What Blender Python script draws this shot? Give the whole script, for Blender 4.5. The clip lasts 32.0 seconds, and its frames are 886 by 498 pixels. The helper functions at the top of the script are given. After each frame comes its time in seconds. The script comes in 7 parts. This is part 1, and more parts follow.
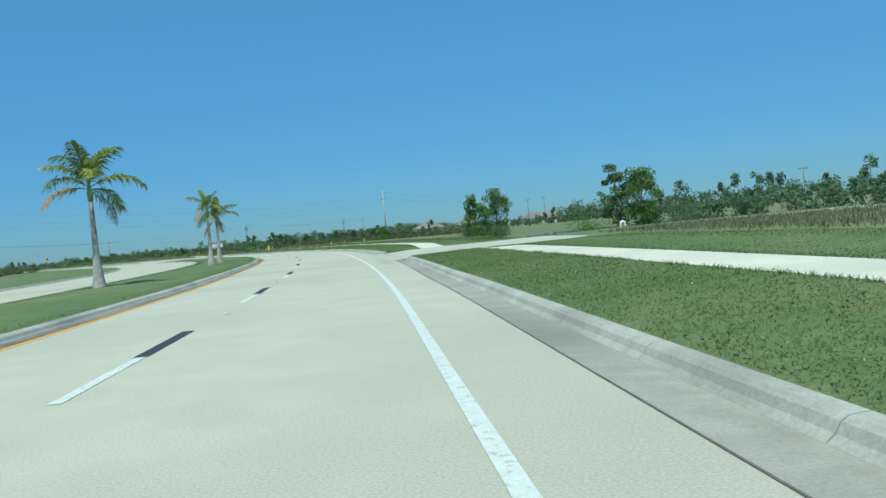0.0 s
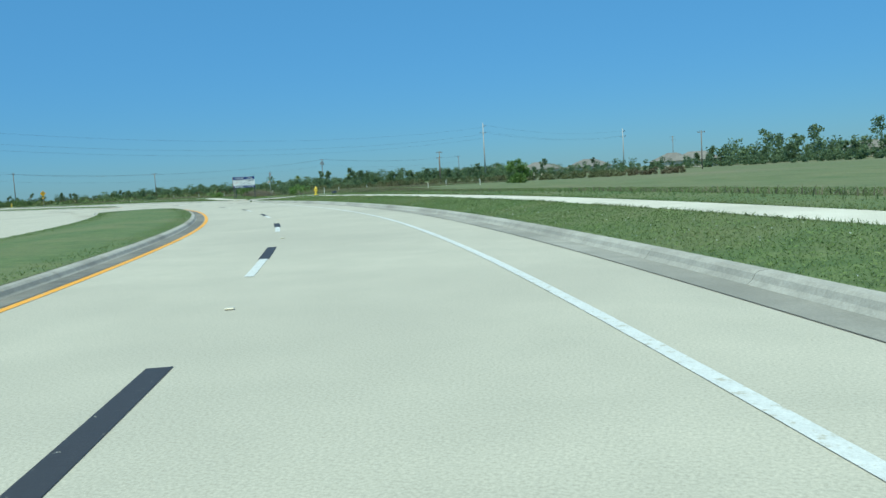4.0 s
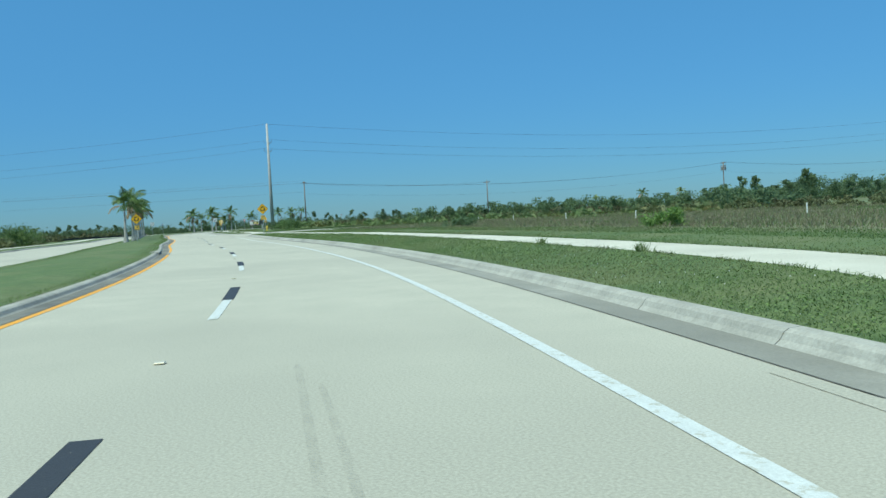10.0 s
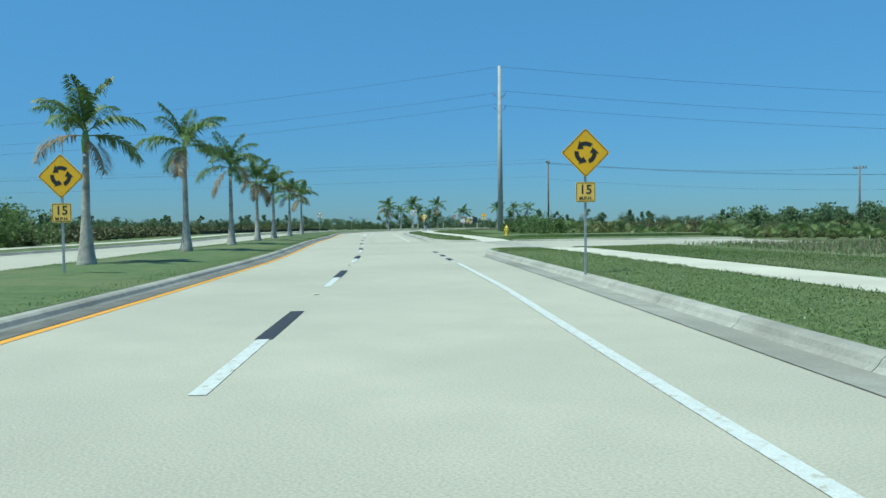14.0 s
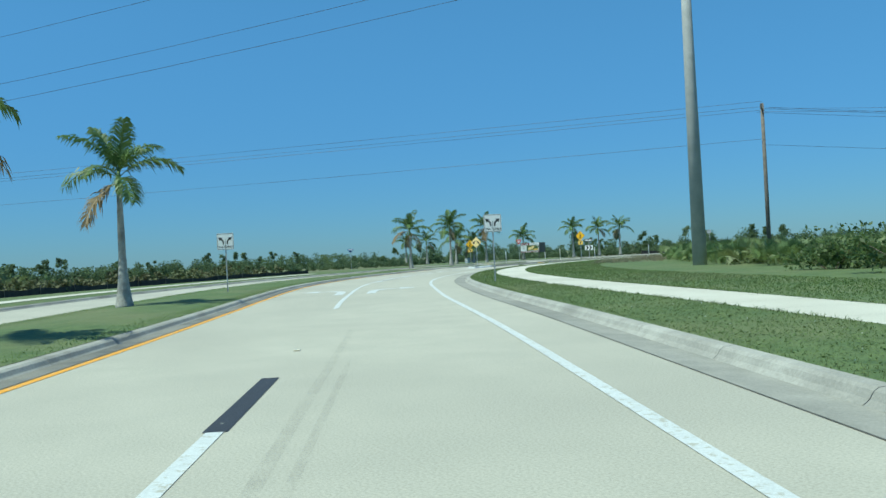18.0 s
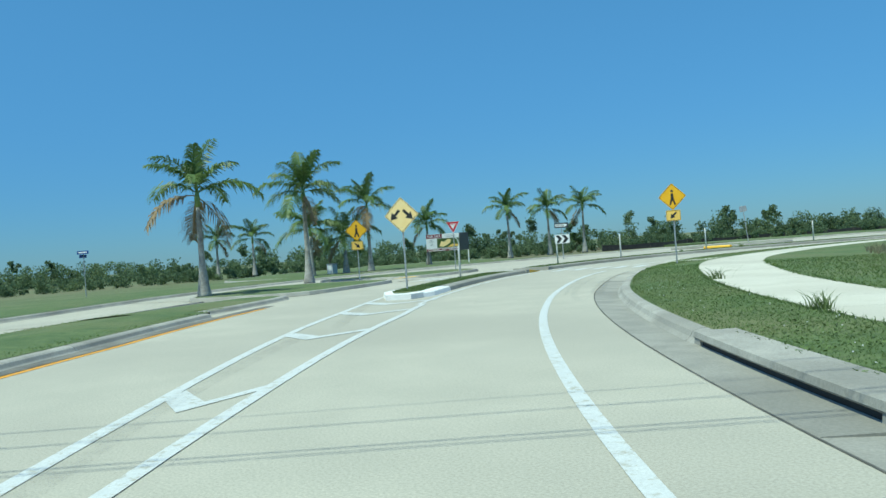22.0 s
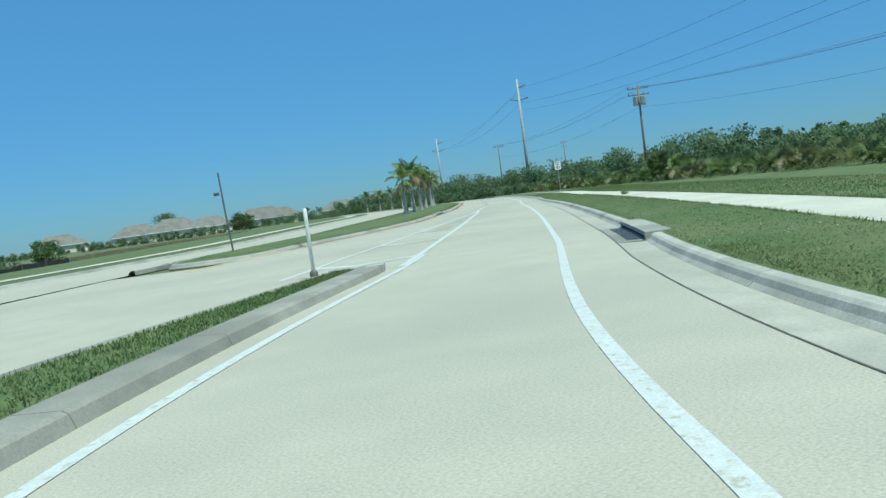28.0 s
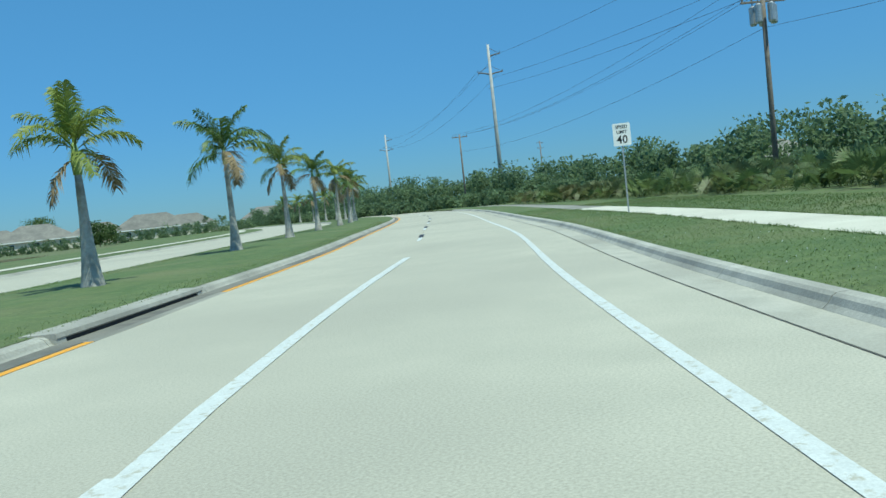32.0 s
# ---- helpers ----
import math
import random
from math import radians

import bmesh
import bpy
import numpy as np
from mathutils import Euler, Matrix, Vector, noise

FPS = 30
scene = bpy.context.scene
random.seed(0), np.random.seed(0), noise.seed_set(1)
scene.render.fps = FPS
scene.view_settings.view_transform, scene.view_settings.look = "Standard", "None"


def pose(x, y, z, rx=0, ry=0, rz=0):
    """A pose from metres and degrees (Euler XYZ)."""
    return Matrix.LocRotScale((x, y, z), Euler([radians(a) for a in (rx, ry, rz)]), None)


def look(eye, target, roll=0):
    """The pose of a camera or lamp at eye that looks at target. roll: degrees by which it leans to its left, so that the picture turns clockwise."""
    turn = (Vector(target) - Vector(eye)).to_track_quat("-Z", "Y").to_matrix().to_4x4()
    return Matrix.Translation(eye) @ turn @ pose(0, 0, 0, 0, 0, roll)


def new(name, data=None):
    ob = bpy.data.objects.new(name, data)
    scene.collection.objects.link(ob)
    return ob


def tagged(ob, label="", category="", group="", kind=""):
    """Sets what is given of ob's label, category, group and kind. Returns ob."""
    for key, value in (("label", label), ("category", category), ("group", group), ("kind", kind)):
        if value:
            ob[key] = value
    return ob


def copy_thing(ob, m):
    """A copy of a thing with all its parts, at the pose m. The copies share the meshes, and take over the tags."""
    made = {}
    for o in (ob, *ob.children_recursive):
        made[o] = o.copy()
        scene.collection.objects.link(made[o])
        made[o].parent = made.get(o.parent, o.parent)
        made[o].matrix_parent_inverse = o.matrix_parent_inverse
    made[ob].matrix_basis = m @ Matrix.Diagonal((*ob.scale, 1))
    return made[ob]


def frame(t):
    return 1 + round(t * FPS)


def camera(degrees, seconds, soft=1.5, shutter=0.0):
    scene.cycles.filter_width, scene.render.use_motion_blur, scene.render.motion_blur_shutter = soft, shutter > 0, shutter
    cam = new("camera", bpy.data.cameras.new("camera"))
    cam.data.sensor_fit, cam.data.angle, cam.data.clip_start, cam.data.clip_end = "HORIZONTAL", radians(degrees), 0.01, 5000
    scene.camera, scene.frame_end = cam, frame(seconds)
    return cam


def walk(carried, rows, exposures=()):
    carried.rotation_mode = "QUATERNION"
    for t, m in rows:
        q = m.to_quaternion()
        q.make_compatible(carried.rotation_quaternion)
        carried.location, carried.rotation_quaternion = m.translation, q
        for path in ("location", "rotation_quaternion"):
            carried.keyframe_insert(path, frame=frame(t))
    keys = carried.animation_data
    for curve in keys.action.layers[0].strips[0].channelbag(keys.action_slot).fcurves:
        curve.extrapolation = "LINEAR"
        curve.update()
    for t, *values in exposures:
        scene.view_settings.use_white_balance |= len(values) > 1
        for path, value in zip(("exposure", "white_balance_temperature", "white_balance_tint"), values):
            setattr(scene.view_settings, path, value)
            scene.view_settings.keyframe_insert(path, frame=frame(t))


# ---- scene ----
cam = camera(57.4, 32.0)
PATH = [
    (0, (41.325, -39.579, 1.346), (39.194, -29.812, 1.102), -5.20),
    (0.5, (38.545, -30.949, 1.350), (36.384, -21.195, 0.915), -5.41),
    (1, (35.614, -22.654, 1.344), (33.427, -12.915, 0.731), -5.06),
    (1.5, (32.499, -14.146, 1.330), (30.250, -4.428, 0.623), -4.86),
    (2, (29.047, -5.574, 1.320), (26.678, 4.111, 0.562), -5.71),
    (2.5, (25.584, 2.488, 1.329), (23.069, 12.135, 0.549), -3.76),
    (3, (22.570, 10.203, 1.338), (19.875, 19.797, 0.507), -3.44),
    (3.5, (19.623, 17.478, 1.351), (16.766, 27.027, 0.538), -3.57),
    (4, (16.584, 24.648, 1.340), (13.400, 34.087, 0.464), -3.36),
    (4.5, (13.338, 31.928, 1.335), (9.972, 41.309, 0.510), -3.35),
    (5, (9.753, 39.382, 1.329), (6.083, 48.652, 0.555), -3.54),
    (5.5, (5.683, 46.959, 1.317), (1.702, 56.096, 0.501), -3.80),
    (6, (1.085, 54.500, 1.324), (-3.203, 63.502, 0.566), -3.42),
    (6.5, (-3.728, 61.737, 1.328), (-8.391, 70.551, 0.567), -2.89),
    (7, (-8.880, 68.719, 1.320), (-13.925, 77.318, 0.537), -2.83),
    (7.5, (-14.469, 75.872, 1.327), (-19.803, 84.288, 0.477), -2.53),
    (8, (-20.350, 82.692, 1.319), (-25.964, 90.919, 0.419), -1.75),
    (8.5, (-26.346, 89.180, 1.325), (-32.348, 97.134, 0.478), -1.07),
    (9, (-32.619, 95.748, 1.336), (-38.957, 103.451, 0.639), -2.29),
    (9.5, (-38.992, 101.898, 1.333), (-45.511, 109.463, 0.816), -3.39),
    (10, (-45.292, 107.519, 1.331), (-51.953, 114.965, 0.908), -3.07),
    (10.5, (-51.802, 112.647, 1.336), (-58.554, 120.011, 0.888), -2.39),
    (11, (-58.310, 117.732, 1.338), (-65.295, 124.874, 0.874), -2.67),
    (11.5, (-65.068, 122.625, 1.345), (-72.375, 129.433, 0.827), -2.83),
    (12, (-72.064, 127.158, 1.357), (-79.667, 133.622, 0.719), -2.14),
    (12.5, (-78.980, 131.374, 1.352), (-86.802, 137.567, 0.671), -1.37),
    (13, (-86.012, 135.566, 1.343), (-94.060, 141.465, 0.679), -0.98),
    (13.5, (-93.347, 139.852, 1.339), (-101.531, 145.579, 0.884), -0.32),
    (14, (-100.830, 144.203, 1.335), (-109.107, 149.806, 1.017), -0.58),
    (14.5, (-108.122, 148.731, 1.333), (-116.451, 154.254, 0.997), -0.63),
    (15, (-115.175, 153.014, 1.334), (-123.534, 158.493, 1.014), -0.88),
    (15.5, (-122.143, 157.088, 1.334), (-130.562, 162.477, 1.082), -1.31),
    (16, (-129.275, 161.099, 1.332), (-137.726, 166.442, 1.148), -1.83),
    (16.5, (-136.763, 165.197, 1.327), (-145.196, 170.570, 1.212), -2.46),
    (17, (-144.563, 169.393, 1.334), (-153.015, 174.737, 1.317), -2.82),
    (17.5, (-152.002, 173.474, 1.334), (-160.446, 178.831, 1.377), -2.72),
    (18, (-159.554, 177.733, 1.358), (-167.945, 183.172, 1.446), -2.88),
    (18.5, (-166.771, 181.945, 1.357), (-175.094, 187.487, 1.452), -2.98),
    (19, (-173.499, 185.820, 1.352), (-181.727, 191.503, 1.441), -3.43),
    (19.5, (-179.590, 189.245, 1.346), (-187.675, 195.129, 1.481), -4.45),
    (20, (-185.486, 192.612, 1.325), (-193.434, 198.681, 1.367), -4.13),
    (20.5, (-191.631, 196.269, 1.342), (-199.404, 202.559, 1.267), -5.80),
    (21, (-197.652, 200.154, 1.352), (-205.268, 206.634, 1.237), -5.12),
    (21.5, (-203.077, 204.120, 1.361), (-210.535, 210.781, 1.263), -3.98),
    (22, (-207.866, 208.192, 1.358), (-214.976, 215.224, 1.369), -4.18),
    (22.5, (-212.284, 212.585, 1.349), (-218.738, 220.223, 1.411), -4.11),
    (23, (-216.300, 217.221, 1.331), (-222.122, 225.350, 1.214), -4.35),
    (23.5, (-219.899, 221.905, 1.311), (-225.363, 230.278, 1.118), -4.66),
    (24, (-222.994, 226.949, 1.321), (-227.696, 235.773, 1.123), -7.13),
    (24.5, (-225.545, 231.996, 1.314), (-229.007, 241.372, 0.990), -10.37),
    (25, (-228.066, 237.042, 1.346), (-229.968, 246.853, 1.007), -11.37),
    (25.5, (-229.293, 242.361, 1.303), (-229.507, 252.356, 1.066), -10.27),
    (26, (-229.468, 247.581, 1.317), (-227.974, 257.463, 0.987), -11.01),
    (26.5, (-228.598, 252.903, 1.329), (-225.249, 262.307, 0.731), -12.19),
    (27, (-226.875, 257.843, 1.333), (-222.425, 266.778, 0.727), -10.09),
    (27.5, (-224.537, 262.414, 1.336), (-219.221, 270.861, 0.721), -8.61),
    (28, (-221.607, 266.766, 1.338), (-215.610, 274.744, 0.716), -7.67),
    (28.5, (-218.025, 271.088, 1.344), (-211.583, 278.711, 0.714), -7.21),
    (29, (-213.784, 275.535, 1.341), (-207.117, 282.981, 1.001), -6.02),
    (29.5, (-209.305, 280.308, 1.323), (-202.424, 287.561, 1.107), -4.36),
    (30, (-204.305, 285.720, 1.309), (-197.474, 293.014, 0.926), -3.65),
    (30.5, (-199.218, 291.389, 1.317), (-192.528, 298.812, 0.944), -5.29),
    (31, (-194.126, 297.048, 1.334), (-187.532, 304.558, 0.980), -5.49),
    (31.5, (-189.141, 302.846, 1.344), (-182.671, 310.456, 0.877), -6.21),
    (32, (-184.325, 308.693, 1.350), (-177.940, 316.367, 0.771), -6.17),
]
walk(cam, [(t, look(eye, target, roll)) for t, eye, target, roll in PATH], [(0, 0.30, 6100, -14), (32, 0.30, 6100, -14)])

# ---- light ----
SUN_ELEV, SUN_AZ = 66.0, 180.0          # degrees; azimuth counted from +y towards +x
world = bpy.data.worlds.new("sky")
scene.world = world
world.use_nodes = True
wn = world.node_tree
sky = wn.nodes.new("ShaderNodeTexSky")
sky.sky_type = "NISHITA"
sky.sun_disc = False
sky.sun_elevation, sky.sun_rotation = radians(SUN_ELEV), radians(SUN_AZ)
sky.altitude, sky.air_density, sky.dust_density, sky.ozone_density = 5, 1.0, 0.1, 3.5
tone = wn.nodes.new("ShaderNodeMix")      # deeper, bluer sky seen through clear dry air
tone.data_type, tone.blend_type = "RGBA", "MULTIPLY"
tone.inputs["Factor"].default_value = 1.0
tone.inputs["B"].default_value = (0.46, 0.66, 0.92, 1)
wn.links.new(sky.outputs["Color"], tone.inputs["A"])
wco = wn.nodes.new("ShaderNodeTexCoord")  # grey-blue haze that dulls the glow near the horizon
wsep = wn.nodes.new("ShaderNodeSeparateXYZ")
wn.links.new(wco.outputs["Generated"], wsep.inputs[0])
wmap = wn.nodes.new("ShaderNodeMapRange")
wmap.interpolation_type = "SMOOTHSTEP"
wmap.inputs[1].default_value, wmap.inputs[2].default_value = -0.04, 0.40
wn.links.new(wsep.outputs["Z"], wmap.inputs[0])
haze = wn.nodes.new("ShaderNodeMix")
haze.data_type = "RGBA"
haze.inputs["A"].default_value, haze.inputs["B"].default_value = (0.25, 0.42, 0.73, 1), (0.62, 0.95, 1.15, 1)
wn.links.new(wmap.outputs[0], haze.inputs["Factor"])
wn.links.new(haze.outputs["Result"], tone.inputs["B"])
wn.links.new(tone.outputs["Result"], wn.nodes["Background"].inputs["Color"])
wn.nodes["Background"].inputs["Strength"].default_value = 0.10
sun_data = bpy.data.lights.new("sun", "SUN")
sun_data.energy, sun_data.angle, sun_data.color = 4.15, radians(0.53), (1.0, 0.95, 0.86)
sun = new("sun", sun_data)
sun_from = Vector((math.sin(radians(SUN_AZ)) * math.cos(radians(SUN_ELEV)), math.cos(radians(SUN_AZ)) * math.cos(radians(SUN_ELEV)), math.sin(radians(SUN_ELEV))))
sun.matrix_world = look(sun_from * 50, (0, 0, 0))


# ---- materials ----
def mat(name, c1, c2, scale=4.0, rough=0.8, bump=0.0, fine=40.0, metal=0.0, c3=None, wide=0.15, vary=0.0, translucent=0.0, speck=0.16):
    """Two-scale noise between c1 and c2, wide stains towards c3, grain relief."""
    m = bpy.data.materials.new(name)
    m.use_nodes = True
    nt = m.node_tree
    nodes, links = nt.nodes, nt.links
    b = nodes["Principled BSDF"]
    co = nodes.new("ShaderNodeTexCoord")
    n1 = nodes.new("ShaderNodeTexNoise")
    n1.inputs["Scale"].default_value, n1.inputs["Detail"].default_value = scale, 6
    links.new(co.outputs["Object"], n1.inputs["Vector"])
    ramp = nodes.new("ShaderNodeValToRGB")
    ramp.color_ramp.elements[0].position, ramp.color_ramp.elements[1].position = 0.32, 0.68
    ramp.color_ramp.elements[0].color, ramp.color_ramp.elements[1].color = (*c1, 1), (*c2, 1)
    links.new(n1.outputs["Fac"], ramp.inputs["Fac"])
    colour = ramp.outputs["Color"]
    if c3:
        n3 = nodes.new("ShaderNodeTexNoise")
        n3.inputs["Scale"].default_value, n3.inputs["Detail"].default_value = wide, 3
        links.new(co.outputs["Object"], n3.inputs["Vector"])
        r3 = nodes.new("ShaderNodeMapRange")
        r3.inputs[1].default_value, r3.inputs[2].default_value = 0.45, 0.7
        links.new(n3.outputs["Fac"], r3.inputs[0])
        mx = nodes.new("ShaderNodeMix")
        mx.data_type = "RGBA"
        links.new(r3.outputs[0], mx.inputs["Factor"])
        links.new(colour, mx.inputs["A"])
        mx.inputs["B"].default_value = (*c3, 1)
        colour = mx.outputs["Result"]
    if vary:
        oi = nodes.new("ShaderNodeObjectInfo")
        geo = nodes.new("ShaderNodeNewGeometry")
        add = nodes.new("ShaderNodeMath")
        add.operation = "ADD"
        links.new(oi.outputs["Random"], add.inputs[0])
        links.new(geo.outputs["Random Per Island"], add.inputs[1])
        mr = nodes.new("ShaderNodeMapRange")
        mr.inputs[1].default_value, mr.inputs[2].default_value = 0.0, 2.0
        mr.inputs[3].default_value, mr.inputs[4].default_value = 1 - vary, 1 + vary
        links.new(add.outputs[0], mr.inputs[0])
        hs = nodes.new("ShaderNodeHueSaturation")
        links.new(mr.outputs[0], hs.inputs["Value"])
        links.new(colour, hs.inputs["Color"])
        colour = hs.outputs["Color"]
    if bump:  # fine speckle
        n4 = nodes.new("ShaderNodeTexNoise")
        n4.inputs["Scale"].default_value, n4.inputs["Detail"].default_value, n4.inputs["Roughness"].default_value = fine * 0.8, 5, 0.75
        links.new(co.outputs["Object"], n4.inputs["Vector"])
        r4 = nodes.new("ShaderNodeMapRange")
        r4.inputs[1].default_value, r4.inputs[2].default_value, r4.inputs[3].default_value, r4.inputs[4].default_value = 0.3, 0.7, 1 - speck, 1 + speck
        links.new(n4.outputs["Fac"], r4.inputs[0])
        h4 = nodes.new("ShaderNodeHueSaturation")
        links.new(r4.outputs[0], h4.inputs["Value"])
        links.new(colour, h4.inputs["Color"])
        colour = h4.outputs["Color"]
    links.new(colour, b.inputs["Base Color"])
    b.inputs["Roughness"].default_value, b.inputs["Metallic"].default_value = rough, metal
    if bump:
        n2 = nodes.new("ShaderNodeTexNoise")
        n2.inputs["Scale"].default_value, n2.inputs["Detail"].default_value = fine, 8
        links.new(co.outputs["Object"], n2.inputs["Vector"])
        bp = nodes.new("ShaderNodeBump")
        bp.inputs["Strength"].default_value, bp.inputs["Distance"].default_value = bump, 0.02
        links.new(n2.outputs["Fac"], bp.inputs["Height"])
        links.new(bp.outputs["Normal"], b.inputs["Normal"])
    if translucent:
        tr = nodes.new("ShaderNodeBsdfTranslucent")
        links.new(colour, tr.inputs["Color"])
        ms = nodes.new("ShaderNodeMixShader")
        ms.inputs[0].default_value = translucent
        links.new(b.outputs[0], ms.inputs[1])
        links.new(tr.outputs[0], ms.inputs[2])
        links.new(ms.outputs[0], nodes["Material Output"].inputs["Surface"])
    return m


def worn(name, c1, base, scale=9.0, low=0.34, high=0.42, rough=0.6):
    """Paint that has flaked off to the road colour in small patches."""
    m = mat(name, c1, tuple(v * 0.9 for v in c1), 6, rough, 0.15, 60)
    nodes, links = m.node_tree.nodes, m.node_tree.links
    b = nodes["Principled BSDF"]
    old = b.inputs["Base Color"].links[0].from_socket
    n = nodes.new("ShaderNodeTexNoise")
    n.inputs["Scale"].default_value, n.inputs["Detail"].default_value, n.inputs["Roughness"].default_value = scale, 9, 0.7
    links.new(nodes["Texture Coordinate"].outputs["Object"], n.inputs["Vector"])
    r = nodes.new("ShaderNodeMapRange")
    r.inputs[1].default_value, r.inputs[2].default_value = low, high
    links.new(n.outputs["Fac"], r.inputs[0])
    mx = nodes.new("ShaderNodeMix")
    mx.data_type = "RGBA"
    mx.inputs["A"].default_value = (*base, 1)
    links.new(r.outputs[0], mx.inputs["Factor"])
    links.new(old, mx.inputs["B"])
    links.new(mx.outputs["Result"], b.inputs["Base Color"])
    return m


ROADC = (0.40, 0.385, 0.315)
M_ROAD = mat("road_concrete", (0.385, 0.37, 0.305), (0.43, 0.41, 0.338), 1.0, 0.85, 0.012, 55, c3=(0.352, 0.337, 0.28), wide=0.13, speck=0.26)
M_GUTTER = mat("gutter_concrete", (0.235, 0.23, 0.20), (0.31, 0.30, 0.262), 2.0, 0.85, 0.25, 40, c3=(0.185, 0.18, 0.155), wide=0.22, vary=0.08)
M_GUTTERL = mat("gutter_concrete_clean", (0.34, 0.33, 0.28), (0.42, 0.405, 0.35), 2.0, 0.85, 0.2, 40, c3=(0.29, 0.28, 0.24), wide=0.3, vary=0.06)
M_KERBL = mat("kerb_concrete_pale", (0.36, 0.35, 0.31), (0.46, 0.445, 0.395), 3.0, 0.85, 0.3, 30, c3=(0.27, 0.262, 0.23), wide=0.4, vary=0.1)
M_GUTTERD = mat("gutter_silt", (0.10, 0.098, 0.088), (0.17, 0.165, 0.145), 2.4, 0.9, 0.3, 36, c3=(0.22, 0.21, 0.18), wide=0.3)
M_KERB = mat("kerb_concrete", (0.31, 0.302, 0.266), (0.39, 0.378, 0.335), 3.0, 0.85, 0.3, 30, c3=(0.235, 0.228, 0.20), wide=0.35, vary=0.1)
M_WALKWAY = mat("walkway_concrete", (0.5, 0.48, 0.4), (0.58, 0.56, 0.48), 1.2, 0.85, 0.2, 50, c3=(0.45, 0.43, 0.36), wide=0.3, vary=0.05)
M_GROUND = mat("field_grass", (0.088, 0.122, 0.045), (0.135, 0.15, 0.068), 0.25, 0.95, 0.6, 6, c3=(0.165, 0.15, 0.088), wide=0.02, speck=0.35)
M_LAWN = mat("verge_soil_grass", (0.066, 0.106, 0.034), (0.11, 0.15, 0.052), 2.6, 0.95, 0.35, 22, c3=(0.135, 0.15, 0.065), wide=0.25, speck=0.34)
M_CLOVER = mat("clover_leaves", (0.105, 0.17, 0.045), (0.165, 0.235, 0.075), 0.9, 0.7, c3=(0.17, 0.21, 0.08), wide=0.4, vary=0.4, translucent=0.25)
M_BLADE = mat("grass_blades", (0.12, 0.185, 0.055), (0.18, 0.245, 0.085), 0.4, 0.7, c3=(0.20, 0.22, 0.10), wide=0.12, vary=0.16, translucent=0.5)
M_REED = mat("reed_straw", (0.26, 0.22, 0.15), (0.42, 0.36, 0.25), 0.6, 0.8, vary=0.5, translucent=0.4)
M_DRY = mat("dry_grass", (0.17, 0.155, 0.095), (0.25, 0.225, 0.14), 0.5, 0.8, vary=0.3, translucent=0.3)
M_WHITE = worn("road_paint_white", (0.58, 0.60, 0.585), ROADC, 9, 0.38, 0.46)
M_YELLOW = worn("road_paint_yellow", (0.75, 0.36, 0.03), ROADC, 7)
M_BLACK = worn("road_paint_black", (0.035, 0.035, 0.04), ROADC, 12, 0.30, 0.36)
M_KYELLOW = mat("kerb_paint_yellow", (0.75, 0.42, 0.02), (0.8, 0.48, 0.05), 8, 0.6, 0.2)
M_KWHITE = mat("kerb_paint_white", (0.72, 0.72, 0.7), (0.8, 0.8, 0.78), 8, 0.6, 0.2)
M_TRUNK = mat("palm_trunk", (0.30, 0.28, 0.25), (0.46, 0.44, 0.40), 5, 0.85, 0.5, 18, c3=(0.2, 0.19, 0.17), wide=1.5)
M_SHAFT = mat("palm_crownshaft", (0.16, 0.25, 0.07), (0.22, 0.30, 0.1), 3, 0.5)
M_FROND = mat("palm_frond", (0.075, 0.14, 0.035), (0.14, 0.21, 0.06), 0.8, 0.5, vary=0.3, translucent=0.25)
M_FRONDY = mat("palm_frond_yellow_green", (0.16, 0.22, 0.04), (0.24, 0.28, 0.06), 0.8, 0.5, vary=0.25, translucent=0.3)
M_FRONDD = mat("palm_frond_dry", (0.20, 0.15, 0.08), (0.28, 0.21, 0.12), 0.8, 0.8, vary=0.2)
M_BARK = mat("bark", (0.10, 0.08, 0.06), (0.18, 0.15, 0.12), 6, 0.9, 0.6, 20)
M_LEAF = mat("leaves", (0.085, 0.145, 0.045), (0.15, 0.21, 0.07), 0.6, 0.6, vary=0.4, translucent=0.45)
M_LEAFL = mat("leaves_light", (0.12, 0.21, 0.05), (0.20, 0.30, 0.08), 0.6, 0.6, vary=0.3, translucent=0.5)
M_WOODS = mat("woodland_leaves", (0.115, 0.175, 0.09), (0.19, 0.26, 0.13), 0.12, 0.7, vary=0.35, translucent=0.55)
M_SCRUB = mat("scrub_leaves", (0.09, 0.125, 0.045), (0.17, 0.18, 0.075), 0.15, 0.7, vary=0.45, translucent=0.2, c3=(0.15, 0.12, 0.07), wide=0.05)
M_POLE = mat("spun_concrete", (0.36, 0.36, 0.35), (0.46, 0.455, 0.44), 2, 0.8, 0.15)
M_WOODPOLE = mat("weathered_pole_wood", (0.14, 0.12, 0.10), (0.22, 0.19, 0.16), 4, 0.9, 0.3)
M_STEEL = mat("galvanised_steel", (0.35, 0.36, 0.37), (0.5, 0.51, 0.52), 12, 0.45, 0.05, metal=0.7)
M_EDGEW = mat("reddish_batten", (0.30, 0.15, 0.08), (0.42, 0.24, 0.13), 10, 0.8)
M_DARKST = mat("dark_post", (0.08, 0.08, 0.075), (0.14, 0.13, 0.12), 10, 0.6)
M_WIRE = mat("cable", (0.05, 0.05, 0.055), (0.07, 0.07, 0.075), 3, 0.6)
M_SYEL = mat("sign_yellow", (0.80, 0.42, 0.01), (0.84, 0.46, 0.015), 3, 0.4)
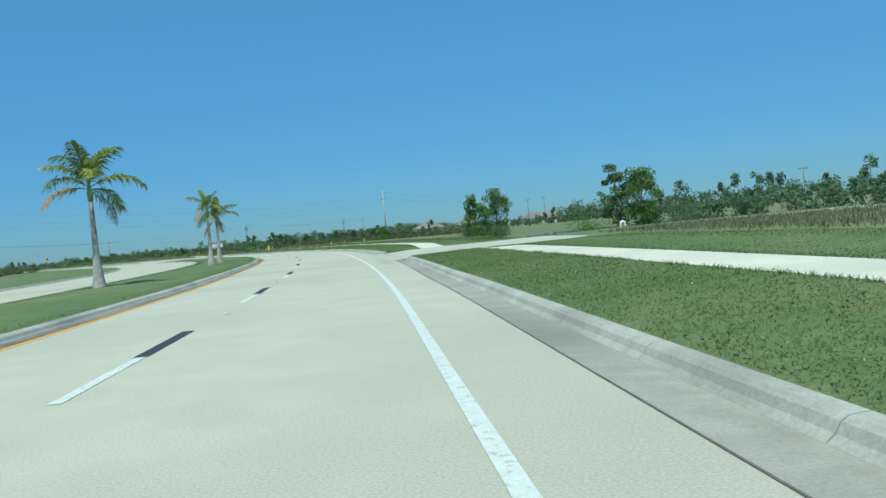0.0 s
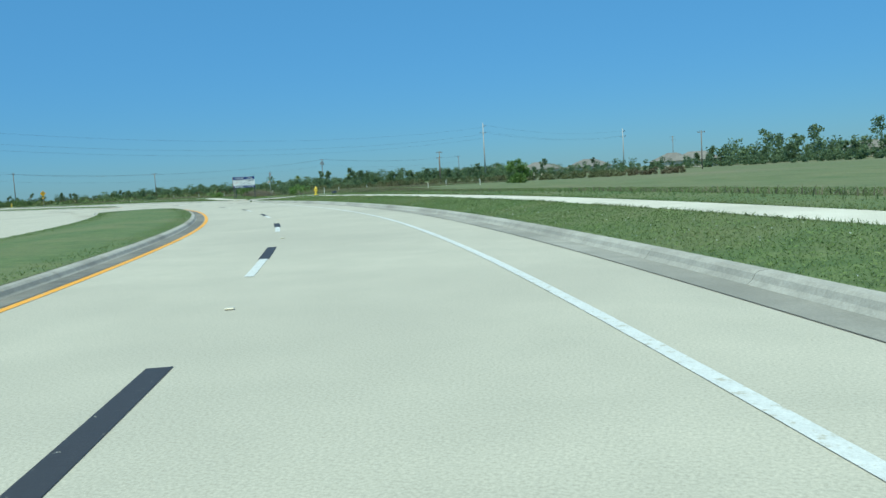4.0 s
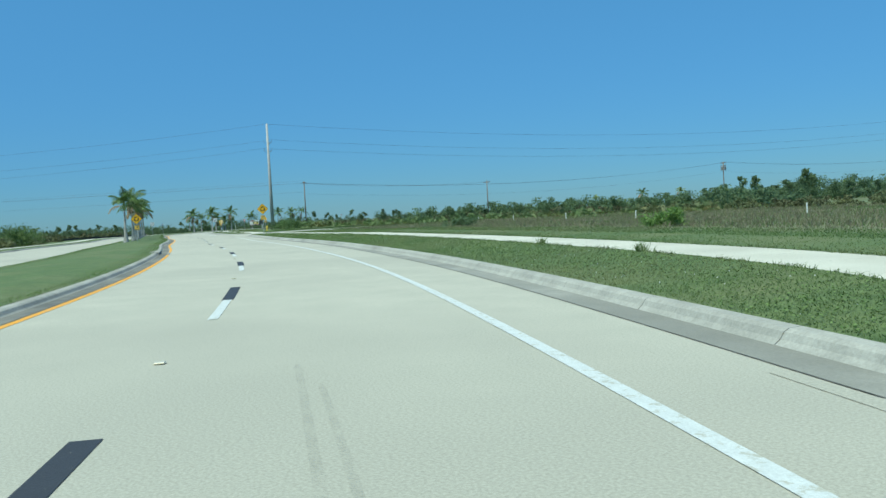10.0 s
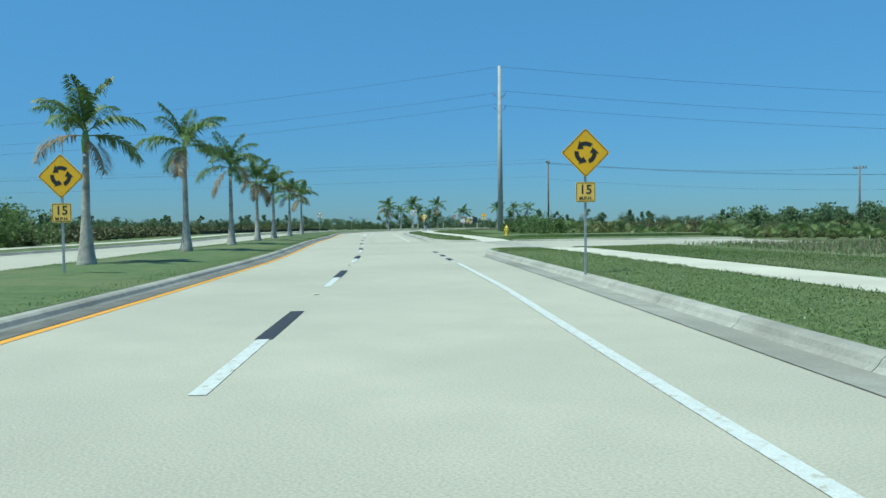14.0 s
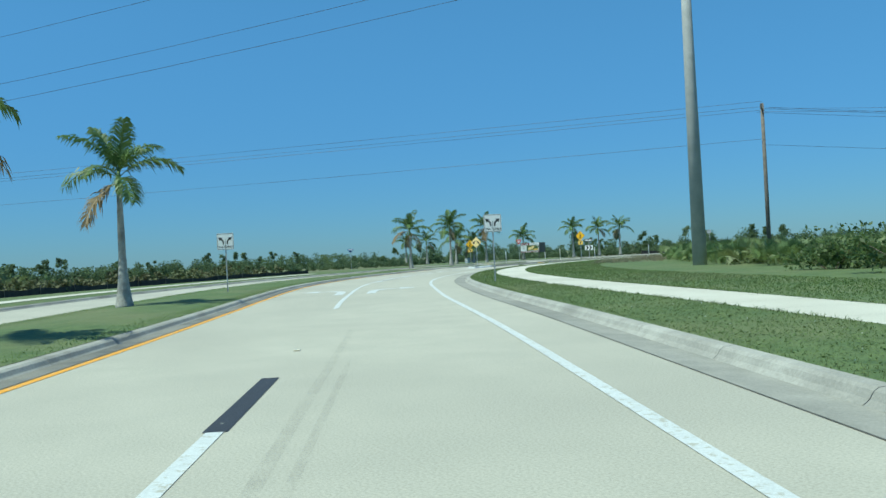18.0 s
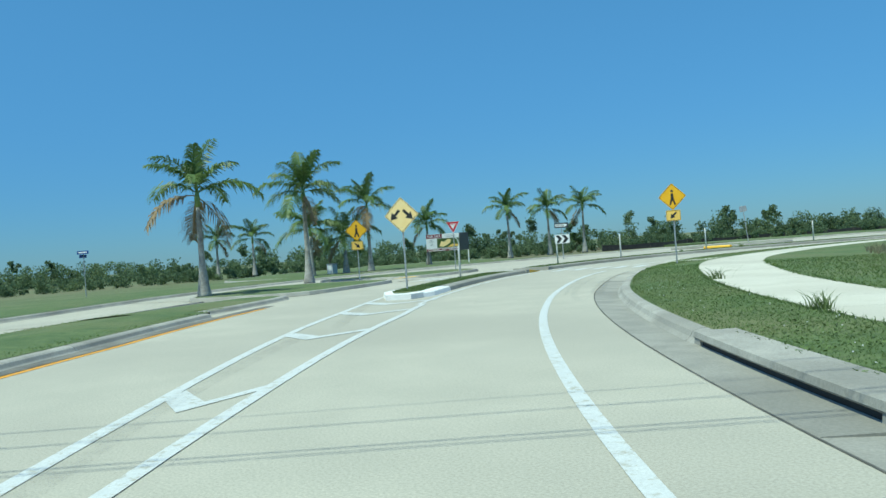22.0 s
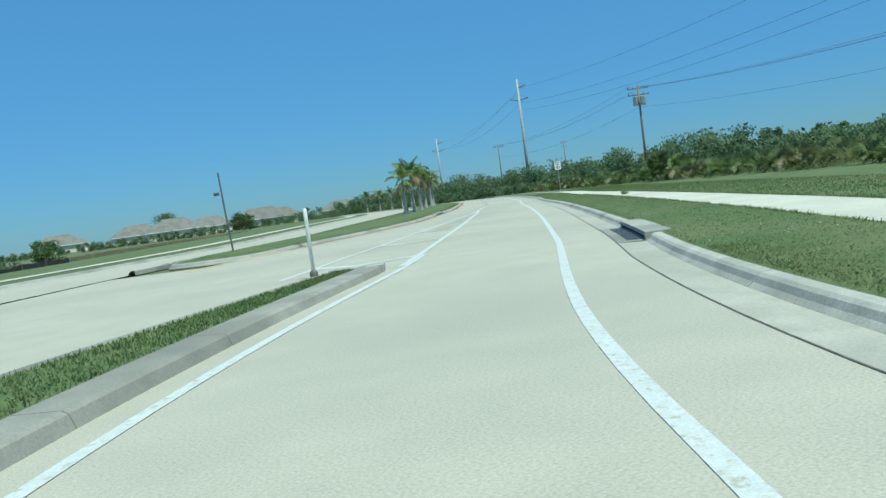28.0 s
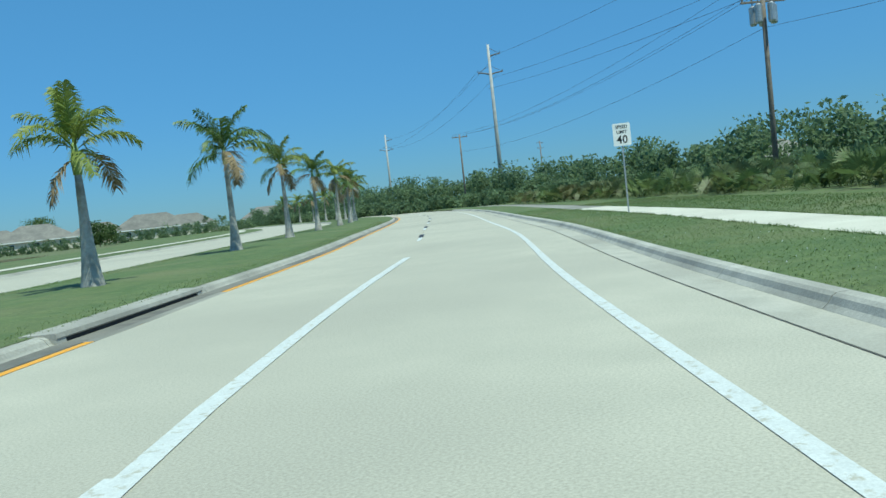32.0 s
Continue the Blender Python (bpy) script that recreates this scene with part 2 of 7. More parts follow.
M_SGOLD = mat("sign_faded_golden", (0.80, 0.50, 0.09), (0.84, 0.56, 0.14), 3, 0.5)
M_SPALE = mat("sign_faded_yellow", (0.84, 0.62, 0.26), (0.88, 0.68, 0.32), 3, 0.5)
M_SWHITE = mat("sign_white", (0.74, 0.75, 0.73), (0.8, 0.8, 0.79), 3, 0.45)
M_SBLACK = mat("sign_black", (0.015, 0.015, 0.015), (0.025, 0.025, 0.025), 3, 0.5)
M_SRED = mat("sign_red", (0.5, 0.03, 0.04), (0.55, 0.04, 0.05), 3, 0.45)
M_MAROON = mat("sign_maroon", (0.16, 0.02, 0.03), (0.2, 0.03, 0.04), 3, 0.5)
M_SBLUE = mat("sign_navy_blue", (0.02, 0.045, 0.16), (0.03, 0.06, 0.2), 3, 0.5)
M_SGREEN = mat("street_sign_blue", (0.02, 0.06, 0.25), (0.03, 0.08, 0.3), 3, 0.5)
M_PVC = mat("delineator_white", (0.74, 0.74, 0.7), (0.8, 0.8, 0.77), 6, 0.5, c3=(0.6, 0.59, 0.54), wide=2)
M_HYD = mat("hydrant_yellow", (0.72, 0.5, 0.04), (0.8, 0.58, 0.08), 8, 0.45, 0.1)
M_HYDDARK = mat("hydrant_dark", (0.06, 0.07, 0.09), (0.1, 0.11, 0.13), 8, 0.5)
# near-black colour that stands in for the shade inside the kerb slots
M_SLOT_SHADE = mat("slot_shade", (0.02, 0.02, 0.02), (0.035, 0.035, 0.033), 8, 0.8)
M_ROOF = mat("roof_tiles", (0.15, 0.145, 0.13), (0.21, 0.20, 0.18), 2, 0.85, c3=(0.13, 0.125, 0.115), wide=0.4, vary=0.15)
M_HOUSE = mat("house_stucco", (0.62, 0.55, 0.45), (0.7, 0.64, 0.54), 2, 0.9)
M_GLASS = mat("window_dark_glass", (0.02, 0.03, 0.04), (0.03, 0.04, 0.05), 2, 0.08)
M_WATER = mat("pond_water", (0.02, 0.04, 0.06), (0.03, 0.05, 0.07), 0.3, 0.05, 0.1, 3)
M_FENCE = mat("silt_fence_fabric", (0.02, 0.02, 0.022), (0.04, 0.04, 0.04), 3, 0.8)
M_FAN = mat("palmetto_fans", (0.115, 0.175, 0.06), (0.20, 0.26, 0.10), 0.3, 0.55, vary=0.4, translucent=0.4, c3=(0.19, 0.18, 0.08), wide=0.15)
M_JOINT = mat("joint_sealant", (0.07, 0.07, 0.06), (0.13, 0.125, 0.11), 5, 0.9)
M_REFL = mat("reflector_amber", (0.55, 0.5, 0.36), (0.62, 0.56, 0.42), 8, 0.25)


def film(name, colour, cover, scale):
    """A thin broken film on the road: rubber, damp or dust over what lies below."""
    m = mat(name, colour, tuple(v * 1.4 for v in colour), 5, 0.9)
    nodes, links = m.node_tree.nodes, m.node_tree.links
    n_ = nodes.new("ShaderNodeTexNoise")
    n_.inputs["Scale"].default_value, n_.inputs["Detail"].default_value, n_.inputs["Roughness"].default_value = scale, 8, 0.7
    links.new(nodes["Texture Coordinate"].outputs["Object"], n_.inputs["Vector"])
    r_ = nodes.new("ShaderNodeMapRange")
    r_.inputs[1].default_value, r_.inputs[2].default_value, r_.inputs[3].default_value, r_.inputs[4].default_value = 0.35, 0.75, 0.0, cover
    links.new(n_.outputs["Fac"], r_.inputs[0])
    links.new(r_.outputs[0], nodes["Principled BSDF"].inputs["Alpha"])
    return m


M_SKID = film("tyre_rubber", (0.12, 0.12, 0.11), 0.15, 3.0)
M_STAIN = film("road_stain", (0.17, 0.165, 0.135), 0.24, 1.6)

# ---- road line: the solid edge line at the right of the carriageway, every STEP metres ----
ROAD = [
    (60.40, -96.47), (55.47, -81.25), (50.53, -66.03), (45.60, -50.80), (40.67, -35.58), (35.70, -20.37),
    (30.40, -5.27), (24.75, 9.70), (18.76, 24.53), (12.05, 39.06), (4.35, 53.07), (-4.53, 66.38),
    (-14.34, 79.01), (-25.05, 90.90), (-36.34, 102.23), (-48.49, 112.63), (-61.23, 122.32), (-74.56, 131.15),
    (-88.26, 139.41), (-102.21, 147.25), (-115.92, 155.51), (-129.72, 163.61), (-143.75, 171.30), (-157.78, 178.99),
    (-171.74, 186.81), (-185.79, 194.47), (-199.40, 202.86), (-211.51, 213.28), (-221.44, 225.80), (-227.94, 240.26),
    (-226.98, 256.06), (-218.30, 269.42), (-207.33, 281.06), (-196.39, 292.74), (-185.67, 304.61), (-175.20, 316.72),
    (-164.43, 328.54), (-154.15, 340.81), (-143.87, 353.08), (-133.72, 365.44), (-123.94, 378.11), (-114.81, 391.25),
    (-106.62, 405.00), (-99.55, 419.36), (-93.66, 434.23), (-88.97, 449.53), (-85.52, 465.16), (-83.32, 481.01),
    (-82.41, 496.98), (-82.77, 512.98),
]
STEP = 16.002


def _spline(u):
    k = min(max(int(u), 0), len(ROAD) - 2)
    q = u - k
    p = [Vector(ROAD[min(max(k + j, 0), len(ROAD) - 1)]) for j in (-1, 0, 1, 2)]
    return 0.5 * (2 * p[1] + (p[2] - p[0]) * q + (2 * p[0] - 5 * p[1] + 4 * p[2] - p[3]) * q * q + (3 * p[1] - p[0] - 3 * p[2] + p[3]) * q ** 3)


S_END = STEP * (len(ROAD) - 1)
S_LINE = STEP * 37


def way(s):
    d = _spline(min(s + 0.6, S_END) / STEP) - _spline(max(s - 0.6, 0) / STEP)
    return d.normalized()


def at(s, off=0.0, z=0.0):
    """The point s metres along the edge line and off metres to its right; runs on straight past both ends."""
    c = min(max(s, 0.0), S_END)
    d = way(c)
    p = _spline(c / STEP) + d * (s - c) + Vector((d.y, -d.x)) * off
    return Vector((p.x, p.y, z))


def ahead(s, off, z=0.0):
    """Like at(), but running on straight where the road bends away to the left past the last sign."""
    d = way(S_LINE - 8)
    p = _spline((S_LINE - 8) / STEP) + d * (s - S_LINE + 8) + Vector((d.y, -d.x)) * off if s > S_LINE - 8 else at(s, off).xy
    return Vector((p.x, p.y, z))


def stand(s, off, z=0.0, turn=0.0):
    """A pose there whose +y looks along the road."""
    d, p = way(min(max(s, 0.0), S_END)), at(s, off)
    return pose(p.x, p.y, z, 0, 0, math.degrees(math.atan2(-d.x, d.y)) + turn)


def facing(s, off, z, fs, fo):
    """A pose whose front (-y) looks towards another place of the road."""
    d = at(s, off) - at(fs, fo)
    p = at(s, off)
    return pose(p.x, p.y, z, 0, 0, math.degrees(math.atan2(-d.x, d.y)))


def curve1(rows):
    xs, ys = [r[0] for r in rows], [r[1] for r in rows]
    return lambda s: float(np.interp(s, xs, ys))


# ---- mesh helpers ----
def raw(name, verts, faces, material, smooth=False):
    me = bpy.data.meshes.new(name)
    me.from_pydata([tuple(v) for v in verts], [], faces)
    me.materials.append(material)
    if smooth:
        me.polygons.foreach_set("use_smooth", [True] * len(me.polygons))
    me.update()
    return me


def quads(name, co, material):
    """A mesh of separate quads from an (n, 4, 3) array."""
    n = len(co)
    me = bpy.data.meshes.new(name)
    me.vertices.add(4 * n)
    me.vertices.foreach_set("co", np.ascontiguousarray(co, dtype=np.float32).ravel())
    me.loops.add(4 * n)
    me.loops.foreach_set("vertex_index", np.arange(4 * n, dtype=np.int32))
    me.polygons.add(n)
    me.polygons.foreach_set("loop_start", np.arange(0, 4 * n, 4, dtype=np.int32))
    me.polygons.foreach_set("loop_total", np.full(n, 4, dtype=np.int32))
    me.materials.append(material)
    me.update(calc_edges=True)
    return me


def part(name, bm, material, parent, label="", smooth=False):
    if isinstance(bm, bpy.types.Mesh):
        me = bm
    else:
        me = bpy.data.meshes.new(name)
        bm.to_mesh(me)
        bm.free()
        me.materials.append(material)
        if smooth:
            me.polygons.foreach_set("use_smooth", [True] * len(me.polygons))
    ob = new(name, me)
    ob.parent = parent
    return tagged(ob, label)


def structure(name, me, label, category, kind="structure"):
    return tagged(new(name, me), label, category, kind=kind)


def thing(name, label, category, m, group=""):
    ob = new(name)
    ob.matrix_world = m
    return tagged(ob, label, category, group)


def box(bm, x0, x1, y0, y1, z0, z1, bevel=0.0):
    ret = bmesh.ops.create_cube(bm, size=1.0)
    vs = ret["verts"]
    for v in vs:
        v.co = Vector((x0 + (v.co.x + 0.5) * (x1 - x0), y0 + (v.co.y + 0.5) * (y1 - y0), z0 + (v.co.z + 0.5) * (z1 - z0)))
    if bevel:
        es = list({e for v in vs for e in v.link_edges})
        bmesh.ops.bevel(bm, geom=es, offset=bevel, segments=1, affect="EDGES")
    return bm


def boxed(*a, **k):
    return box(bmesh.new(), *a, **k)


def tube(points, radii, sides=8, cap=True):
    """A tube through points with a radius at each."""
    bm = bmesh.new()
    rings = []
    for k, (p, r) in enumerate(zip(points, radii)):
        p = Vector(p)
        d = (Vector(points[min(k + 1, len(points) - 1)]) - Vector(points[max(k - 1, 0)])).normalized()
        a = d.orthogonal().normalized() if abs(d.z) < 0.95 else Vector((1, 0, 0))
        a = (a - d * a.dot(d)).normalized()
        b = d.cross(a)
        rings.append([bm.verts.new(p + (a * math.cos(t) + b * math.sin(t)) * r) for t in (2 * math.pi * j / sides for j in range(sides))])
    for u, v in zip(rings, rings[1:]):
        for j in range(sides):
            bm.faces.new((u[j], u[(j + 1) % sides], v[(j + 1) % sides], v[j]))
    if cap:
        bm.faces.new(rings[0][::-1])
        bm.faces.new(rings[-1])
    return bm


def plate(outline, y0, y1):
    """A flat plate: an outline in x and z, between y0 (front) and y1."""
    bm = bmesh.new()
    f = [bm.verts.new((x, y0, z)) for x, z in outline]
    b = [bm.verts.new((x, y1, z)) for x, z in outline]
    bm.faces.new(f)
    bm.faces.new(b[::-1])
    n = len(outline)
    for j in range(n):
        bm.faces.new((f[j], b[j], b[(j + 1) % n], f[(j + 1) % n]))
    bmesh.ops.recalc_face_normals(bm, faces=bm.faces)
    return bm


def rounded(w, h, r, cx=0.0, cz=0.0, turn=0.0, k=4):
    out = []
    for sx, sz, a0 in ((1, 1, 0), (-1, 1, 90), (-1, -1, 180), (1, -1, 270)):
        for j in range(k + 1):
            a = radians(a0 + 90 * j / k)
            x, z = sx * (w / 2 - r) + r * math.cos(a), sz * (h / 2 - r) + r * math.sin(a)
            c, s = math.cos(radians(turn)), math.sin(radians(turn))
            out.append((cx + c * x - s * z, cz + s * x + c * z))
    return out


def ribbon(name, s0, s1, a, b, material, z=0.0, zb=None, ds=1.0, cols=1):
    fa, fb = (a if callable(a) else (lambda s: a)), (b if callable(b) else (lambda s: b))
    za, zb = z, z if zb is None else zb
    n = max(2, int(math.ceil((s1 - s0) / ds)) + 1)
    vs, fs = [], []
    for k in range(n):
        s = s0 + (s1 - s0) * k / (n - 1)
        for j in range(cols + 1):
            u = j / cols
            vs.append(at(s, fa(s) * (1 - u) + fb(s) * u, za * (1 - u) + zb * u))
    w = cols + 1
    for k in range(n - 1):
        for j in range(cols):
            fs.append((k * w + j, k * w + j + 1, (k + 1) * w + j + 1, (k + 1) * w + j))
    me = raw(name, vs, fs, material)
    return me


def swept(name, s0, s1, profile, material, side=1.0, base=0.0, ds=1.5, cap=True):
    """A profile of (off, z) swept along the road from s0 to s1; side -1 mirrors it."""
    fb = base if callable(base) else (lambda s: base)
    n = max(2, int(math.ceil((s1 - s0) / ds)) + 1)
    vs, fs, w = [], [], len(profile)
    for k in range(n):
        s = s0 + (s1 - s0) * k / (n - 1)
        vs += [at(s, fb(s) + side * o, z) for o, z in profile]
    for k in range(n - 1):
        for j in range(w - 1):
            q = (k * w + j, k * w + j + 1, (k + 1) * w + j + 1, (k + 1) * w + j)
            fs.append(q if side > 0 else q[::-1])
    if cap:
        fs += [tuple(range(w)), tuple(range((n - 1) * w, n * w))[::-1]]
    return raw(name, vs, fs, material)


def lettering(text, size, x, y, z, material, parent, name="lettering", label=""):
    cu = bpy.data.curves.new(name, "FONT")
    cu.body, cu.size, cu.extrude, cu.align_x, cu.align_y = text, size, 0.002, "CENTER", "CENTER"
    cu.resolution_u = 2
    cu.offset = 0.012 * size
    tmp = bpy.data.objects.new(name, cu)
    scene.collection.objects.link(tmp)
    me = bpy.data.meshes.new_from_object(tmp.evaluated_get(bpy.context.evaluated_depsgraph_get()))
    bpy.data.objects.remove(tmp)
    me.transform(Matrix.Translation((x, y, z)) @ pose(0, 0, 0, 90, 0, 0))
    me.materials.clear()
    me.materials.append(material)
    return part(name, me, material, parent, label)

# ---- ground and carriageway ----
n = 60
gx = np.sign(np.linspace(-1, 1, n)) * np.abs(np.linspace(-1, 1, n)) ** 2.2 * 2600 - 90
gy = np.sign(np.linspace(-1, 1, n)) * np.abs(np.linspace(-1, 1, n)) ** 2.2 * 2600 + 140
structure("ground", raw("ground", [(x, y, -0.09 - 0.8 * math.exp(-((Vector((x, y)) - at(160, 48).xy).length / 34) ** 4)) for y in gy for x in gx], [(j * n + i, j * n + i + 1, (j + 1) * n + i + 1, (j + 1) * n + i) for j in range(n - 1) for i in range(n - 1)], M_GROUND), "flat field of mixed green and brown grass", "ground")

S0, S1 = 20.0, 760.0
yellow = curve1([(0, -7.2), (60, -7.0), (90, -6.5), (130, -6.5), (330, -6.5), (360, -6.8), (395, -6.6), (420, -7.2), (440, -7.8), (452, -9.0), (466, -12.6), (482, -13.0), (498, -12.8), (517, -12.5), (529, -10.2), (535, -8.6), (545, -7.1), (560, -6.6), (800, -6.5)])
opp = curve1([(0, -13.5), (300, -13.0), (340, -13.2), (365, -12.3), (440, -12.6), (452, -13.5), (500, -17), (522, -16.3), (545, -14.4), (575, -15), (620, -15), (800, -15)])
opp_w = curve1([(0, 8.2), (330, 8.2), (365, 5.4), (450, 5.4), (466, 8.2), (520, 7.6), (553, 6.6), (600, 9.5), (800, 9.5)])
median_far = curve1([(0, -13.5), (232, -13.1), (236, -10.2), (258, -10.4), (264, -13.0), (300, -13.0), (340, -13.2), (365, -12.3), (440, -12.6), (452, -13.5), (500, -17), (522, -16.3), (545, -14.4), (575, -15), (620, -15), (800, -15)])
right_rise = curve1([(0, 0.22), (94, 0.22), (102, 0.0), (116, 0.0), (122, 0.22), (206, 0.22), (213, 0.0), (216.5, -0.02), (218.5, -0.12), (228.2, -0.12), (230.5, -0.02), (236, 0.0), (244, 0.2), (290, 0.22), (335, 0.0), (339, -0.02), (341.2, -0.12), (357, -0.12), (359.5, -0.02), (365, 0.0), (372, 0.04), (800, 0.04)])
kb = curve1([(0, -0.2), (84, -0.18), (98, 0.08), (119, 0.17), (197, 0.2), (240, 0.16), (262, 0.2), (278, 0.32), (312, 0.28), (335, 0.05), (352, 0), (364, -0.2), (404, -0.3), (418, -0.16), (428, -0.2), (440, -0.28), (446, -0.33), (455, -0.26), (461, -0.1), (467, -0.42), (476, -0.24), (482, 0.2), (490, 0.12), (505, -0.34), (520, -0.33), (800, -0.33)])
edge = curve1([(0, 0.07), (60, 0.07), (119, 0.14), (195, 0.12), (239, 0.18), (262, 0.22), (290, 0.26), (318, 0.22), (330, 0.05), (345, 0), (380, 0.04), (418, -0.05), (432, 0), (443.7, 0.1), (452, 0), (460, -0.08), (467, -0.46), (472, -0.36), (477, -0.2), (482, 0.04), (487, 0.18), (500, 0.03), (510, 0), (538, -0.12), (560, -0.05), (575, 0), (800, 0)])
walk_near = curve1([(0, 4.7), (205, 4.9), (218, 4.4), (228, 3.6), (236, 3.9), (248, 4.9), (320, 5.0), (340, 5.0), (357, 4.75), (366, 4.6), (400, 3.7), (430, 3.5), (448, 3.9), (459, 4.0), (467, 4.4), (481, 4.6), (503, 4.4), (538, 4.4), (800, 4.6)])
walk_far = curve1([(0, 6.5), (205, 6.7), (218, 5.9), (228, 5.4), (236, 5.8), (248, 6.8), (320, 7.0), (340, 7.0), (357, 6.9), (366, 6.6), (400, 5.6), (430, 5.4), (448, 5.9), (459, 6.2), (467, 6.5), (481, 6.6), (503, 6.3), (538, 6.2), (800, 6.4)])

structure("road", ribbon("road", S0, S1, lambda s: yellow(s) - 0.46, lambda s: 1.45 + kb(s), M_ROAD, 0.0, cols=4, ds=1.5), "pale sun-bleached concrete carriageway with faint stains", "road")
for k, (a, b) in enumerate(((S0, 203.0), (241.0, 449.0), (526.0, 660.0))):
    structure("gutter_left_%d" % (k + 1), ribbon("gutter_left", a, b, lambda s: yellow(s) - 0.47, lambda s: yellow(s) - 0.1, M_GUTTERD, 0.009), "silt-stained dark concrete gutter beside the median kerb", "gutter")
structure("road_opposite", ribbon("road_opposite", S0, S1, lambda s: opp(s) - opp_w(s), median_far, M_ROAD, -0.022, cols=2, ds=2.0), "pale concrete carriageway for the other direction", "road")

GUT = [(1.45, 0.003), (1.47, 0.0), (2.0, -0.02), (2.02, -0.02)]
KERB = [(1.99, -0.06), (2.0, -0.018), (2.06, 0.03), (2.10, 0.095), (2.15, 0.125), (2.28, 0.135), (2.31, 0.12), (2.32, -0.05)]
kerb_right = tagged(new("kerb_right"), "grey concrete kerb along the lane, stained in places", "kerb", kind="structure")
structure("gutter_right_1", swept("gutter_right", S0, 452.0, GUT, M_GUTTER, 1.0, kb, ds=1.5, cap=False), "stained grey concrete gutter pan beside the kerb", "gutter")
structure("gutter_right_2", swept("gutter_right", 452.0, S1, GUT, M_GUTTERL, 1.0, kb, ds=1.5, cap=False), "pale concrete gutter pan beside the kerb", "gutter")
RIGHT_GAPS = [(100.9, 115.0), (212.0, 237.0), (335.0, 364.0)]
WALK_GAPS = [(103.0, 114.5), (218.5, 228.3), (341.0, 357.3)]
for k, (a, b) in enumerate(((S0, 211.0), (238.0, 334.0), (365.0, 660.0))):
    structure("road_joint_%d" % (k + 1), ribbon("road_joint", a, b, lambda s: 1.437 + kb(s), lambda s: 1.458 + kb(s), M_JOINT, 0.0065), "dark joint between lane and gutter", "road joint")


def kerb_run(parent, s0, s1, base, side, gaps, piece=3.05, profile=KERB, material=M_KERB):
    s = s0
    while s < s1 - 0.3:
        e = min(s + piece, s1)
        if not any(a < (s + e) / 2 < b for a, b in gaps):
            me = swept("kerb_section", s + 0.008, e - 0.008, profile, material, side, base, ds=1.55)
            part("kerb_section", me, material, parent)
        s = e


kerb_run(kerb_right, 52.0, 451.85, kb, 1.0, RIGHT_GAPS)
kerb_run(kerb_right, 451.85, 660.0, kb, 1.0, RIGHT_GAPS, material=M_KERBL)
kerb_left = tagged(new("kerb_left"), "grey concrete kerb along the grass median", "kerb", kind="structure")
LEFT_GAPS = [(197.5, 246.5), (446.0, 529.0)]
left_base = lambda s: yellow(s) + 1.55
kerb_run(kerb_left, 40.0, 660.0, left_base, -1.0, LEFT_GAPS)
kerb_median_far = structure("kerb_median_far", swept("kerb_median_far", S0, 205, KERB, M_KERB, 1.0, lambda s: median_far(s) - 2.1, cap=False), "grey concrete kerb on the far side of the median", "kerb")
structure("kerb_median_far_2", swept("kerb_median_far_2", 247, 452, KERB, M_KERB, 1.0, lambda s: median_far(s) - 2.1, cap=False), "grey concrete kerb on the far side of the median", "kerb")
structure("kerb_median_far_3", swept("kerb_median_far_3", 522, S1, KERB, M_KERB, 1.0, lambda s: median_far(s) - 2.1, cap=False), "grey concrete kerb on the far side of the median", "kerb")
structure("kerb_opposite", swept("kerb_opposite", S0, S1, KERB, M_KERB, -1.0, lambda s: opp(s) - opp_w(s) + 2.0, ds=2.5, cap=False), "grey concrete kerb across the other carriageway", "kerb")


def verge(name, s0, s1, offs, zs, material=M_LAWN, ds=1.5, label="mown green grass verge with clover patches", kind="structure"):
    """Grass strip through several offsets (functions or numbers) at given heights."""
    nn = max(2, int((s1 - s0) / ds) + 1)
    vs, fs, w = [], [], len(offs)
    for k in range(nn):
        s = s0 + (s1 - s0) * k / (nn - 1)
        for o, z in zip(offs, zs):
            vs.append(at(s, o(s) if callable(o) else o, z(s) if callable(z) else z))
    for k in range(nn - 1):
        for j in range(w - 1):
            fs.append((k * w + j, k * w + j + 1, (k + 1) * w + j + 1, (k + 1) * w + j))
    for row in (0, nn - 1):  # close the ends down to the ground
        i0 = len(vs)
        vs += [Vector((v.x, v.y, -0.25)) for v in vs[row * w:row * w + w]]
        fs += [(row * w + j, i0 + j, i0 + j + 1, row * w + j + 1) for j in range(w - 1)]
    return structure(name, raw(name, vs, fs, material), label, "grass", kind)


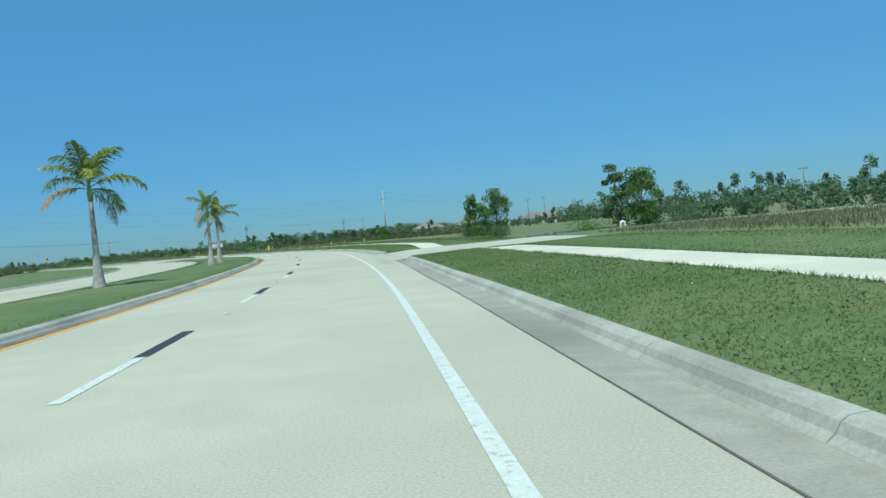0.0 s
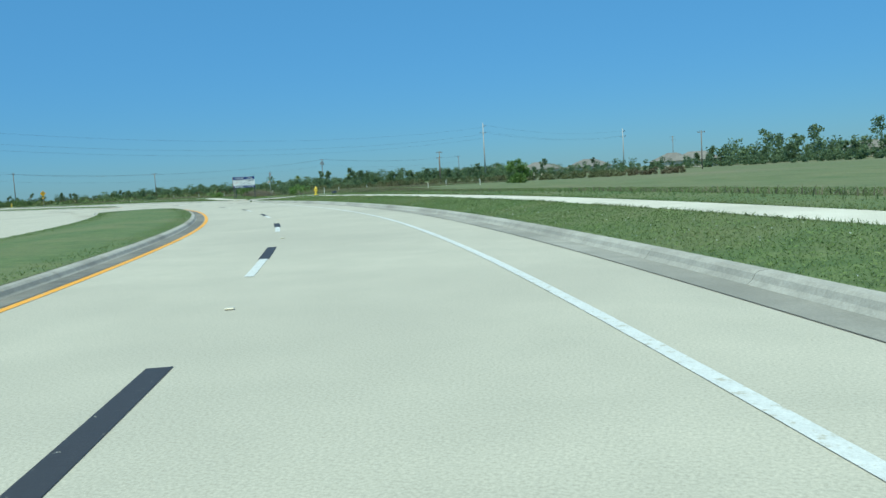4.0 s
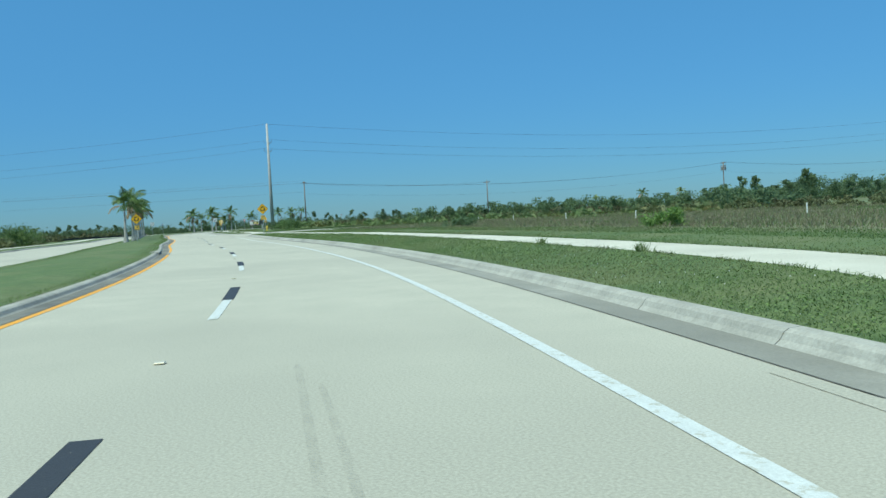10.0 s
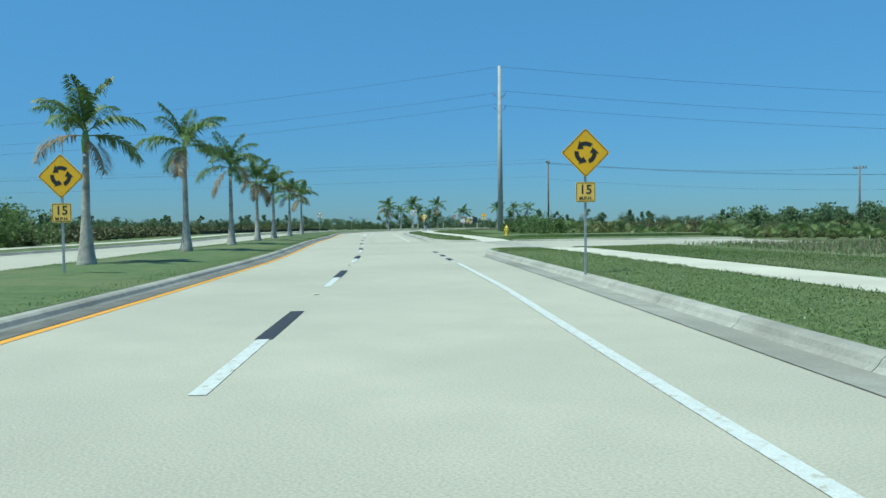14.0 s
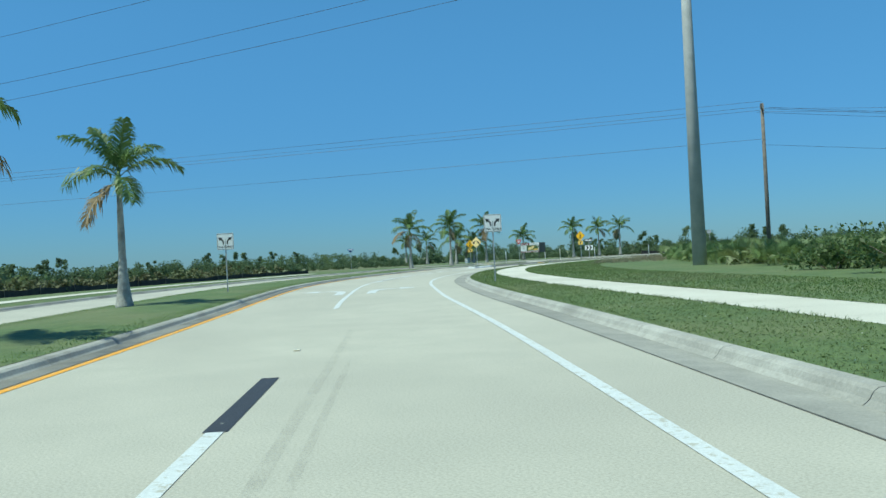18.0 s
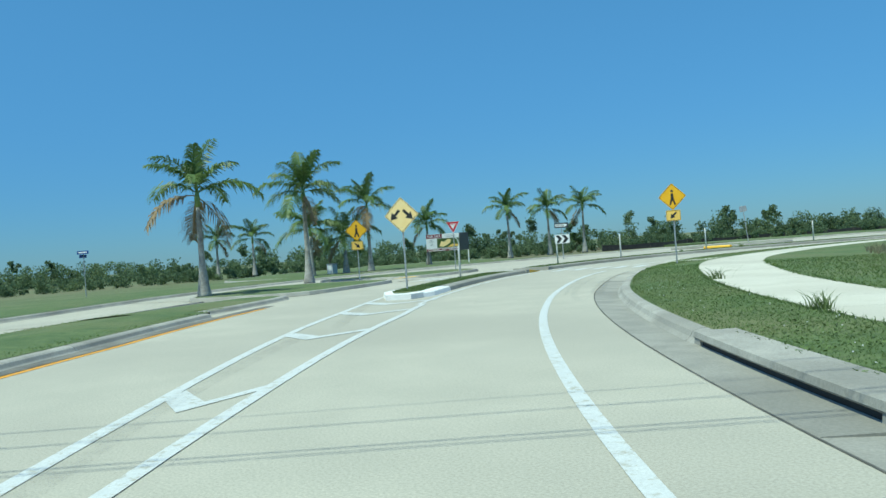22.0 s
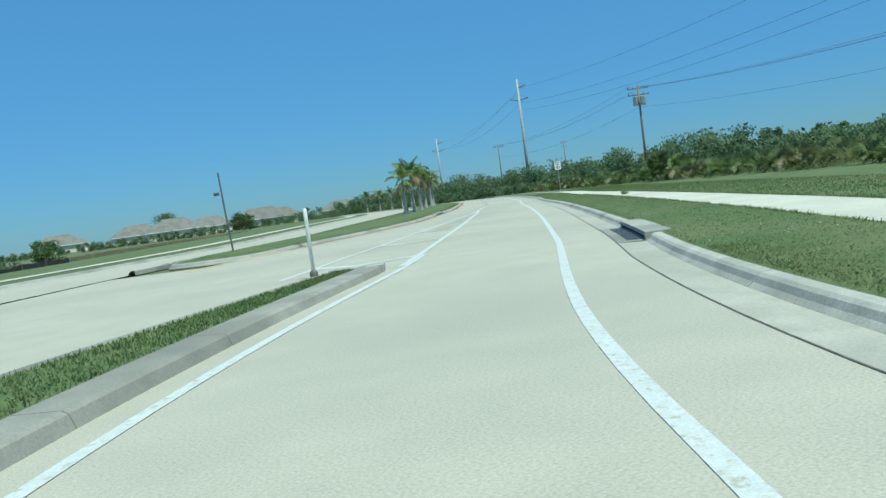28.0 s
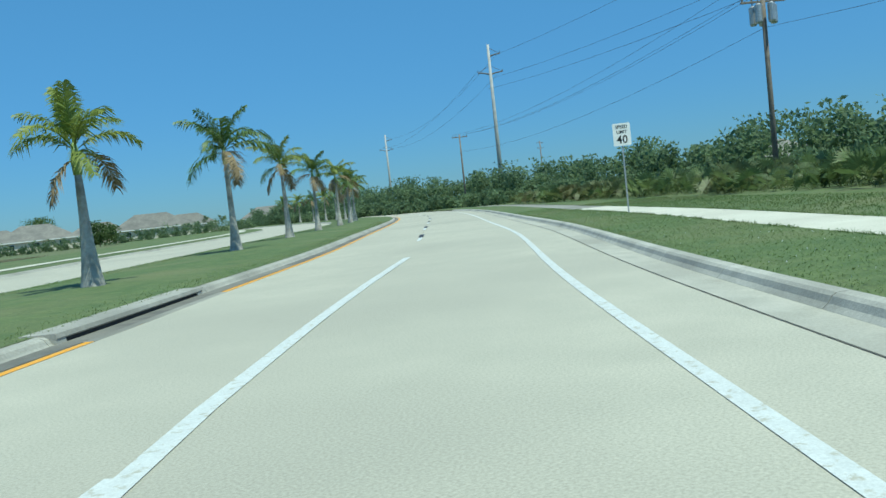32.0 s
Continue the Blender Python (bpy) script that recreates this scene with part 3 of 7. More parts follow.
wz = lambda s: 0.13 + right_rise(s)
fz = curve1([(0, 0.43), (94, 0.43), (102, 0.18), (116, 0.18), (122, 0.43), (206, 0.43), (213, 0.12), (236, 0.12), (244, 0.40), (290, 0.43), (335, 0.14), (357, 0.16), (362, 0.36), (370, 0.36), (384, 0.17), (800, 0.17)])
low = curve1([(0, 0.43), (112, 0.43), (128, -0.55), (185, -0.55), (206, 0.3), (236, 0.2), (800, 0.2)])
outer = curve1([(0, 70), (425, 60), (445, 14), (500, 14), (520, 60), (800, 60)])
field = curve1([(0, 30), (425, 30), (445, 11), (500, 11), (520, 30), (800, 30)])
for k, (a, b) in enumerate([(S0, 100.9), (116.0, 212.0), (237.0, 335.0), (364.0, S1)]):
    fa_, fb_ = (106.0 if a == 116 else a), (106.0 if b == 100.9 else b)
    verge("verge_right_%d" % (k + 1), a, b, [lambda s: 2.3 + kb(s), lambda s: 2.7 + kb(s), lambda s: walk_near(s) + 0.03], [0.12, 0.15, lambda s: wz(s) + 0.036])
    if k < 3:
        verge("field_edge_%d" % (k + 1), fa_, fb_, [lambda s: walk_far(s) - 0.03, 9.0, 12.0], [lambda s: wz(s) + 0.036, fz, lambda s: fz(s) * 0.6 + low(s) * 0.4])
        verge("field_far_%d" % (k + 1), fa_, fb_, [12.0, 18.0, field, outer], [lambda s: fz(s) * 0.6 + low(s) * 0.4, low, low, -0.9], M_GROUND, label="rough green and brown field")
    else:
        verge("field_edge_4", a, S1, [lambda s: walk_far(s) - 0.03, lambda s: walk_far(s) + 2.5, field, outer], [lambda s: wz(s) + 0.036, fz, fz, -0.6])
for k, (a, b) in enumerate([(S0, 198.4), (247.0, 446.0), (528.4, S1)]):
    verge("median_%d" % (k + 1), a, b, [lambda s: yellow(s) - 0.74, lambda s: (yellow(s) + median_far(s)) / 2, lambda s: median_far(s) + 0.15], [0.14, 0.24, 0.14], label="mown grass median with palm trees")
verge("verge_left", S0, 478.0, [lambda s: opp(s) - opp_w(s) - 0.2, lambda s: opp(s) - opp_w(s) - 4, lambda s: opp(s) - opp_w(s) - 10, lambda s: opp(s) - opp_w(s) - 16], [0.14, 0.17, 0.10, -0.5], label="grass verge beyond the other carriageway")
verge("verge_left_2", 490.0, S1, [lambda s: opp(s) - opp_w(s) - 0.2, lambda s: opp(s) - opp_w(s) - 6, lambda s: opp(s) - opp_w(s) - 20, lambda s: opp(s) - opp_w(s) - 26], [0.14, 0.16, 0.10, -0.5], label="grass verge beyond the other carriageway")
for k, (a, b, d_) in enumerate(((300.0, 446.0, 2.2), (524.0, 700.0, 2.6))):
    structure("pavement_left_%d" % (k + 1), ribbon("pavement_left", a, b, lambda s: opp(s) - opp_w(s) - d_ - 1.7, lambda s: opp(s) - opp_w(s) - d_, M_WALKWAY, 0.185, 0.18, ds=2.0), "narrow concrete footpath beyond the other carriageway", "pavement")

# walkway slabs: one object each
walkway = tagged(new("pavement"), "pale concrete footpath laid in slabs beside the road", "pavement", kind="structure")
s = 40.0
while s < 660:
    e = s + 1.83
    if not any(a < (s + e) / 2 < b for a, b in WALK_GAPS):
        if 55 < s < 590:
            me = ribbon("slab", s + 0.006, e - 0.006, walk_near, walk_far, M_WALKWAY, 0.0, ds=2)
            for i, v in enumerate(me.vertices):
                v.co.z = wz(s if i < 2 else e) + 0.03
            part("slab", me, M_WALKWAY, walkway)
    s = e

def chaikin(pts, times=2):
    for _ in range(times):
        out = [pts[0]]
        for p, q in zip(pts, pts[1:]):
            out += [p * 0.75 + q * 0.25, p * 0.25 + q * 0.75]
        pts = out + [pts[-1]]
    return pts


def kerb_curve(name, rows, label, fill=None, profile=KERB, material=M_KERB, gap=(0, 0)):
    """A kerb along places (s, off) with the grass on its right hand; fill(s, off) gives the far side of the grass behind it."""
    so_ = chaikin([Vector(r) for r in rows])
    pts = [at(p.x, p.y) for p in so_]
    vs, back, w = [], [], len(profile)
    for k, p in enumerate(pts):
        d = (pts[min(k + 1, len(pts) - 1)] - pts[max(k - 1, 0)]).normalized()
        nn = Vector((d.y, -d.x, 0))
        drop = 0.12 if gap[0] < so_[k].y < gap[1] else 1.0
        vs += [p + nn * (o - 2.0) + Vector((0, 0, z * drop)) for o, z in profile]
        back.append(p + nn * 0.29)
    n_ = len(pts)
    fs = [(k * w + j, k * w + j + 1, (k + 1) * w + j + 1, (k + 1) * w + j) for k in range(n_ - 1) for j in range(w - 1)]
    fs += [tuple(range(w)), tuple(range((n_ - 1) * w, n_ * w))[::-1]]
    ob = structure(name, raw(name, vs, fs, material), label, "kerb")
    if fill:
        gv, gf = [], []
        for k, (b_, p) in enumerate(zip(back, so_)):
            e_ = fill(p.x, p.y)
            for u in (0, 0.35, 0.7, 1):
                q_ = b_.lerp(e_, u)
                dg = max(gap[0] - p.y, p.y - gap[1]) if gap[1] else 1.0
                kf = min(max(dg / 0.9, 0.4), 1.0)
                gv.append(Vector((q_.x, q_.y, 0.125 * (1 - u) * kf + e_.z * u)))
            if k and not (gap[0] < p.y < gap[1]):
                gf += [(4 * k - 4 + j, 4 * k - 3 + j, 4 * k + 1 + j, 4 * k + j) for j in range(3)]
        part("grass_bed", raw("grass_bed", gv, gf, M_LAWN), M_LAWN, ob, "mown grass behind the kerb")
    return ob


def nose(name, s_tip, s_back, oa, ob_, label):
    """The rounded, kerbed end of a median: oa and ob_ are the offsets at its two sides."""
    g = 1 if s_back > s_tip else -1
    lo, hi = min(oa, ob_), max(oa, ob_)
    m_, c_ = (lo + hi) / 2, s_tip + g * 2.2
    side_a, side_b = (hi, lo) if g > 0 else (lo, hi)
    rows = [(s_back, side_a), (c_ + g * 1.5, side_a), (s_tip + g * 0.7, side_a + (m_ - side_a) * 0.2), (s_tip, m_ + (side_a - m_) * 0.45), (s_tip, m_ + (side_b - m_) * 0.45), (s_tip + g * 0.7, side_b + (m_ - side_b) * 0.2), (c_ + g * 1.5, side_b), (s_back, side_b)]
    kerb_curve(name, rows, label, lambda s, o: at(s_back + g * 0.3, min(max(o, lo + 0.4), hi - 0.4), 0.15 + 0.1 * (1 - abs(min(max(o, lo + 0.4), hi - 0.4) - m_) / (hi - m_))))
    return rows


for k, (a, b) in enumerate([(40, 103), (114.5, 218.5), (228.3, 341), (357.3, 660)]):
    me = ribbon("pavement_bed", a, b, walk_near, walk_far, M_GUTTER, 0.0, ds=2)
    nv = len(me.vertices)
    for i, v in enumerate(me.vertices):
        v.co.z = wz(a + (b - a) * (i // 2) / (nv / 2 - 1)) + 0.012
    structure("pavement_bed_%d" % (k + 1), me, "grey bed of the footpath slabs", "pavement")

# side streets and drive on the right, opening on the left
def apron(name, near, far, label, zr):
    """Pavement between two edges given as rows (s, off), heights by offset."""
    zf = curve1(zr)
    na, fa = chaikin([Vector(r) for r in near], 1), chaikin([Vector(r) for r in far], 1)
    vs, fs, c_ = [], [], 8
    for k, (p, q_) in enumerate(zip(na, fa)):
        for j in range(c_ + 1):
            m_ = p.lerp(q_, j / c_)
            vs.append(at(m_.x, m_.y, zf(m_.y)))
        if k:
            o = (c_ + 1) * k
            fs += [(o + j, o + j + 1, o - c_ + j, o - c_ - 1 + j) for j in range(c_)]
    return structure(name, raw(name, vs, fs, M_ROAD), label, "road")


ZS = [(1.4, 0.005), (2.3, 0.006), (9, 0.02), (26, 0.0)]
apron("road_side_1", [(100.5, 1.3), (100.7, 2.4), (100.8, 4.7), (101.5, 10), (98, 30)], [(115.4, 1.3), (115.9, 2.6), (116.1, 4.6), (112.5, 10), (106, 30)], "pale concrete drive leading off over the field", [(1.3, 0.005), (2.2, 0.015), (4.4, 0.15), (6.4, 0.19), (10, 0.27), (30, 0.5)])
apron("road_side_2", [(209, 1.4), (215, 2.3), (218.4, 5), (218.4, 9), (218.4, 18), (218.3, 24)], [(240, 1.4), (231.5, 3.0), (228.3, 5), (228.2, 9), (228.3, 18), (228.4, 24)], "pale concrete side street with a marked crossing", ZS)
apron("road_side_3", [(332, 1.4), (339, 2.4), (341.2, 5.5), (341.2, 9), (341.2, 18), (341.2, 24)], [(368, 1.4), (359.5, 2.6), (357.1, 5.5), (357.2, 9), (357.3, 18), (357.3, 24)], "pale concrete side street mouth", ZS)
structure("road_opening", ribbon("road_opening", 198, 246, lambda s: -14.5, lambda s: yellow(s) - 0.4, M_ROAD, 0.003, ds=1.0, cols=6), "pale concrete opening through the median", "road")
def behind(sv, g0, g1):
    rows = curve1([(1.7, 2.35), (g0, walk_near(sv) + 0.03), (g1, walk_far(sv) - 0.03), (24, 24)])
    return lambda s, o: at(sv, rows(o), wz(sv) + 0.034)



kerb_curve("kerb_return_1", [(210.6, 2.12), (214.5, 2.14), (216.6, 2.6), (217.9, 3.5), (218.3, 4.4), (218.3, 5), (218.35, 6), (218.4, 7), (218.5, 9), (218.3, 24)], "curved concrete kerb at the side street corner", behind(211.8, 4.3, 6.1), gap=(4.3, 6.1))
kerb_curve("kerb_return_2", [(228.4, 24), (228.3, 9), (228.25, 7), (228.2, 6), (228.2, 5), (228.4, 4.2), (229, 3.4), (231.5, 2.6), (234.5, 2.18), (238.05, 2.12)], "curved concrete kerb at the side street corner", behind(237.2, 3.5, 5.6), gap=(3.5, 5.6))
kerb_curve("kerb_return_3", [(335.65, 2.05), (338.3, 2.12), (340.3, 2.8), (341.2, 4.4), (341.25, 5.5), (341.25, 6.5), (341.3, 7.5), (341.3, 9), (341.2, 24)], "curved concrete kerb at the side street corner", behind(334.8, 4.9, 7.1), gap=(4.9, 7.1))
kerb_curve("kerb_return_4", [(357.3, 24), (357.2, 9), (357.1, 7.5), (357.05, 6.5), (357.0, 5.5), (357.0, 4.5), (358.0, 2.9), (360.2, 2.1), (363.1, 1.83)], "curved concrete kerb at the side street corner", behind(364.2, 4.6, 7.0), gap=(4.6, 7.0))
for nm, a, b, oa, o2 in (("median_nose_1", 206.0, 198.6, yellow(200) - 0.45, -13.2), ("median_nose_2", 237.4, 247.3, yellow(247) - 0.45, -10.3), ("median_nose_3", 453.0, 445.7, -9.6, -13.0), ("median_nose_4", 522.5, 528.1, yellow(527) - 0.45, median_far(527))):
    rows = nose(nm, a, b, oa, o2, "rounded kerbed end of the grass median")

# ---- painted lines ----
structure("edge_line_1", ribbon("edge_line_1", S0, 203.8, lambda s: edge(s) - 0.07, lambda s: edge(s) + 0.07, M_WHITE, 0.006), "solid white edge line", "road marking")
structure("edge_line_2", ribbon("edge_line_2", 235.0, 328.0, lambda s: edge(s) - 0.075, lambda s: edge(s) + 0.075, M_WHITE, 0.006), "solid white edge line", "road marking")
structure("edge_line_3", ribbon("edge_line_3", 360.8, 460.0, lambda s: edge(s) - 0.075, lambda s: edge(s) + 0.075, M_WHITE, 0.006), "solid white edge line, worn along its middle", "road marking")
structure("edge_line_4", ribbon("edge_line_4", 464.6, 700.0, lambda s: edge(s) - 0.075, lambda s: edge(s) + 0.075, M_WHITE, 0.006), "solid white edge line, flaking", "road marking")
structure("yellow_line_1", ribbon("yellow_line_1", S0, 199, lambda s: yellow(s) - 0.07, lambda s: yellow(s) + 0.07, M_YELLOW, 0.006), "solid yellow line beside the median", "road marking")
structure("yellow_line_2", ribbon("yellow_line_2", 245, 448, lambda s: yellow(s) - 0.07, lambda s: yellow(s) + 0.07, M_YELLOW, 0.006), "solid yellow line beside the median", "road marking")
structure("yellow_line_3", ribbon("yellow_line_3", 518, S1, lambda s: yellow(s) - 0.07, lambda s: yellow(s) + 0.07, M_YELLOW, 0.006), "solid yellow line beside the median", "road marking")

dash_ends = [49.6, 61.9, 74.2, 86.2, 98.5, 111, 123.5, 135.4, 147.8, 160.3, 172.8, 185.8, 199.5, 212.8, 227, 239.8, 252.5, 265.2, 277, 289.5, 302, 313.8, 324.7, 335.6, 346.4, 357.3, 368.2, 378.8]
dash_ends += [584 + 12.3 * k for k in range(9)]
dash_off = curve1([(0, -0.18), (75, -0.18), (98, 0.03), (124, -0.06), (172, -0.22), (200, -0.22), (226, -0.1), (250, 0.16), (264, 0.16), (300, 0.04), (400, 0.03), (560, 0)])
for e in dash_ends:
    do = dash_off(e)
    d = tagged(new("lane_dash"), "white lane dash followed by a black contrast dash", "road marking", "lane dashes", "structure")
    part("white_stripe", ribbon("white_stripe", e - 6.1, e - 3.05, -3.59 + do, -3.44 + do, M_WHITE, 0.006), M_WHITE, d)
    part("black_stripe", ribbon("black_stripe", e - 3.05, e, -3.62 + do, -3.41 + do, M_BLACK, 0.006), M_BLACK, d, "black stripe")
for e in (206.6, 210.4, 215, 331, 334.5, 338.5):
    d = tagged(new("edge_dash"), "short black and white guide dash along the edge line", "road marking", "edge dashes", "structure")
    part("white_stripe", ribbon("white_stripe", e - 1.9, e - 0.9, -0.08, 0.08, M_WHITE, 0.006), M_WHITE, d)
    part("black_stripe", ribbon("black_stripe", e - 0.9, e + 0.9, -0.1, 0.1, M_BLACK, 0.006), M_BLACK, d)
centre = curve1([(392, -3.4), (415, -3.55), (425, -3.66), (434, -4.1), (445, -4.9), (450, -5.55), (458, -6.5)])
hat_r = curve1([(392, -3.5), (416, -3.52), (425, -3.46), (434, -3.22), (443, -3.1), (447, -3.35)])
structure("divide_line_left", ribbon("divide_line_left", 392.5, 457, lambda s: centre(s) - 0.16, lambda s: centre(s), M_WHITE, 0.006), "solid white line that splits from its twin", "road marking")
structure("divide_line_right", ribbon("divide_line_right", 417, 446.2, lambda s: hat_r(s), lambda s: hat_r(s) + 0.16, M_WHITE, 0.008), "solid white line that splits from its twin", "road marking")


def bar_on_road(name, s0, o0, s1, o1, width, material, label="", z=0.007, parent=None):
    """A straight painted bar between two places on the road."""
    a, b = at(s0, o0, z), at(s1, o1, z)
    nrm = Vector((b.y - a.y, a.x - b.x, 0)).normalized() * width / 2
    me = raw(name, [a - nrm, b - nrm, b + nrm, a + nrm], [(0, 1, 2, 3)], material)
    if parent:
        return part(name, me, material, parent)
    return structure(name, me, label, "road marking")


def chevron_bar(s, ol, orr):
    """A bent hatching bar: broad and short at its left, thin at its right."""
    om = ol + (orr - ol) * 0.42
    zz = 0.0075
    pts = [(s + 1.3, ol), (s + 0.75, ol - 0.02), (s, om), (s + 1.0, orr), (s + 1.35, orr), (s + 0.5, om + 0.1)]
    v = [at(a, b, zz) for a, b in pts]
    structure("hatch_bar", raw("hatch_bar", [v[0], v[1], v[2], v[5], v[3], v[4]], [(0, 1, 2, 3), (3, 2, 4, 5)], M_WHITE), "white bent hatching bar between two lines", "road marking")


for s in (427.2, 433.4, 439.2, 443.6, 446.6):
    chevron_bar(s, centre(s + 1), hat_r(min(s, 446)) + 0.05)

# arrows on the lanes
def arrow(name, mirror, label):
    """A turn arrow: a shaft that bends sharply to the side and a broad head."""
    f = (lambda o: -6.7 - o) if mirror else (lambda o: o)
    mid = [(401.6, -2.68, 0.19), (403.4, -2.68, 0.19), (404.4, -2.64, 0.2), (405.1, -2.48, 0.22), (405.55, -2.2, 0.24), (405.75, -1.85, 0.24), (405.8, -1.54, 0.24)]
    vs, fs = [], []
    for k, (s_, o, w) in enumerate(mid):
        a, b = mid[max(k - 1, 0)], mid[min(k + 1, len(mid) - 1)]
        d = Vector((b[0] - a[0], b[1] - a[1])).normalized()
        vs += [at(s_ + d.y * w, f(o - d.x * w), 0.0072), at(s_ - d.y * w, f(o + d.x * w), 0.0072)]
        if k:
            fs.append((2 * k - 2, 2 * k - 1, 2 * k + 1, 2 * k))
    k = len(vs)
    vs += [at(406.85, f(-1.53), 0.0072), at(404.8, f(-1.53), 0.0072), at(405.85, f(-0.7), 0.0072)]
    fs.append((k, k + 1, k + 2))
    return structure(name, raw(name, vs, fs, M_WHITE), label, "road marking")


arrow("lane_arrow_left", True, "white left-turn arrow painted on the lane")
arrow("lane_arrow_right", False, "white right-turn arrow painted on the lane")

# crossing on the slip lane
for o in (-3.2, -2.25, -1.29, -0.38, 0.56):
    bar_on_road("crossing_bar", 462.2, o, 464.5, o - 0.2, 0.42, M_WHITE, "white crossing bar on the slip lane")
for k in range(5):
    bar_on_road("crossing_bar", 459.8, -9.0 + 0.66 * k, 461.9, -9.15 + 0.68 * k, 0.32, M_WHITE, "white crossing bar by the splitter island")
for k in range(3):
    bar_on_road("yield_dash", 466.1, -9.1 + 1.0 * k, 466.3, -8.5 + 1.0 * k, 0.32, M_WHITE, "short white yield dash before the roundabout")
for k in range(8):
    bar_on_road("crossing_bar", 219.4 + 1.16 * k, 3.5, 219.0 + 1.16 * k, 5.9, 0.32, M_WHITE, "white crossing bar across the side street", 0.024)
for k in range(11):
    bar_on_road("crossing_bar", 342.4 + 1.4 * k, 4.7, 342.3 + 1.4 * k, 7.1, 0.32, M_WHITE, "white crossing bar across the side street", 0.024)
bar_on_road("stop_line", 227.0, 7.3, 223.2, 7.5, 0.45, M_WHITE, "white stop line in the side street", 0.026)
for a, b, c_, d_ in ((228.8, 3.6, 228.4, 5.4), (217.9, 4.5, 217.95, 5.9), (357.5, 4.7, 357.4, 6.9), (340.8, 4.9, 340.9, 6.9)):
    bar_on_road("warning_mat", a, b, c_, d_, 0.55, M_KYELLOW, "yellow tactile mat at the end of the footpath", 0.058)
# yellow paint round the median ends
for nm, rows in (("a", [(246, -6.75), (241, -6.85), (238.0, -7.4), (237.1, -8.2), (237.0, -9.2), (237.6, -10.0), (240, -10.5)]), ("b", [(198, -6.75), (203, -6.9), (205.8, -7.9), (206.5, -9.5), (206.5, -11.5)])):
    ps = chaikin([Vector(r) for r in rows])
    for p, q_ in zip(ps, ps[1:]):
        bar_on_road("yellow_edge", p.x, p.y, q_.x, q_.y, 0.34 if nm == "a" and p.x < 239.5 else 0.15, M_YELLOW, "yellow line round the median end", 0.012)

# splitter island between the slip lane and the roundabout
isl_r = curve1([(448.4, -4.2), (449.6, -3.8), (455, -4.05), (462, -4.45), (468, -4.95), (475, -5.25), (481, -4.9), (487, -4.55), (495, -4.1), (508, -3.6), (511, -4.0)])
isl_line = curve1([(443, -3.2), (447, -3.4), (452, -3.6), (460, -3.95), (467, -4.5), (475, -4.85), (481, -4.5), (487, -4.1), (495, -3.65), (508, -3.28), (512, -3.3)])
isl_l = curve1([(448.4, -4.95), (450.4, -5.75), (460, -6.2), (463, -6.6), (475, -7.0), (487, -7.1), (500, -6.0), (511, -4.3)])
ISK = [(0.0, -0.05), (0.005, 0.0), (0.05, 0.12), (0.1, 0.15), (0.5, 0.16), (0.55, 0.12)]
island = tagged(new("splitter_island"), "narrow raised traffic island with a concrete kerb and patchy grass", "traffic island", kind="structure")
for a, b in ((448.9, 462.3), (464.7, 508.3)):
    s = a
    while s < b - 0.2:
        e = min(s + 3.0, b)
        km = M_KWHITE if s < 450 else M_GUTTER
        part("kerb_section", swept("kerb_section", s + 0.006, e - 0.006, ISK, km, -1.0, isl_r, ds=0.8), km, island)
        part("kerb_section", swept("kerb_section", s + 0.006, e - 0.006, [(o * 0.6, z) for o, z in ISK], km, 1.0, isl_l, ds=0.8), km, island)
        s = e
    part("grass_bed", ribbon("grass_bed", a + 0.2, b - 0.2, lambda s: isl_l(s) + 0.3, lambda s: isl_r(s) - 0.5, M_LAWN, 0.15, ds=1.0, cols=2), M_LAWN, island, "grass bed")
def kerb_end(s0, s1, material=M_KERB):
    vs = [at(s_, o_, z_) for z_ in (-0.03, 0.156) for s_, o_ in ((s0, isl_l(s0)), (s0, isl_r(s0)), (s1, isl_r(s1)), (s1, isl_l(s1)))]
    me = raw("kerb_end", vs, [(0, 3, 2, 1), (4, 5, 6, 7), (0, 1, 5, 4), (1, 2, 6, 5), (2, 3, 7, 6), (3, 0, 4, 7)], material)
    part("kerb_end", me, material, island, "rounded kerb end")


for a, b, m_ in ((448.4, 449.0, M_KWHITE), (462.0, 462.35, M_KERB), (464.4, 464.8, M_KERB), (508.0, 508.6, M_KERB)):
    kerb_end(a, b, m_)
wv = [at(462.36, isl_r(462.4), 0.15), at(462.36, isl_r(462.4) - 0.55, 0.15), at(463.7, isl_r(463.7) - 0.5, 0.012), at(463.7, isl_r(463.7) - 0.05, 0.012), at(462.36, isl_r(462.4), -0.02), at(462.36, isl_r(462.4) - 0.55, -0.02)]
part("kerb_ramp", raw("kerb_ramp", wv, [(0, 1, 2, 3), (0, 3, 4), (1, 5, 2), (4, 3, 2, 5), (0, 4, 5, 1)], M_KYELLOW), M_KYELLOW, island, "yellow-painted sloping kerb end")
structure("island_line", ribbon("island_line", 446, 512, lambda s: isl_line(s) - 0.07, lambda s: isl_line(s) + 0.07, M_WHITE, 0.007), "white line along the traffic island", "road marking")
# pavement of the roundabout beyond the island
structure("road_roundabout", ribbon("road_roundabout", 446, 520, lambda s: -24 if 455 < s < 500 else -16, lambda s: isl_r(s) + 0.3, M_ROAD, -0.011, cols=6), "pale concrete pavement of the roundabout", "road")


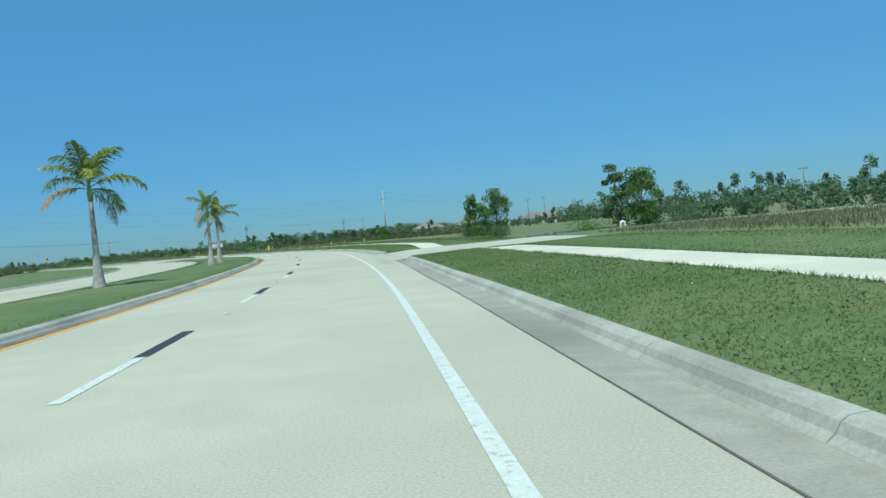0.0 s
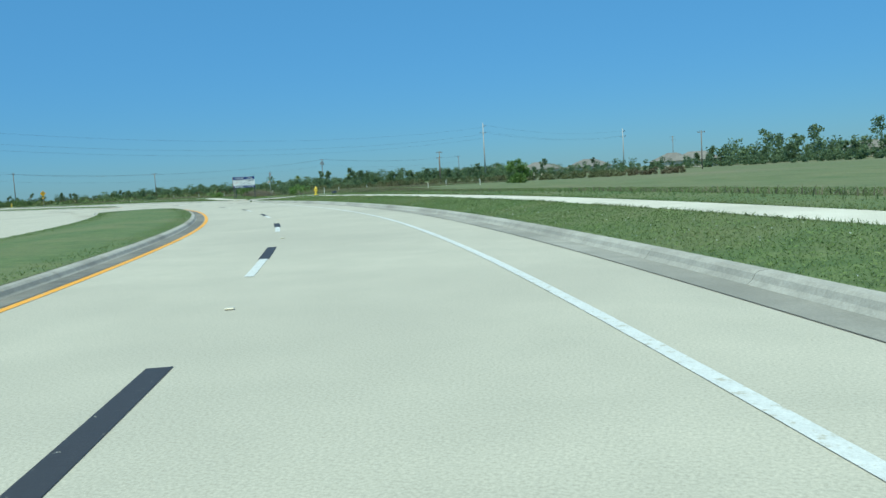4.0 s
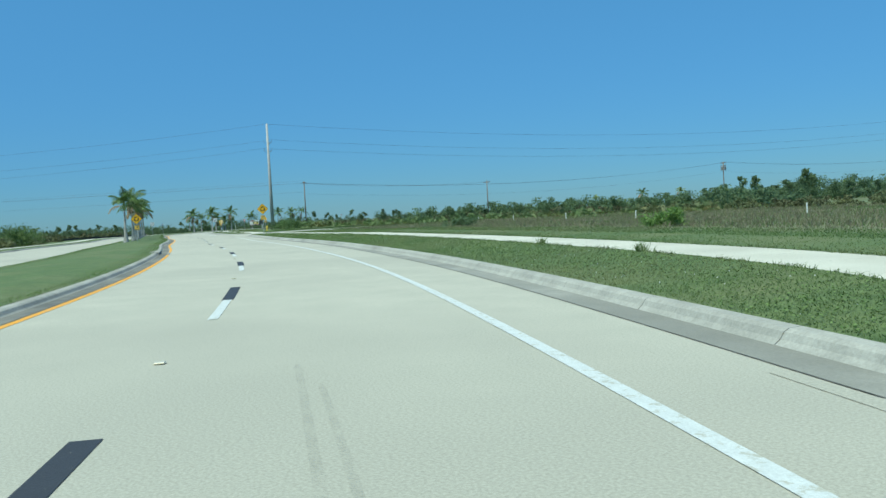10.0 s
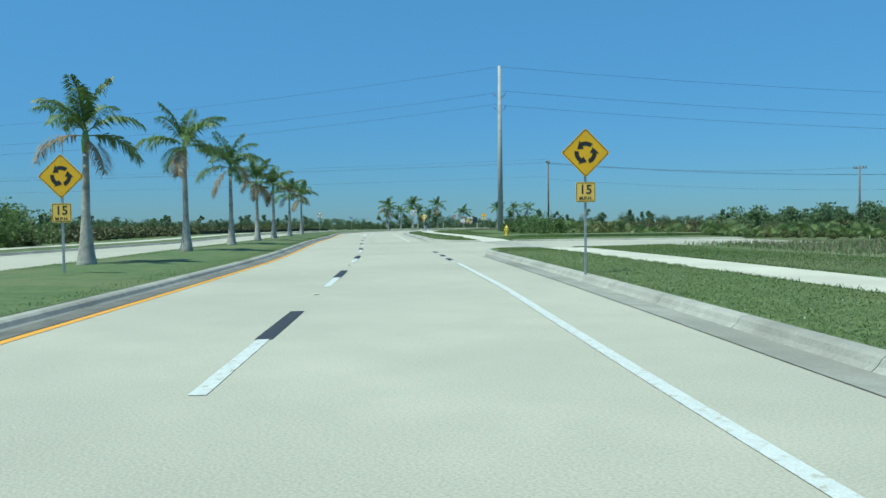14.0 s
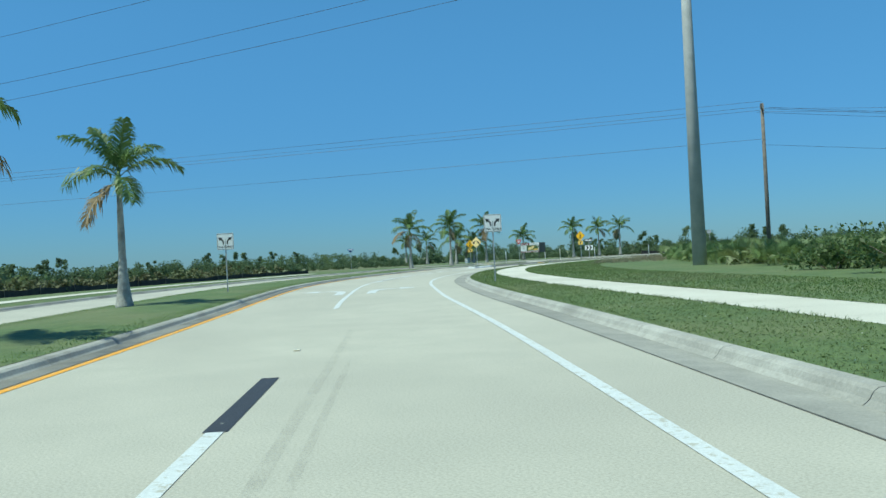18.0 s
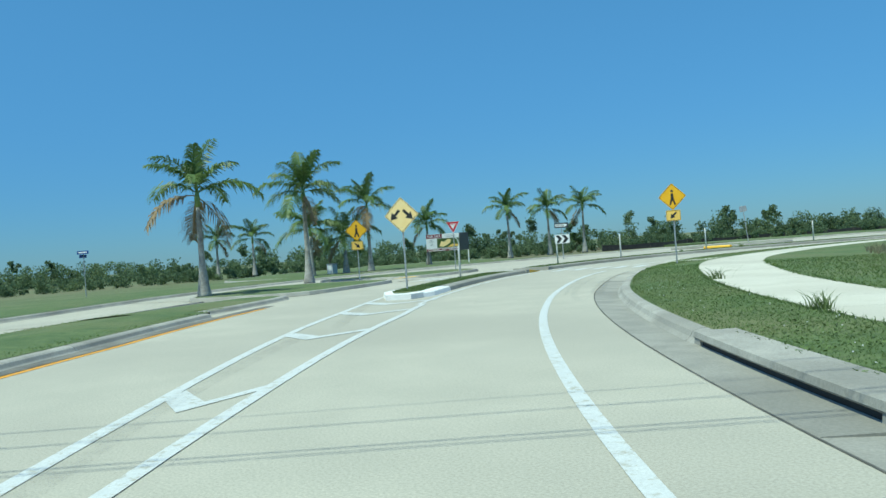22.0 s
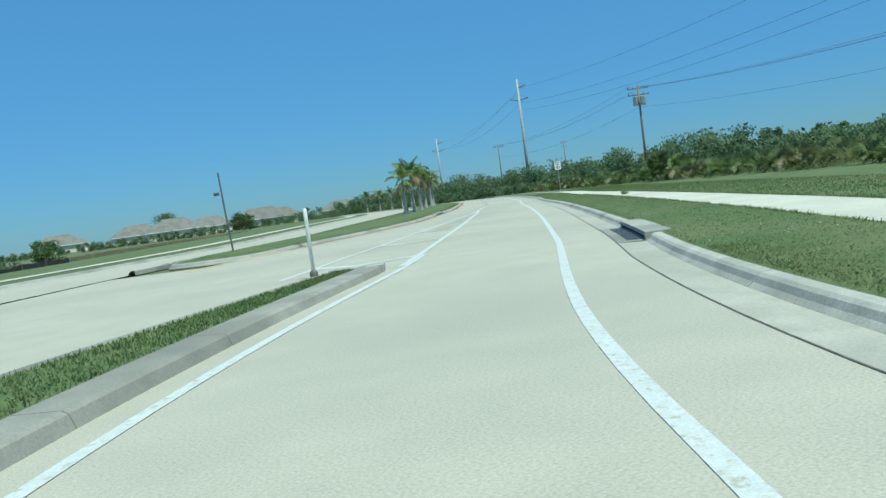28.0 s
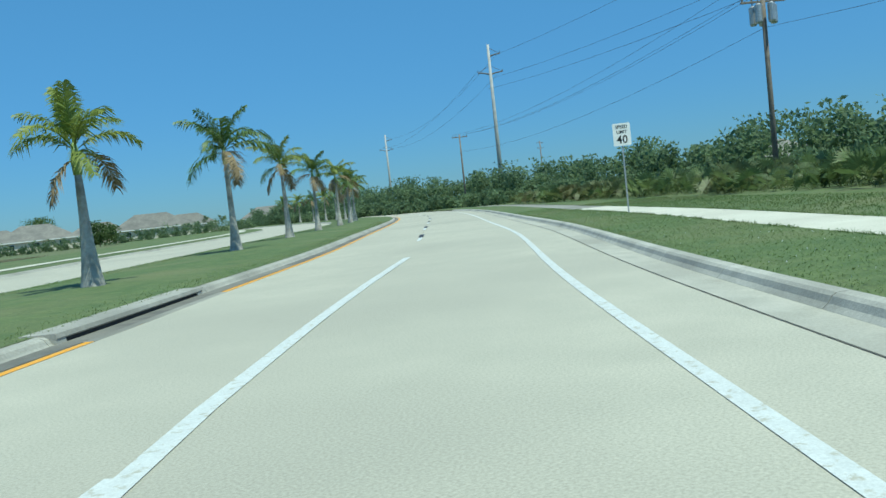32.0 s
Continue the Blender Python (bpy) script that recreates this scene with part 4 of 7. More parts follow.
def ellipse_bed(name, s, off, a, b, turn, label, yellow_from=None):
    """A raised kerbed bed of grass with an oval outline."""
    m = stand(s, off, 0.0, turn)
    k = 28
    ring = lambda r, z: [m @ Vector((math.cos(2 * math.pi * j / k) * (a - r), math.sin(2 * math.pi * j / k) * (b - r), z)) for j in range(k)]
    rr = [ring(0, 0.0), ring(0.05, 0.14), ring(0.18, 0.155), ring(0.2, 0.14)]
    vs = sum(rr, [])
    fs = [(q * k + j, q * k + (j + 1) % k, (q + 1) * k + (j + 1) % k, (q + 1) * k + j) for q in range(3) for j in range(k)]
    ob = structure(name, raw(name, vs, fs, M_KERB), label, "kerb")
    top = raw("grass_bed", ring(0.2, 0.145), [tuple(range(k))], M_LAWN)
    part("grass_bed", top, M_LAWN, ob, "grass bed")
    return ob


ellipse_bed("island_bed_1", 486.5, -16.5, 1.6, 5.0, -10, "kerbed grass island with a yellow-painted nose")


def outline_bed(name, rows, label):
    """A raised kerbed bed of grass inside a rounded outline given as rows (s, off)."""
    ps = [Vector(r) for r in rows]
    for _ in range(2):
        ps = [q for p, n_ in zip(ps, ps[1:] + ps[:1]) for q in (p * 0.8 + n_ * 0.2, p * 0.2 + n_ * 0.8)]
    ps = [at(p.x, p.y).xy for p in ps]
    k = len(ps)
    mid_ = sum(ps, Vector((0, 0))) / k

    def ring(r, z):
        out = []
        for j, p in enumerate(ps):
            d = (ps[(j + 1) % k] - ps[j - 1]).normalized()
            n_ = Vector((-d.y, d.x))
            if n_.dot(mid_ - p) < 0:
                n_ = -n_
            out.append((p.x + n_.x * r, p.y + n_.y * r, z))
        return out

    vs = ring(0, 0.0) + ring(0.05, 0.14) + ring(0.2, 0.155) + ring(0.24, 0.14)
    ob = structure(name, raw(name, vs, [(q * k + j, q * k + (j + 1) % k, (q + 1) * k + (j + 1) % k, (q + 1) * k + j) for q in range(3) for j in range(k)], M_KERB), label, "kerb")
    part("grass_bed", raw("grass_bed", ring(0.23, 0.145), [tuple(range(k))], M_LAWN), M_LAWN, ob, "grass bed")
    return ob


outline_bed("island_bed_2", [(453.6, -10.2), (457.6, -9.75), (459.7, -9.95), (460.9, -10.9), (460.9, -17.6), (456.5, -17.2), (453.6, -15.5)], "kerbed grass bed with a crossing sign and palms")
outline_bed("island_bed_4", [(462.3, -10.6), (465.3, -10.3), (466.9, -10.9), (468.0, -12.6), (468.2, -14.4), (466.0, -17.0), (462.5, -18.6)], "kerbed grass bed with the yield sign")
ellipse_bed("island_bed_3", 474.0, -36.0, 11.0, 16.0, 35, "grass island of the roundabout with palms")
yn = part("kerb_nose", boxed(-1.0, 1.0, -0.3, 0.3, -0.03, 0.17, 0.05), M_KYELLOW, None)
yn.matrix_world = facing(484.2, -13.2, 0.0, 462, -3)
tagged(yn, "yellow-painted kerb nose of the median", "kerb", kind="structure")
bar_on_road("kerb_yellow", 460.5, -10.3, 461.6, -10.15, 0.45, M_KYELLOW, "yellow-painted kerb at the crossing", 0.165)

# hatching past the island
hl = curve1([(508, -6.2), (515, -6.0), (527, -5.4), (540, -4.65), (548, -3.95), (553, -3.66), (560, -3.5)])
hr = curve1([(508, -3.4), (524, -3.6), (539, -3.7), (547, -3.55), (554, -3.64), (558, -3.55), (569, -3.25)])
structure("merge_line_left", ribbon("merge_line_left", 509, 552.5, lambda s: hl(s) - 0.08, lambda s: hl(s) + 0.08, M_WHITE, 0.006), "white line of the merging taper", "road marking")
structure("merge_line_right", ribbon("merge_line_right", 509, 569, lambda s: hr(s) - 0.09, lambda s: hr(s) + 0.09, M_WHITE, 0.008), "white line of the merging taper", "road marking")
for s in (510.6, 518.2, 525.9, 533.8, 541.9):
    chevron_bar(s, hl(s + 1), hr(s))

# kerb inlets
def inlet(s, half, base, side, label, grate=False):
    """A kerb inlet that follows the kerb: a cover slab over a throat face coloured near-black as shade, a sunken apron
    before it.
    """
    t = thing("kerb_inlet", label, "drain inlet", stand(s, base(s) + side * 2.0))
    back = t.matrix_world.inverted()

    def run(name, a, b, profile, material, label_=""):
        me = swept(name, a, b, profile, material, side, base, ds=0.6)
        me.transform(back)
        part(name, me, material, t, label_)

    run("top_slab", s - half, s + half, [(2.0, 0.07), (1.985, 0.09), (2.0, 0.155), (2.04, 0.16), (2.5, 0.162), (2.51, 0.08)], M_KERB, "concrete cover slab with a rounded lip")
    run("throat", s - half + 0.25, s + half - 0.25, [(2.05, -0.03), (2.03, 0.0), (2.03, 0.075), (2.3, 0.09)], M_SLOT_SHADE, "closed throat face coloured near-black as the shade of the slot")
    for a, b in ((s - half, s - half + 0.25), (s + half - 0.25, s + half)):
        run("cheek", a, b, [(1.99, -0.04), (1.99, 0.0), (2.0, 0.085), (2.3, 0.09)], M_KERB)
    run("apron", s - half, s + half, [(1.47, 0.0), (1.48, 0.0075), (1.99, 0.0065), (2.0, -0.02)], M_GUTTER, "silt-stained apron")
    for k in range(26 if grate else 0):
        a = s - half + 0.4 + (2 * half - 0.8) * k / 26
        run("grate_bar", a, a + 0.07, [(1.66, 0.004), (1.67, 0.016), (1.95, 0.016), (1.96, 0.004)], M_HYDDARK)
    return t


inlet(135.4, 2.5, left_base, -1, "concrete kerb inlet with a dark slot in the median kerb")
inlet(281.5, 2.0, left_base, -1, "concrete kerb inlet with a dark slot in the median kerb")
inlet(561.4, 2.8, left_base, -1, "concrete kerb inlet with a dark slot in the median kerb")
inlet(433.4, 2.4, kb, 1, "concrete kerb inlet with a dark slot beside the slip lane")
inlet(510.4, 2.4, kb, 1, "concrete kerb inlet with a dark slot and iron grate", True)

# raised road studs along the dashes
stud = thing("road_stud", "small flat amber road stud on the lane line", "road stud", stand(66.0, -3.5, 0.006), "road studs")
bm = boxed(-0.055, 0.055, -0.05, 0.05, 0, 0.018, 0.008)
part("body", bm, M_REFL, stud)
for e in dash_ends[2:]:
    copy_thing(stud, stand(e + 2.9, -3.5, 0.006))

# tyre marks, stains and wheel tracks on the lanes
def mark(name, rows, width, material, label, z=0.0095):
    ps = chaikin([Vector(r) for r in rows])
    vs, fs = [], []
    for k, p in enumerate(ps):
        w_ = width / 2 * (0.35 if k in (0, len(ps) - 1) else 1)
        vs += [at(p.x, p.y - w_, z), at(p.x, p.y + w_, z)]
        if k:
            fs.append((2 * k - 2, 2 * k - 1, 2 * k + 1, 2 * k))
    return structure(name, raw(name, vs, fs, material), label, "road stain", "stuff")


for rows, w_ in (([(236.5, -1.9), (238.5, -2.0), (242, -2.15)], 0.07), ([(237, -1.75), (239, -1.85), (241, -1.95)], 0.06), ([(356, -2.7), (370, -2.9), (385, -2.8)], 0.12), ([(352, -2.5), (365, -2.7), (380, -2.6)], 0.08), ([(211, -8.5), (216, -4.5), (222, -2.5)], 0.16), ([(214, -6.0), (219, -5.6), (223, -6.5)], 0.1), ([(226, -3.0), (230, -2.7)], 0.1), ([(444, 0.75), (449, 0.45), (455, 0.5)], 0.18), ([(446, 0.4), (452, 0.2), (457, 0.3)], 0.12), ([(429, -3.6), (433, -4.0), (440, -4.2)], 0.3), ([(441, -3.9), (444, -4.4), (447, -5.0)], 0.3)):
    mark("tyre_mark", rows, w_, M_SKID, "faint dark tyre mark on the concrete")
for rows, w_ in (([(96, 0.9), (101, 1.1), (106, 1.0)], 0.5), ([(100, 2.4), (105, 2.3), (110, 2.6)], 0.7), ([(212, 1.2), (214.5, 1.4), (217, 2.1)], 0.5), ([(212, -9.5), (218, -7.5), (226, -7.2)], 0.6), ([(525, -4.5), (531, -4.3), (536, -4.2)], 0.9), ([(446, 1.2), (452, 1.1), (458, 1.25)], 0.35)):
    mark("road_stain", rows, w_, M_STAIN, "soft grey stain on the concrete", 0.008)

me = ribbon("pavement_ramp", 461.6, 464.0, lambda s: 2.0 + kb(s), lambda s: walk_near(s) + 0.1, M_WALKWAY, 0.145, 0.205, ds=1.2)
structure("pavement_ramp", me, "pale concrete ramp from the footpath to the crossing", "pavement")

for k, rows in enumerate(([(211, 2.5), (216.6, 3.0), (218.0, 4.4), (218.3, 5.2)], [(228.3, 5.0), (229.2, 3.9), (231.5, 3.0), (238, 2.5)], [(334, 2.5), (340.3, 3.2), (341.2, 4.9)], [(357.1, 5.2), (358, 3.4), (360.5, 2.5), (365, 2.3)])):
    structure("corner_soil_%d" % (k + 1), ribbon("corner_soil", rows[0][0], rows[-1][0], curve1(rows), 13.0, M_LAWN, 0.019, ds=0.5, cols=3), "grassy soil at the street corner", "grass")
bar_on_road("road_joint", 100.9, 2.15, 115.6, 2.15, 0.022, M_JOINT, "dark joint across the drive", 0.03)
for a in (105.5, 110.5):
    bar_on_road("road_joint", a, 1.5, a, 2.3, 0.02, M_JOINT, "dark joint across the drive", 0.028)

# ---- palms ----
def frond_mesh(name, length, rise, bend, material, seed, leaf=0.7, pairs=44):
    """An arching feather leaf: it leaves the crown at rise degrees and curls down by bend degrees; the leaflets hang."""
    r = np.random.default_rng(seed)
    n_ = 14
    pts, p = [Vector((0, 0, 0))], Vector((0, 0, 0))
    for k in range(n_):
        a = radians(rise - bend * ((k + 0.5) / n_) ** 1.35)
        p = p + Vector((math.cos(a), 0, math.sin(a))) * (length / n_)
        pts.append(p.copy())
    vs, fs = [], []
    for k in range(n_):
        w = 0.042 * (1 - k / (n_ + 1.5))
        a, b = pts[k], pts[k + 1]
        i = len(vs)
        vs += [a + Vector((0, -w, 0)), a + Vector((0, w, 0)), b + Vector((0, w * 0.9, 0)), b + Vector((0, -w * 0.9, 0)), a + Vector((0, 0, -w)), b + Vector((0, 0, -w))]
        fs += [(i, i + 1, i + 2, i + 3), (i, i + 3, i + 5, i + 4), (i + 1, i + 4, i + 5, i + 2)]
    for k in range(pairs):
        u = 0.13 + 0.87 * k / (pairs - 1)
        j = min(int(u * n_), n_ - 1)
        p = pts[j].lerp(pts[j + 1], u * n_ - j)
        d = (pts[j + 1] - pts[j]).normalized()
        up = Vector((-d.z, 0, d.x))
        ll = leaf * math.sin(math.pi * (0.16 + 0.76 * u)) ** 0.7 * (0.8 + 0.4 * r.random())
        for sg in (-1, 1):
            lift = 0.55 * (r.random() - 0.45)
            out = (Vector((0, sg, 0)) * 0.8 + d * (0.5 + 0.3 * r.random()) + up * lift).normalized()
            mid = p + out * ll * 0.5
            tip = p + out * ll * 0.95 + Vector((0, 0, -0.42 * ll * (0.6 + 0.8 * r.random())))
            w = (d * 0.85 + up * 0.3 * sg) * 0.034
            i = len(vs)
            vs += [p - w * 0.7, p + w * 0.7, mid + w, mid - w, tip]
            fs += [(i, i + 1, i + 2, i + 3), (i + 3, i + 2, i + 4)]
    return raw(name, vs, fs, material)


FRONDS = {}
for key, material in (("green", M_FROND), ("yellow", M_FRONDY), ("dry", M_FRONDD)):
    FRONDS[key] = [frond_mesh("frond", ln, a, b, material, 11 * q + 3) for q, (ln, a, b) in enumerate(((2.0, 80, 40), (2.4, 60, 74), (2.5, 36, 84), (2.4, 8, 76), (2.0, -32, 50)))]


def royal_palm(s, off, height, seed, tint="green", fronds=13, dry=1, label="", z=0.2, size=1.0):
    r = np.random.default_rng(seed)
    t = thing("royal_palm", label or "royal palm with a smooth grey trunk swollen at the base", "palm tree", stand(s, off, z, 360 * r.random()), "median palms")
    h = height
    lean = 0.12 * (r.random() - 0.5)
    prof = [(-0.1, 0.31), (0.06, 0.29), (0.3, 0.245), (0.65, 0.20), (1.1, 0.155), (1.6, 0.125), (0.6 * h, 0.118), (0.85 * h, 0.10), (h, 0.085)]
    zs = [p[0] for p in prof]
    part("trunk", tube([(lean * (zz / h) ** 2, 0, zz) for zz in zs], [p[1] for p in prof], 12), M_TRUNK, t, smooth=True)
    part("crownshaft", tube([(lean, 0, h - 0.02), (lean, 0, h + 0.3), (lean, 0, h + 0.75)], [0.105, 0.125, 0.05], 10), M_SHAFT, t, "green crownshaft", smooth=True)
    sc = size * (0.85 + 0.25 * r.random())
    for k in range(fronds):
        q = k / fronds
        level = 0 if q < 0.14 else 1 if q < 0.42 else 2 if q < 0.7 else 3
        key = "dry" if k >= fronds - dry else tint
        level = 4 if k >= fronds - (dry + 1) // 2 else level
        f = part("frond", FRONDS[key][level], None, t)
        az = 360 * k * 0.381966 + 25 * r.random()
        tilt = 18 * (r.random() - 0.5)
        f.matrix_local = Matrix.Translation((lean, 0, h + 0.70 - 0.07 * level)) @ pose(0, 0, 0, 14 * (r.random() - 0.5), tilt, az) @ Matrix.Scale(sc * (0.9 + 0.25 * r.random()), 4)
    return t


PALMS = [  # s, off, trunk height, tint, dry fronds
    (96.0, -11.4, 3.7, "yellow", 2), (121.8, -9.95, 3.6, "dry", 1), (134.3, -10.3, 3.35, "dry", 1),
    (326.4, -11.35, 3.4, "green", 2), (338.2, -11.15, 4.15, "green", 1), (350.2, -11.1, 4.05, "green", 2), (361.0, -11.0, 3.8, "green", 3), (371.0, -11.0, 3.8, "green", 2), (384.0, -11.0, 3.7, "green", 2), (396.8, -10.75, 3.8, "green", 1),
    (455.0, -15.7, 3.7, "green", 3), (461.2, -16.2, 4.2, "green", 1), (470.6, -26.6, 4.4, "green", 2), (476.2, -33.2, 3.0, "green", 1), (472, -57.0, 3.4, "green", 1), (473, -54.0, 3.3, "green", 1), (468.4, -28.6, 2.9, "green", 1), (469.9, -28.0, 2.2, "green", 1),
    (483.2, -31.6, 4.0, "green", 1), (480.2, -32.9, 4.0, "green", 1), (481.9, -32.9, 3.9, "green", 1),
    (567.0, -10.7, 2.75, "yellow", 2), (583.3, -11.6, 3.8, "green", 2), (596.2, -11.65, 3.8, "yellow", 3), (610.0, -12.0, 3.8, "green", 3), (622.0, -11.7, 3.9, "yellow", 3), (634.0, -11.7, 3.8, "green", 3),
]
PALMS += [(646 + 11 * k, -11.7, 3.8, ("green", "yellow")[k % 2], 2) for k in range(9)]
for k, (s, off, h, tint, dry) in enumerate(PALMS):
    lab = {"yellow": "royal palm with yellow-green drooping fronds on grass", "dry": "royal palm with withered brownish fronds on the median", "green": "royal palm with dark green fronds and grey trunk"}[tint]
    royal_palm(s, off, h, 40 + k, "yellow" if tint == "dry" else tint, 9 + k % 2 if tint == "dry" else 12 + k % 3, dry + (2 if tint == "dry" else 0), lab, size=0.78 if tint == "dry" else 0.7 if s == 567.0 else 1.08 if 440 < s < 490 else 0.9)


# ---- trees and scrub ----
def leaf_cloud(centres, radii, per, size, seed, flat=0.75):
    """Leaf quads scattered in soft clumps: centres (n,3), a radius each, per leaves a clump."""
    r = np.random.default_rng(seed)
    c = np.repeat(np.asarray(centres, float), per, 0)
    rad = np.repeat(np.asarray(radii, float), per)
    d = r.normal(size=(len(c), 3))
    d /= np.linalg.norm(d, axis=1, keepdims=True)
    p = c + np.clip(r.normal(size=(len(c), 3)), -1.6, 1.6) * (rad * 0.55)[:, None] * np.array([1, 1, flat])
    p[:, 2] = np.maximum(p[:, 2], c[:, 2] - rad * 1.1)
    nrm = d + 0.9 * r.normal(size=(len(c), 3))
    nrm /= np.linalg.norm(nrm, axis=1, keepdims=True)
    a = np.cross(nrm, r.normal(size=(len(c), 3)))
    a /= np.linalg.norm(a, axis=1, keepdims=True)
    b = np.cross(nrm, a)
    sz = (size * (0.6 + 0.8 * r.random(len(c))))[:, None]
    return np.stack([p - a * sz, p - b * sz * 0.55, p + a * sz, p + b * sz * 0.55], 1)


def tree(pos, height, spread, seed, material=M_LEAF, label="", slim=1.0, leaf=0.105, clumps=26, per=150, low=0.08):
    r = np.random.default_rng(seed)
    t = thing("tree", label or "broadleaf tree with an uneven open crown", "tree", Matrix.Translation(pos))
    bm = tube([(0, 0, -0.1), (0.05, 0, height * 0.3), (0.1 * r.normal(), 0.1, height * 0.62), (0.1 * r.normal(), 0, height * 0.9)], [0.03 * height * 0.55, 0.012 * height, 0.008 * height, 0.02], 8)
    part("trunk", bm, M_BARK, t)
    cs, rs = [], []
    for k in range(clumps):
        u = low + (1 - low) * r.random()
        w = spread * math.sin(math.pi * (0.12 + 0.8 * (u - low) / (1 - low))) ** 0.8
        a = 2 * math.pi * r.random()
        q = w * math.sqrt(r.random())
        cs.append((q * math.cos(a), q * math.sin(a), u * height * 0.95))
        rs.append(spread * (0.22 + 0.2 * r.random()) * slim)
        if k < 9:
            part("limb", tube([(0, 0, u * height * 0.6), (cs[-1][0] * 0.5, cs[-1][1] * 0.5, u * height * 0.75), cs[-1]], [0.006 * height, 0.004 * height, 0.01], 5, False), M_BARK, t)
    part("crown", quads("crown", leaf_cloud(cs, rs, per, leaf, seed), material), material, t)
    return t


def shrub(pos, height, spread, seed, material=M_SCRUB, label="", per=60, leaf=0.11):
    r = np.random.default_rng(seed)
    t = thing("shrub", label or "low green shrub in rough grass", "shrub", Matrix.Translation(pos))
    cs = [(spread * r.normal() * 0.45, spread * r.normal() * 0.45, height * (0.2 + 0.6 * r.random())) for _ in range(14)]
    rs = [height * (0.25 + 0.2 * r.random()) for _ in cs]
    part("foliage", quads("foliage", leaf_cloud(cs, rs, per, leaf, seed, 0.9), material), material, t)
    for k in range(4):
        part("stem", tube([(0.05 * k, 0, -0.1), tuple(v * 0.8 for v in cs[k])], [0.03, 0.012], 5, False), M_BARK, t)
    return t


def woodland(name, line, depth, height, seed, material=M_WOODS, label="", step=3.2, per=70, leaf=0.30, rough=0.45, emergent=0.08, z0=0.0, pines=0.0):
    """A belt of trees along a polyline (x, y), joined as one mass: an uneven lower storey with dips, crowns above it, thin tall pines."""
    r = np.random.default_rng(seed)
    cs, rs, stems = [], [], []
    for a, b in zip(line, line[1:]):
        a, b = np.array(a, float), np.array(b, float)
        d = b - a
        ln = np.linalg.norm(d)
        nrm = np.array([d[1], -d[0]]) / ln
        for k in range(int(ln / step)):
            p = a + d * (k + r.random()) / (ln / step)
            big = noise.noise((p[0] * 0.03, p[1] * 0.03, seed)) + 0.55 * noise.noise((p[0] * 0.11, p[1] * 0.11, seed + 5))
            for row in range(3):
                q = p + nrm * depth * (row / 3 + 0.33 * r.random())
                h = height * max(0.3, 1 + rough * big + 0.5 * (r.random() - 0.5)) * (0.5, 0.8, 1.0)[row]
                tall = row == 2 and r.random() < emergent
                w = max(step * 0.75, h * 0.3)
                for j in range(3 if row else 2):
                    u = (0.25 + 0.3 * j)
                    cs.append((q[0] + w * r.normal() * 0.5, q[1] + w * r.normal() * 0.5, h * u))
                    rs.append((0.19 + 0.13 * r.random()) * h + 0.15)
                if tall:
                    for j in range(3):
                        cs.append((q[0] + 0.5 * r.normal(), q[1] + 0.5 * r.normal(), h * (1.15 + 0.16 * j)))
                        rs.append(h * (0.2 - 0.04 * j))
            if r.random() < pines:
                q = p + nrm * depth * r.random()
                h = height * (1.25 + 0.7 * r.random())
                stems.append((q[0], q[1], h))
                for j in range(4):
                    cs.append((q[0] + 0.09 * h * r.normal(), q[1] + 0.09 * h * r.normal(), h * (0.72 + 0.09 * j)))
                    rs.append(h * (0.09 + 0.06 * r.random()))
    cs = [(x, y, z + z0) for x, y, z in cs]
    co = leaf_cloud(cs, rs, per, leaf, seed, 0.85)
    for x, y, h in stems:
        for dx, dy in ((0.012 * h, 0), (0, 0.012 * h)):
            co = np.concatenate([co, [[(x - dx, y - dy, z0), (x + dx, y + dy, z0), (x + dx * 0.4, y + dy * 0.4, z0 + h * 0.95), (x - dx * 0.4, y - dy * 0.4, z0 + h * 0.95)]]])
    me = quads(name, co, material)
    return structure(name, me, label, "woodland", "stuff")


def rl(rows):
    """World points of road places."""
    return [tuple(ahead(s, o).xy) for s, o in rows]


woodland("woods_right", [(22, 352), (70, 335), (130, 305), (205, 245), (262, 160), (300, 70)], 24, 7.0, 1, label="distant mixed woodland edge behind the pond", step=3.0, per=60, leaf=0.5, rough=0.22, pines=0.15, z0=-0.4)
woodland("woods_right_far", rl([(215, 150), (260, 168), (300, 178), (360, 168), (420, 150), (470, 140)]), 18, 3.0, 15, label="distant mixed woodland edge behind the field", step=3.4, per=60, pines=0.25)
woodland("woods_right_near", rl([(90, 68), (118, 50), (126, 34), (133, 28)]), 8, 2.4, 2, M_WOODS, "trees and shrubs along the field edge", step=2.0, leaf=0.20, per=60, z0=-0.5)
woodland("woods_left", rl([(20, -95), (60, -85), (120, -75), (200, -80), (260, -75), (330, -80), (400, -95), (455, -110)]), 16, 2.5, 3, label="distant low woodland beyond the other carriageway", step=3.2, per=60, pines=0.18)
woodland("woods_ahead", rl([(470, -150), (478, -100), (486, -84), (500, -74), (530, -70), (556, -80), (575, -110)]), 16, 2.5, 4, label="distant scrub woodland beyond the roundabout", step=1.6, per=110, leaf=0.17, rough=0.4, pines=0.25, emergent=0.03)
woodland("woods_far_right", rl([(600, 22), (640, 12), (680, -4), (720, -26), (770, -60)]), 16, 5.0, 5, label="dense pine and oak woodland behind the palmettos", step=1.7, leaf=0.24, per=130, rough=0.2, emergent=0.0)
woodland("woods_exit_right", rl([(505, 48), (540, 40), (575, 31), (600, 24)]), 14, 3.2, 16, label="oak and pine woodland behind the palmettos", step=1.5, leaf=0.2, per=130, rough=0.25, emergent=0.0)
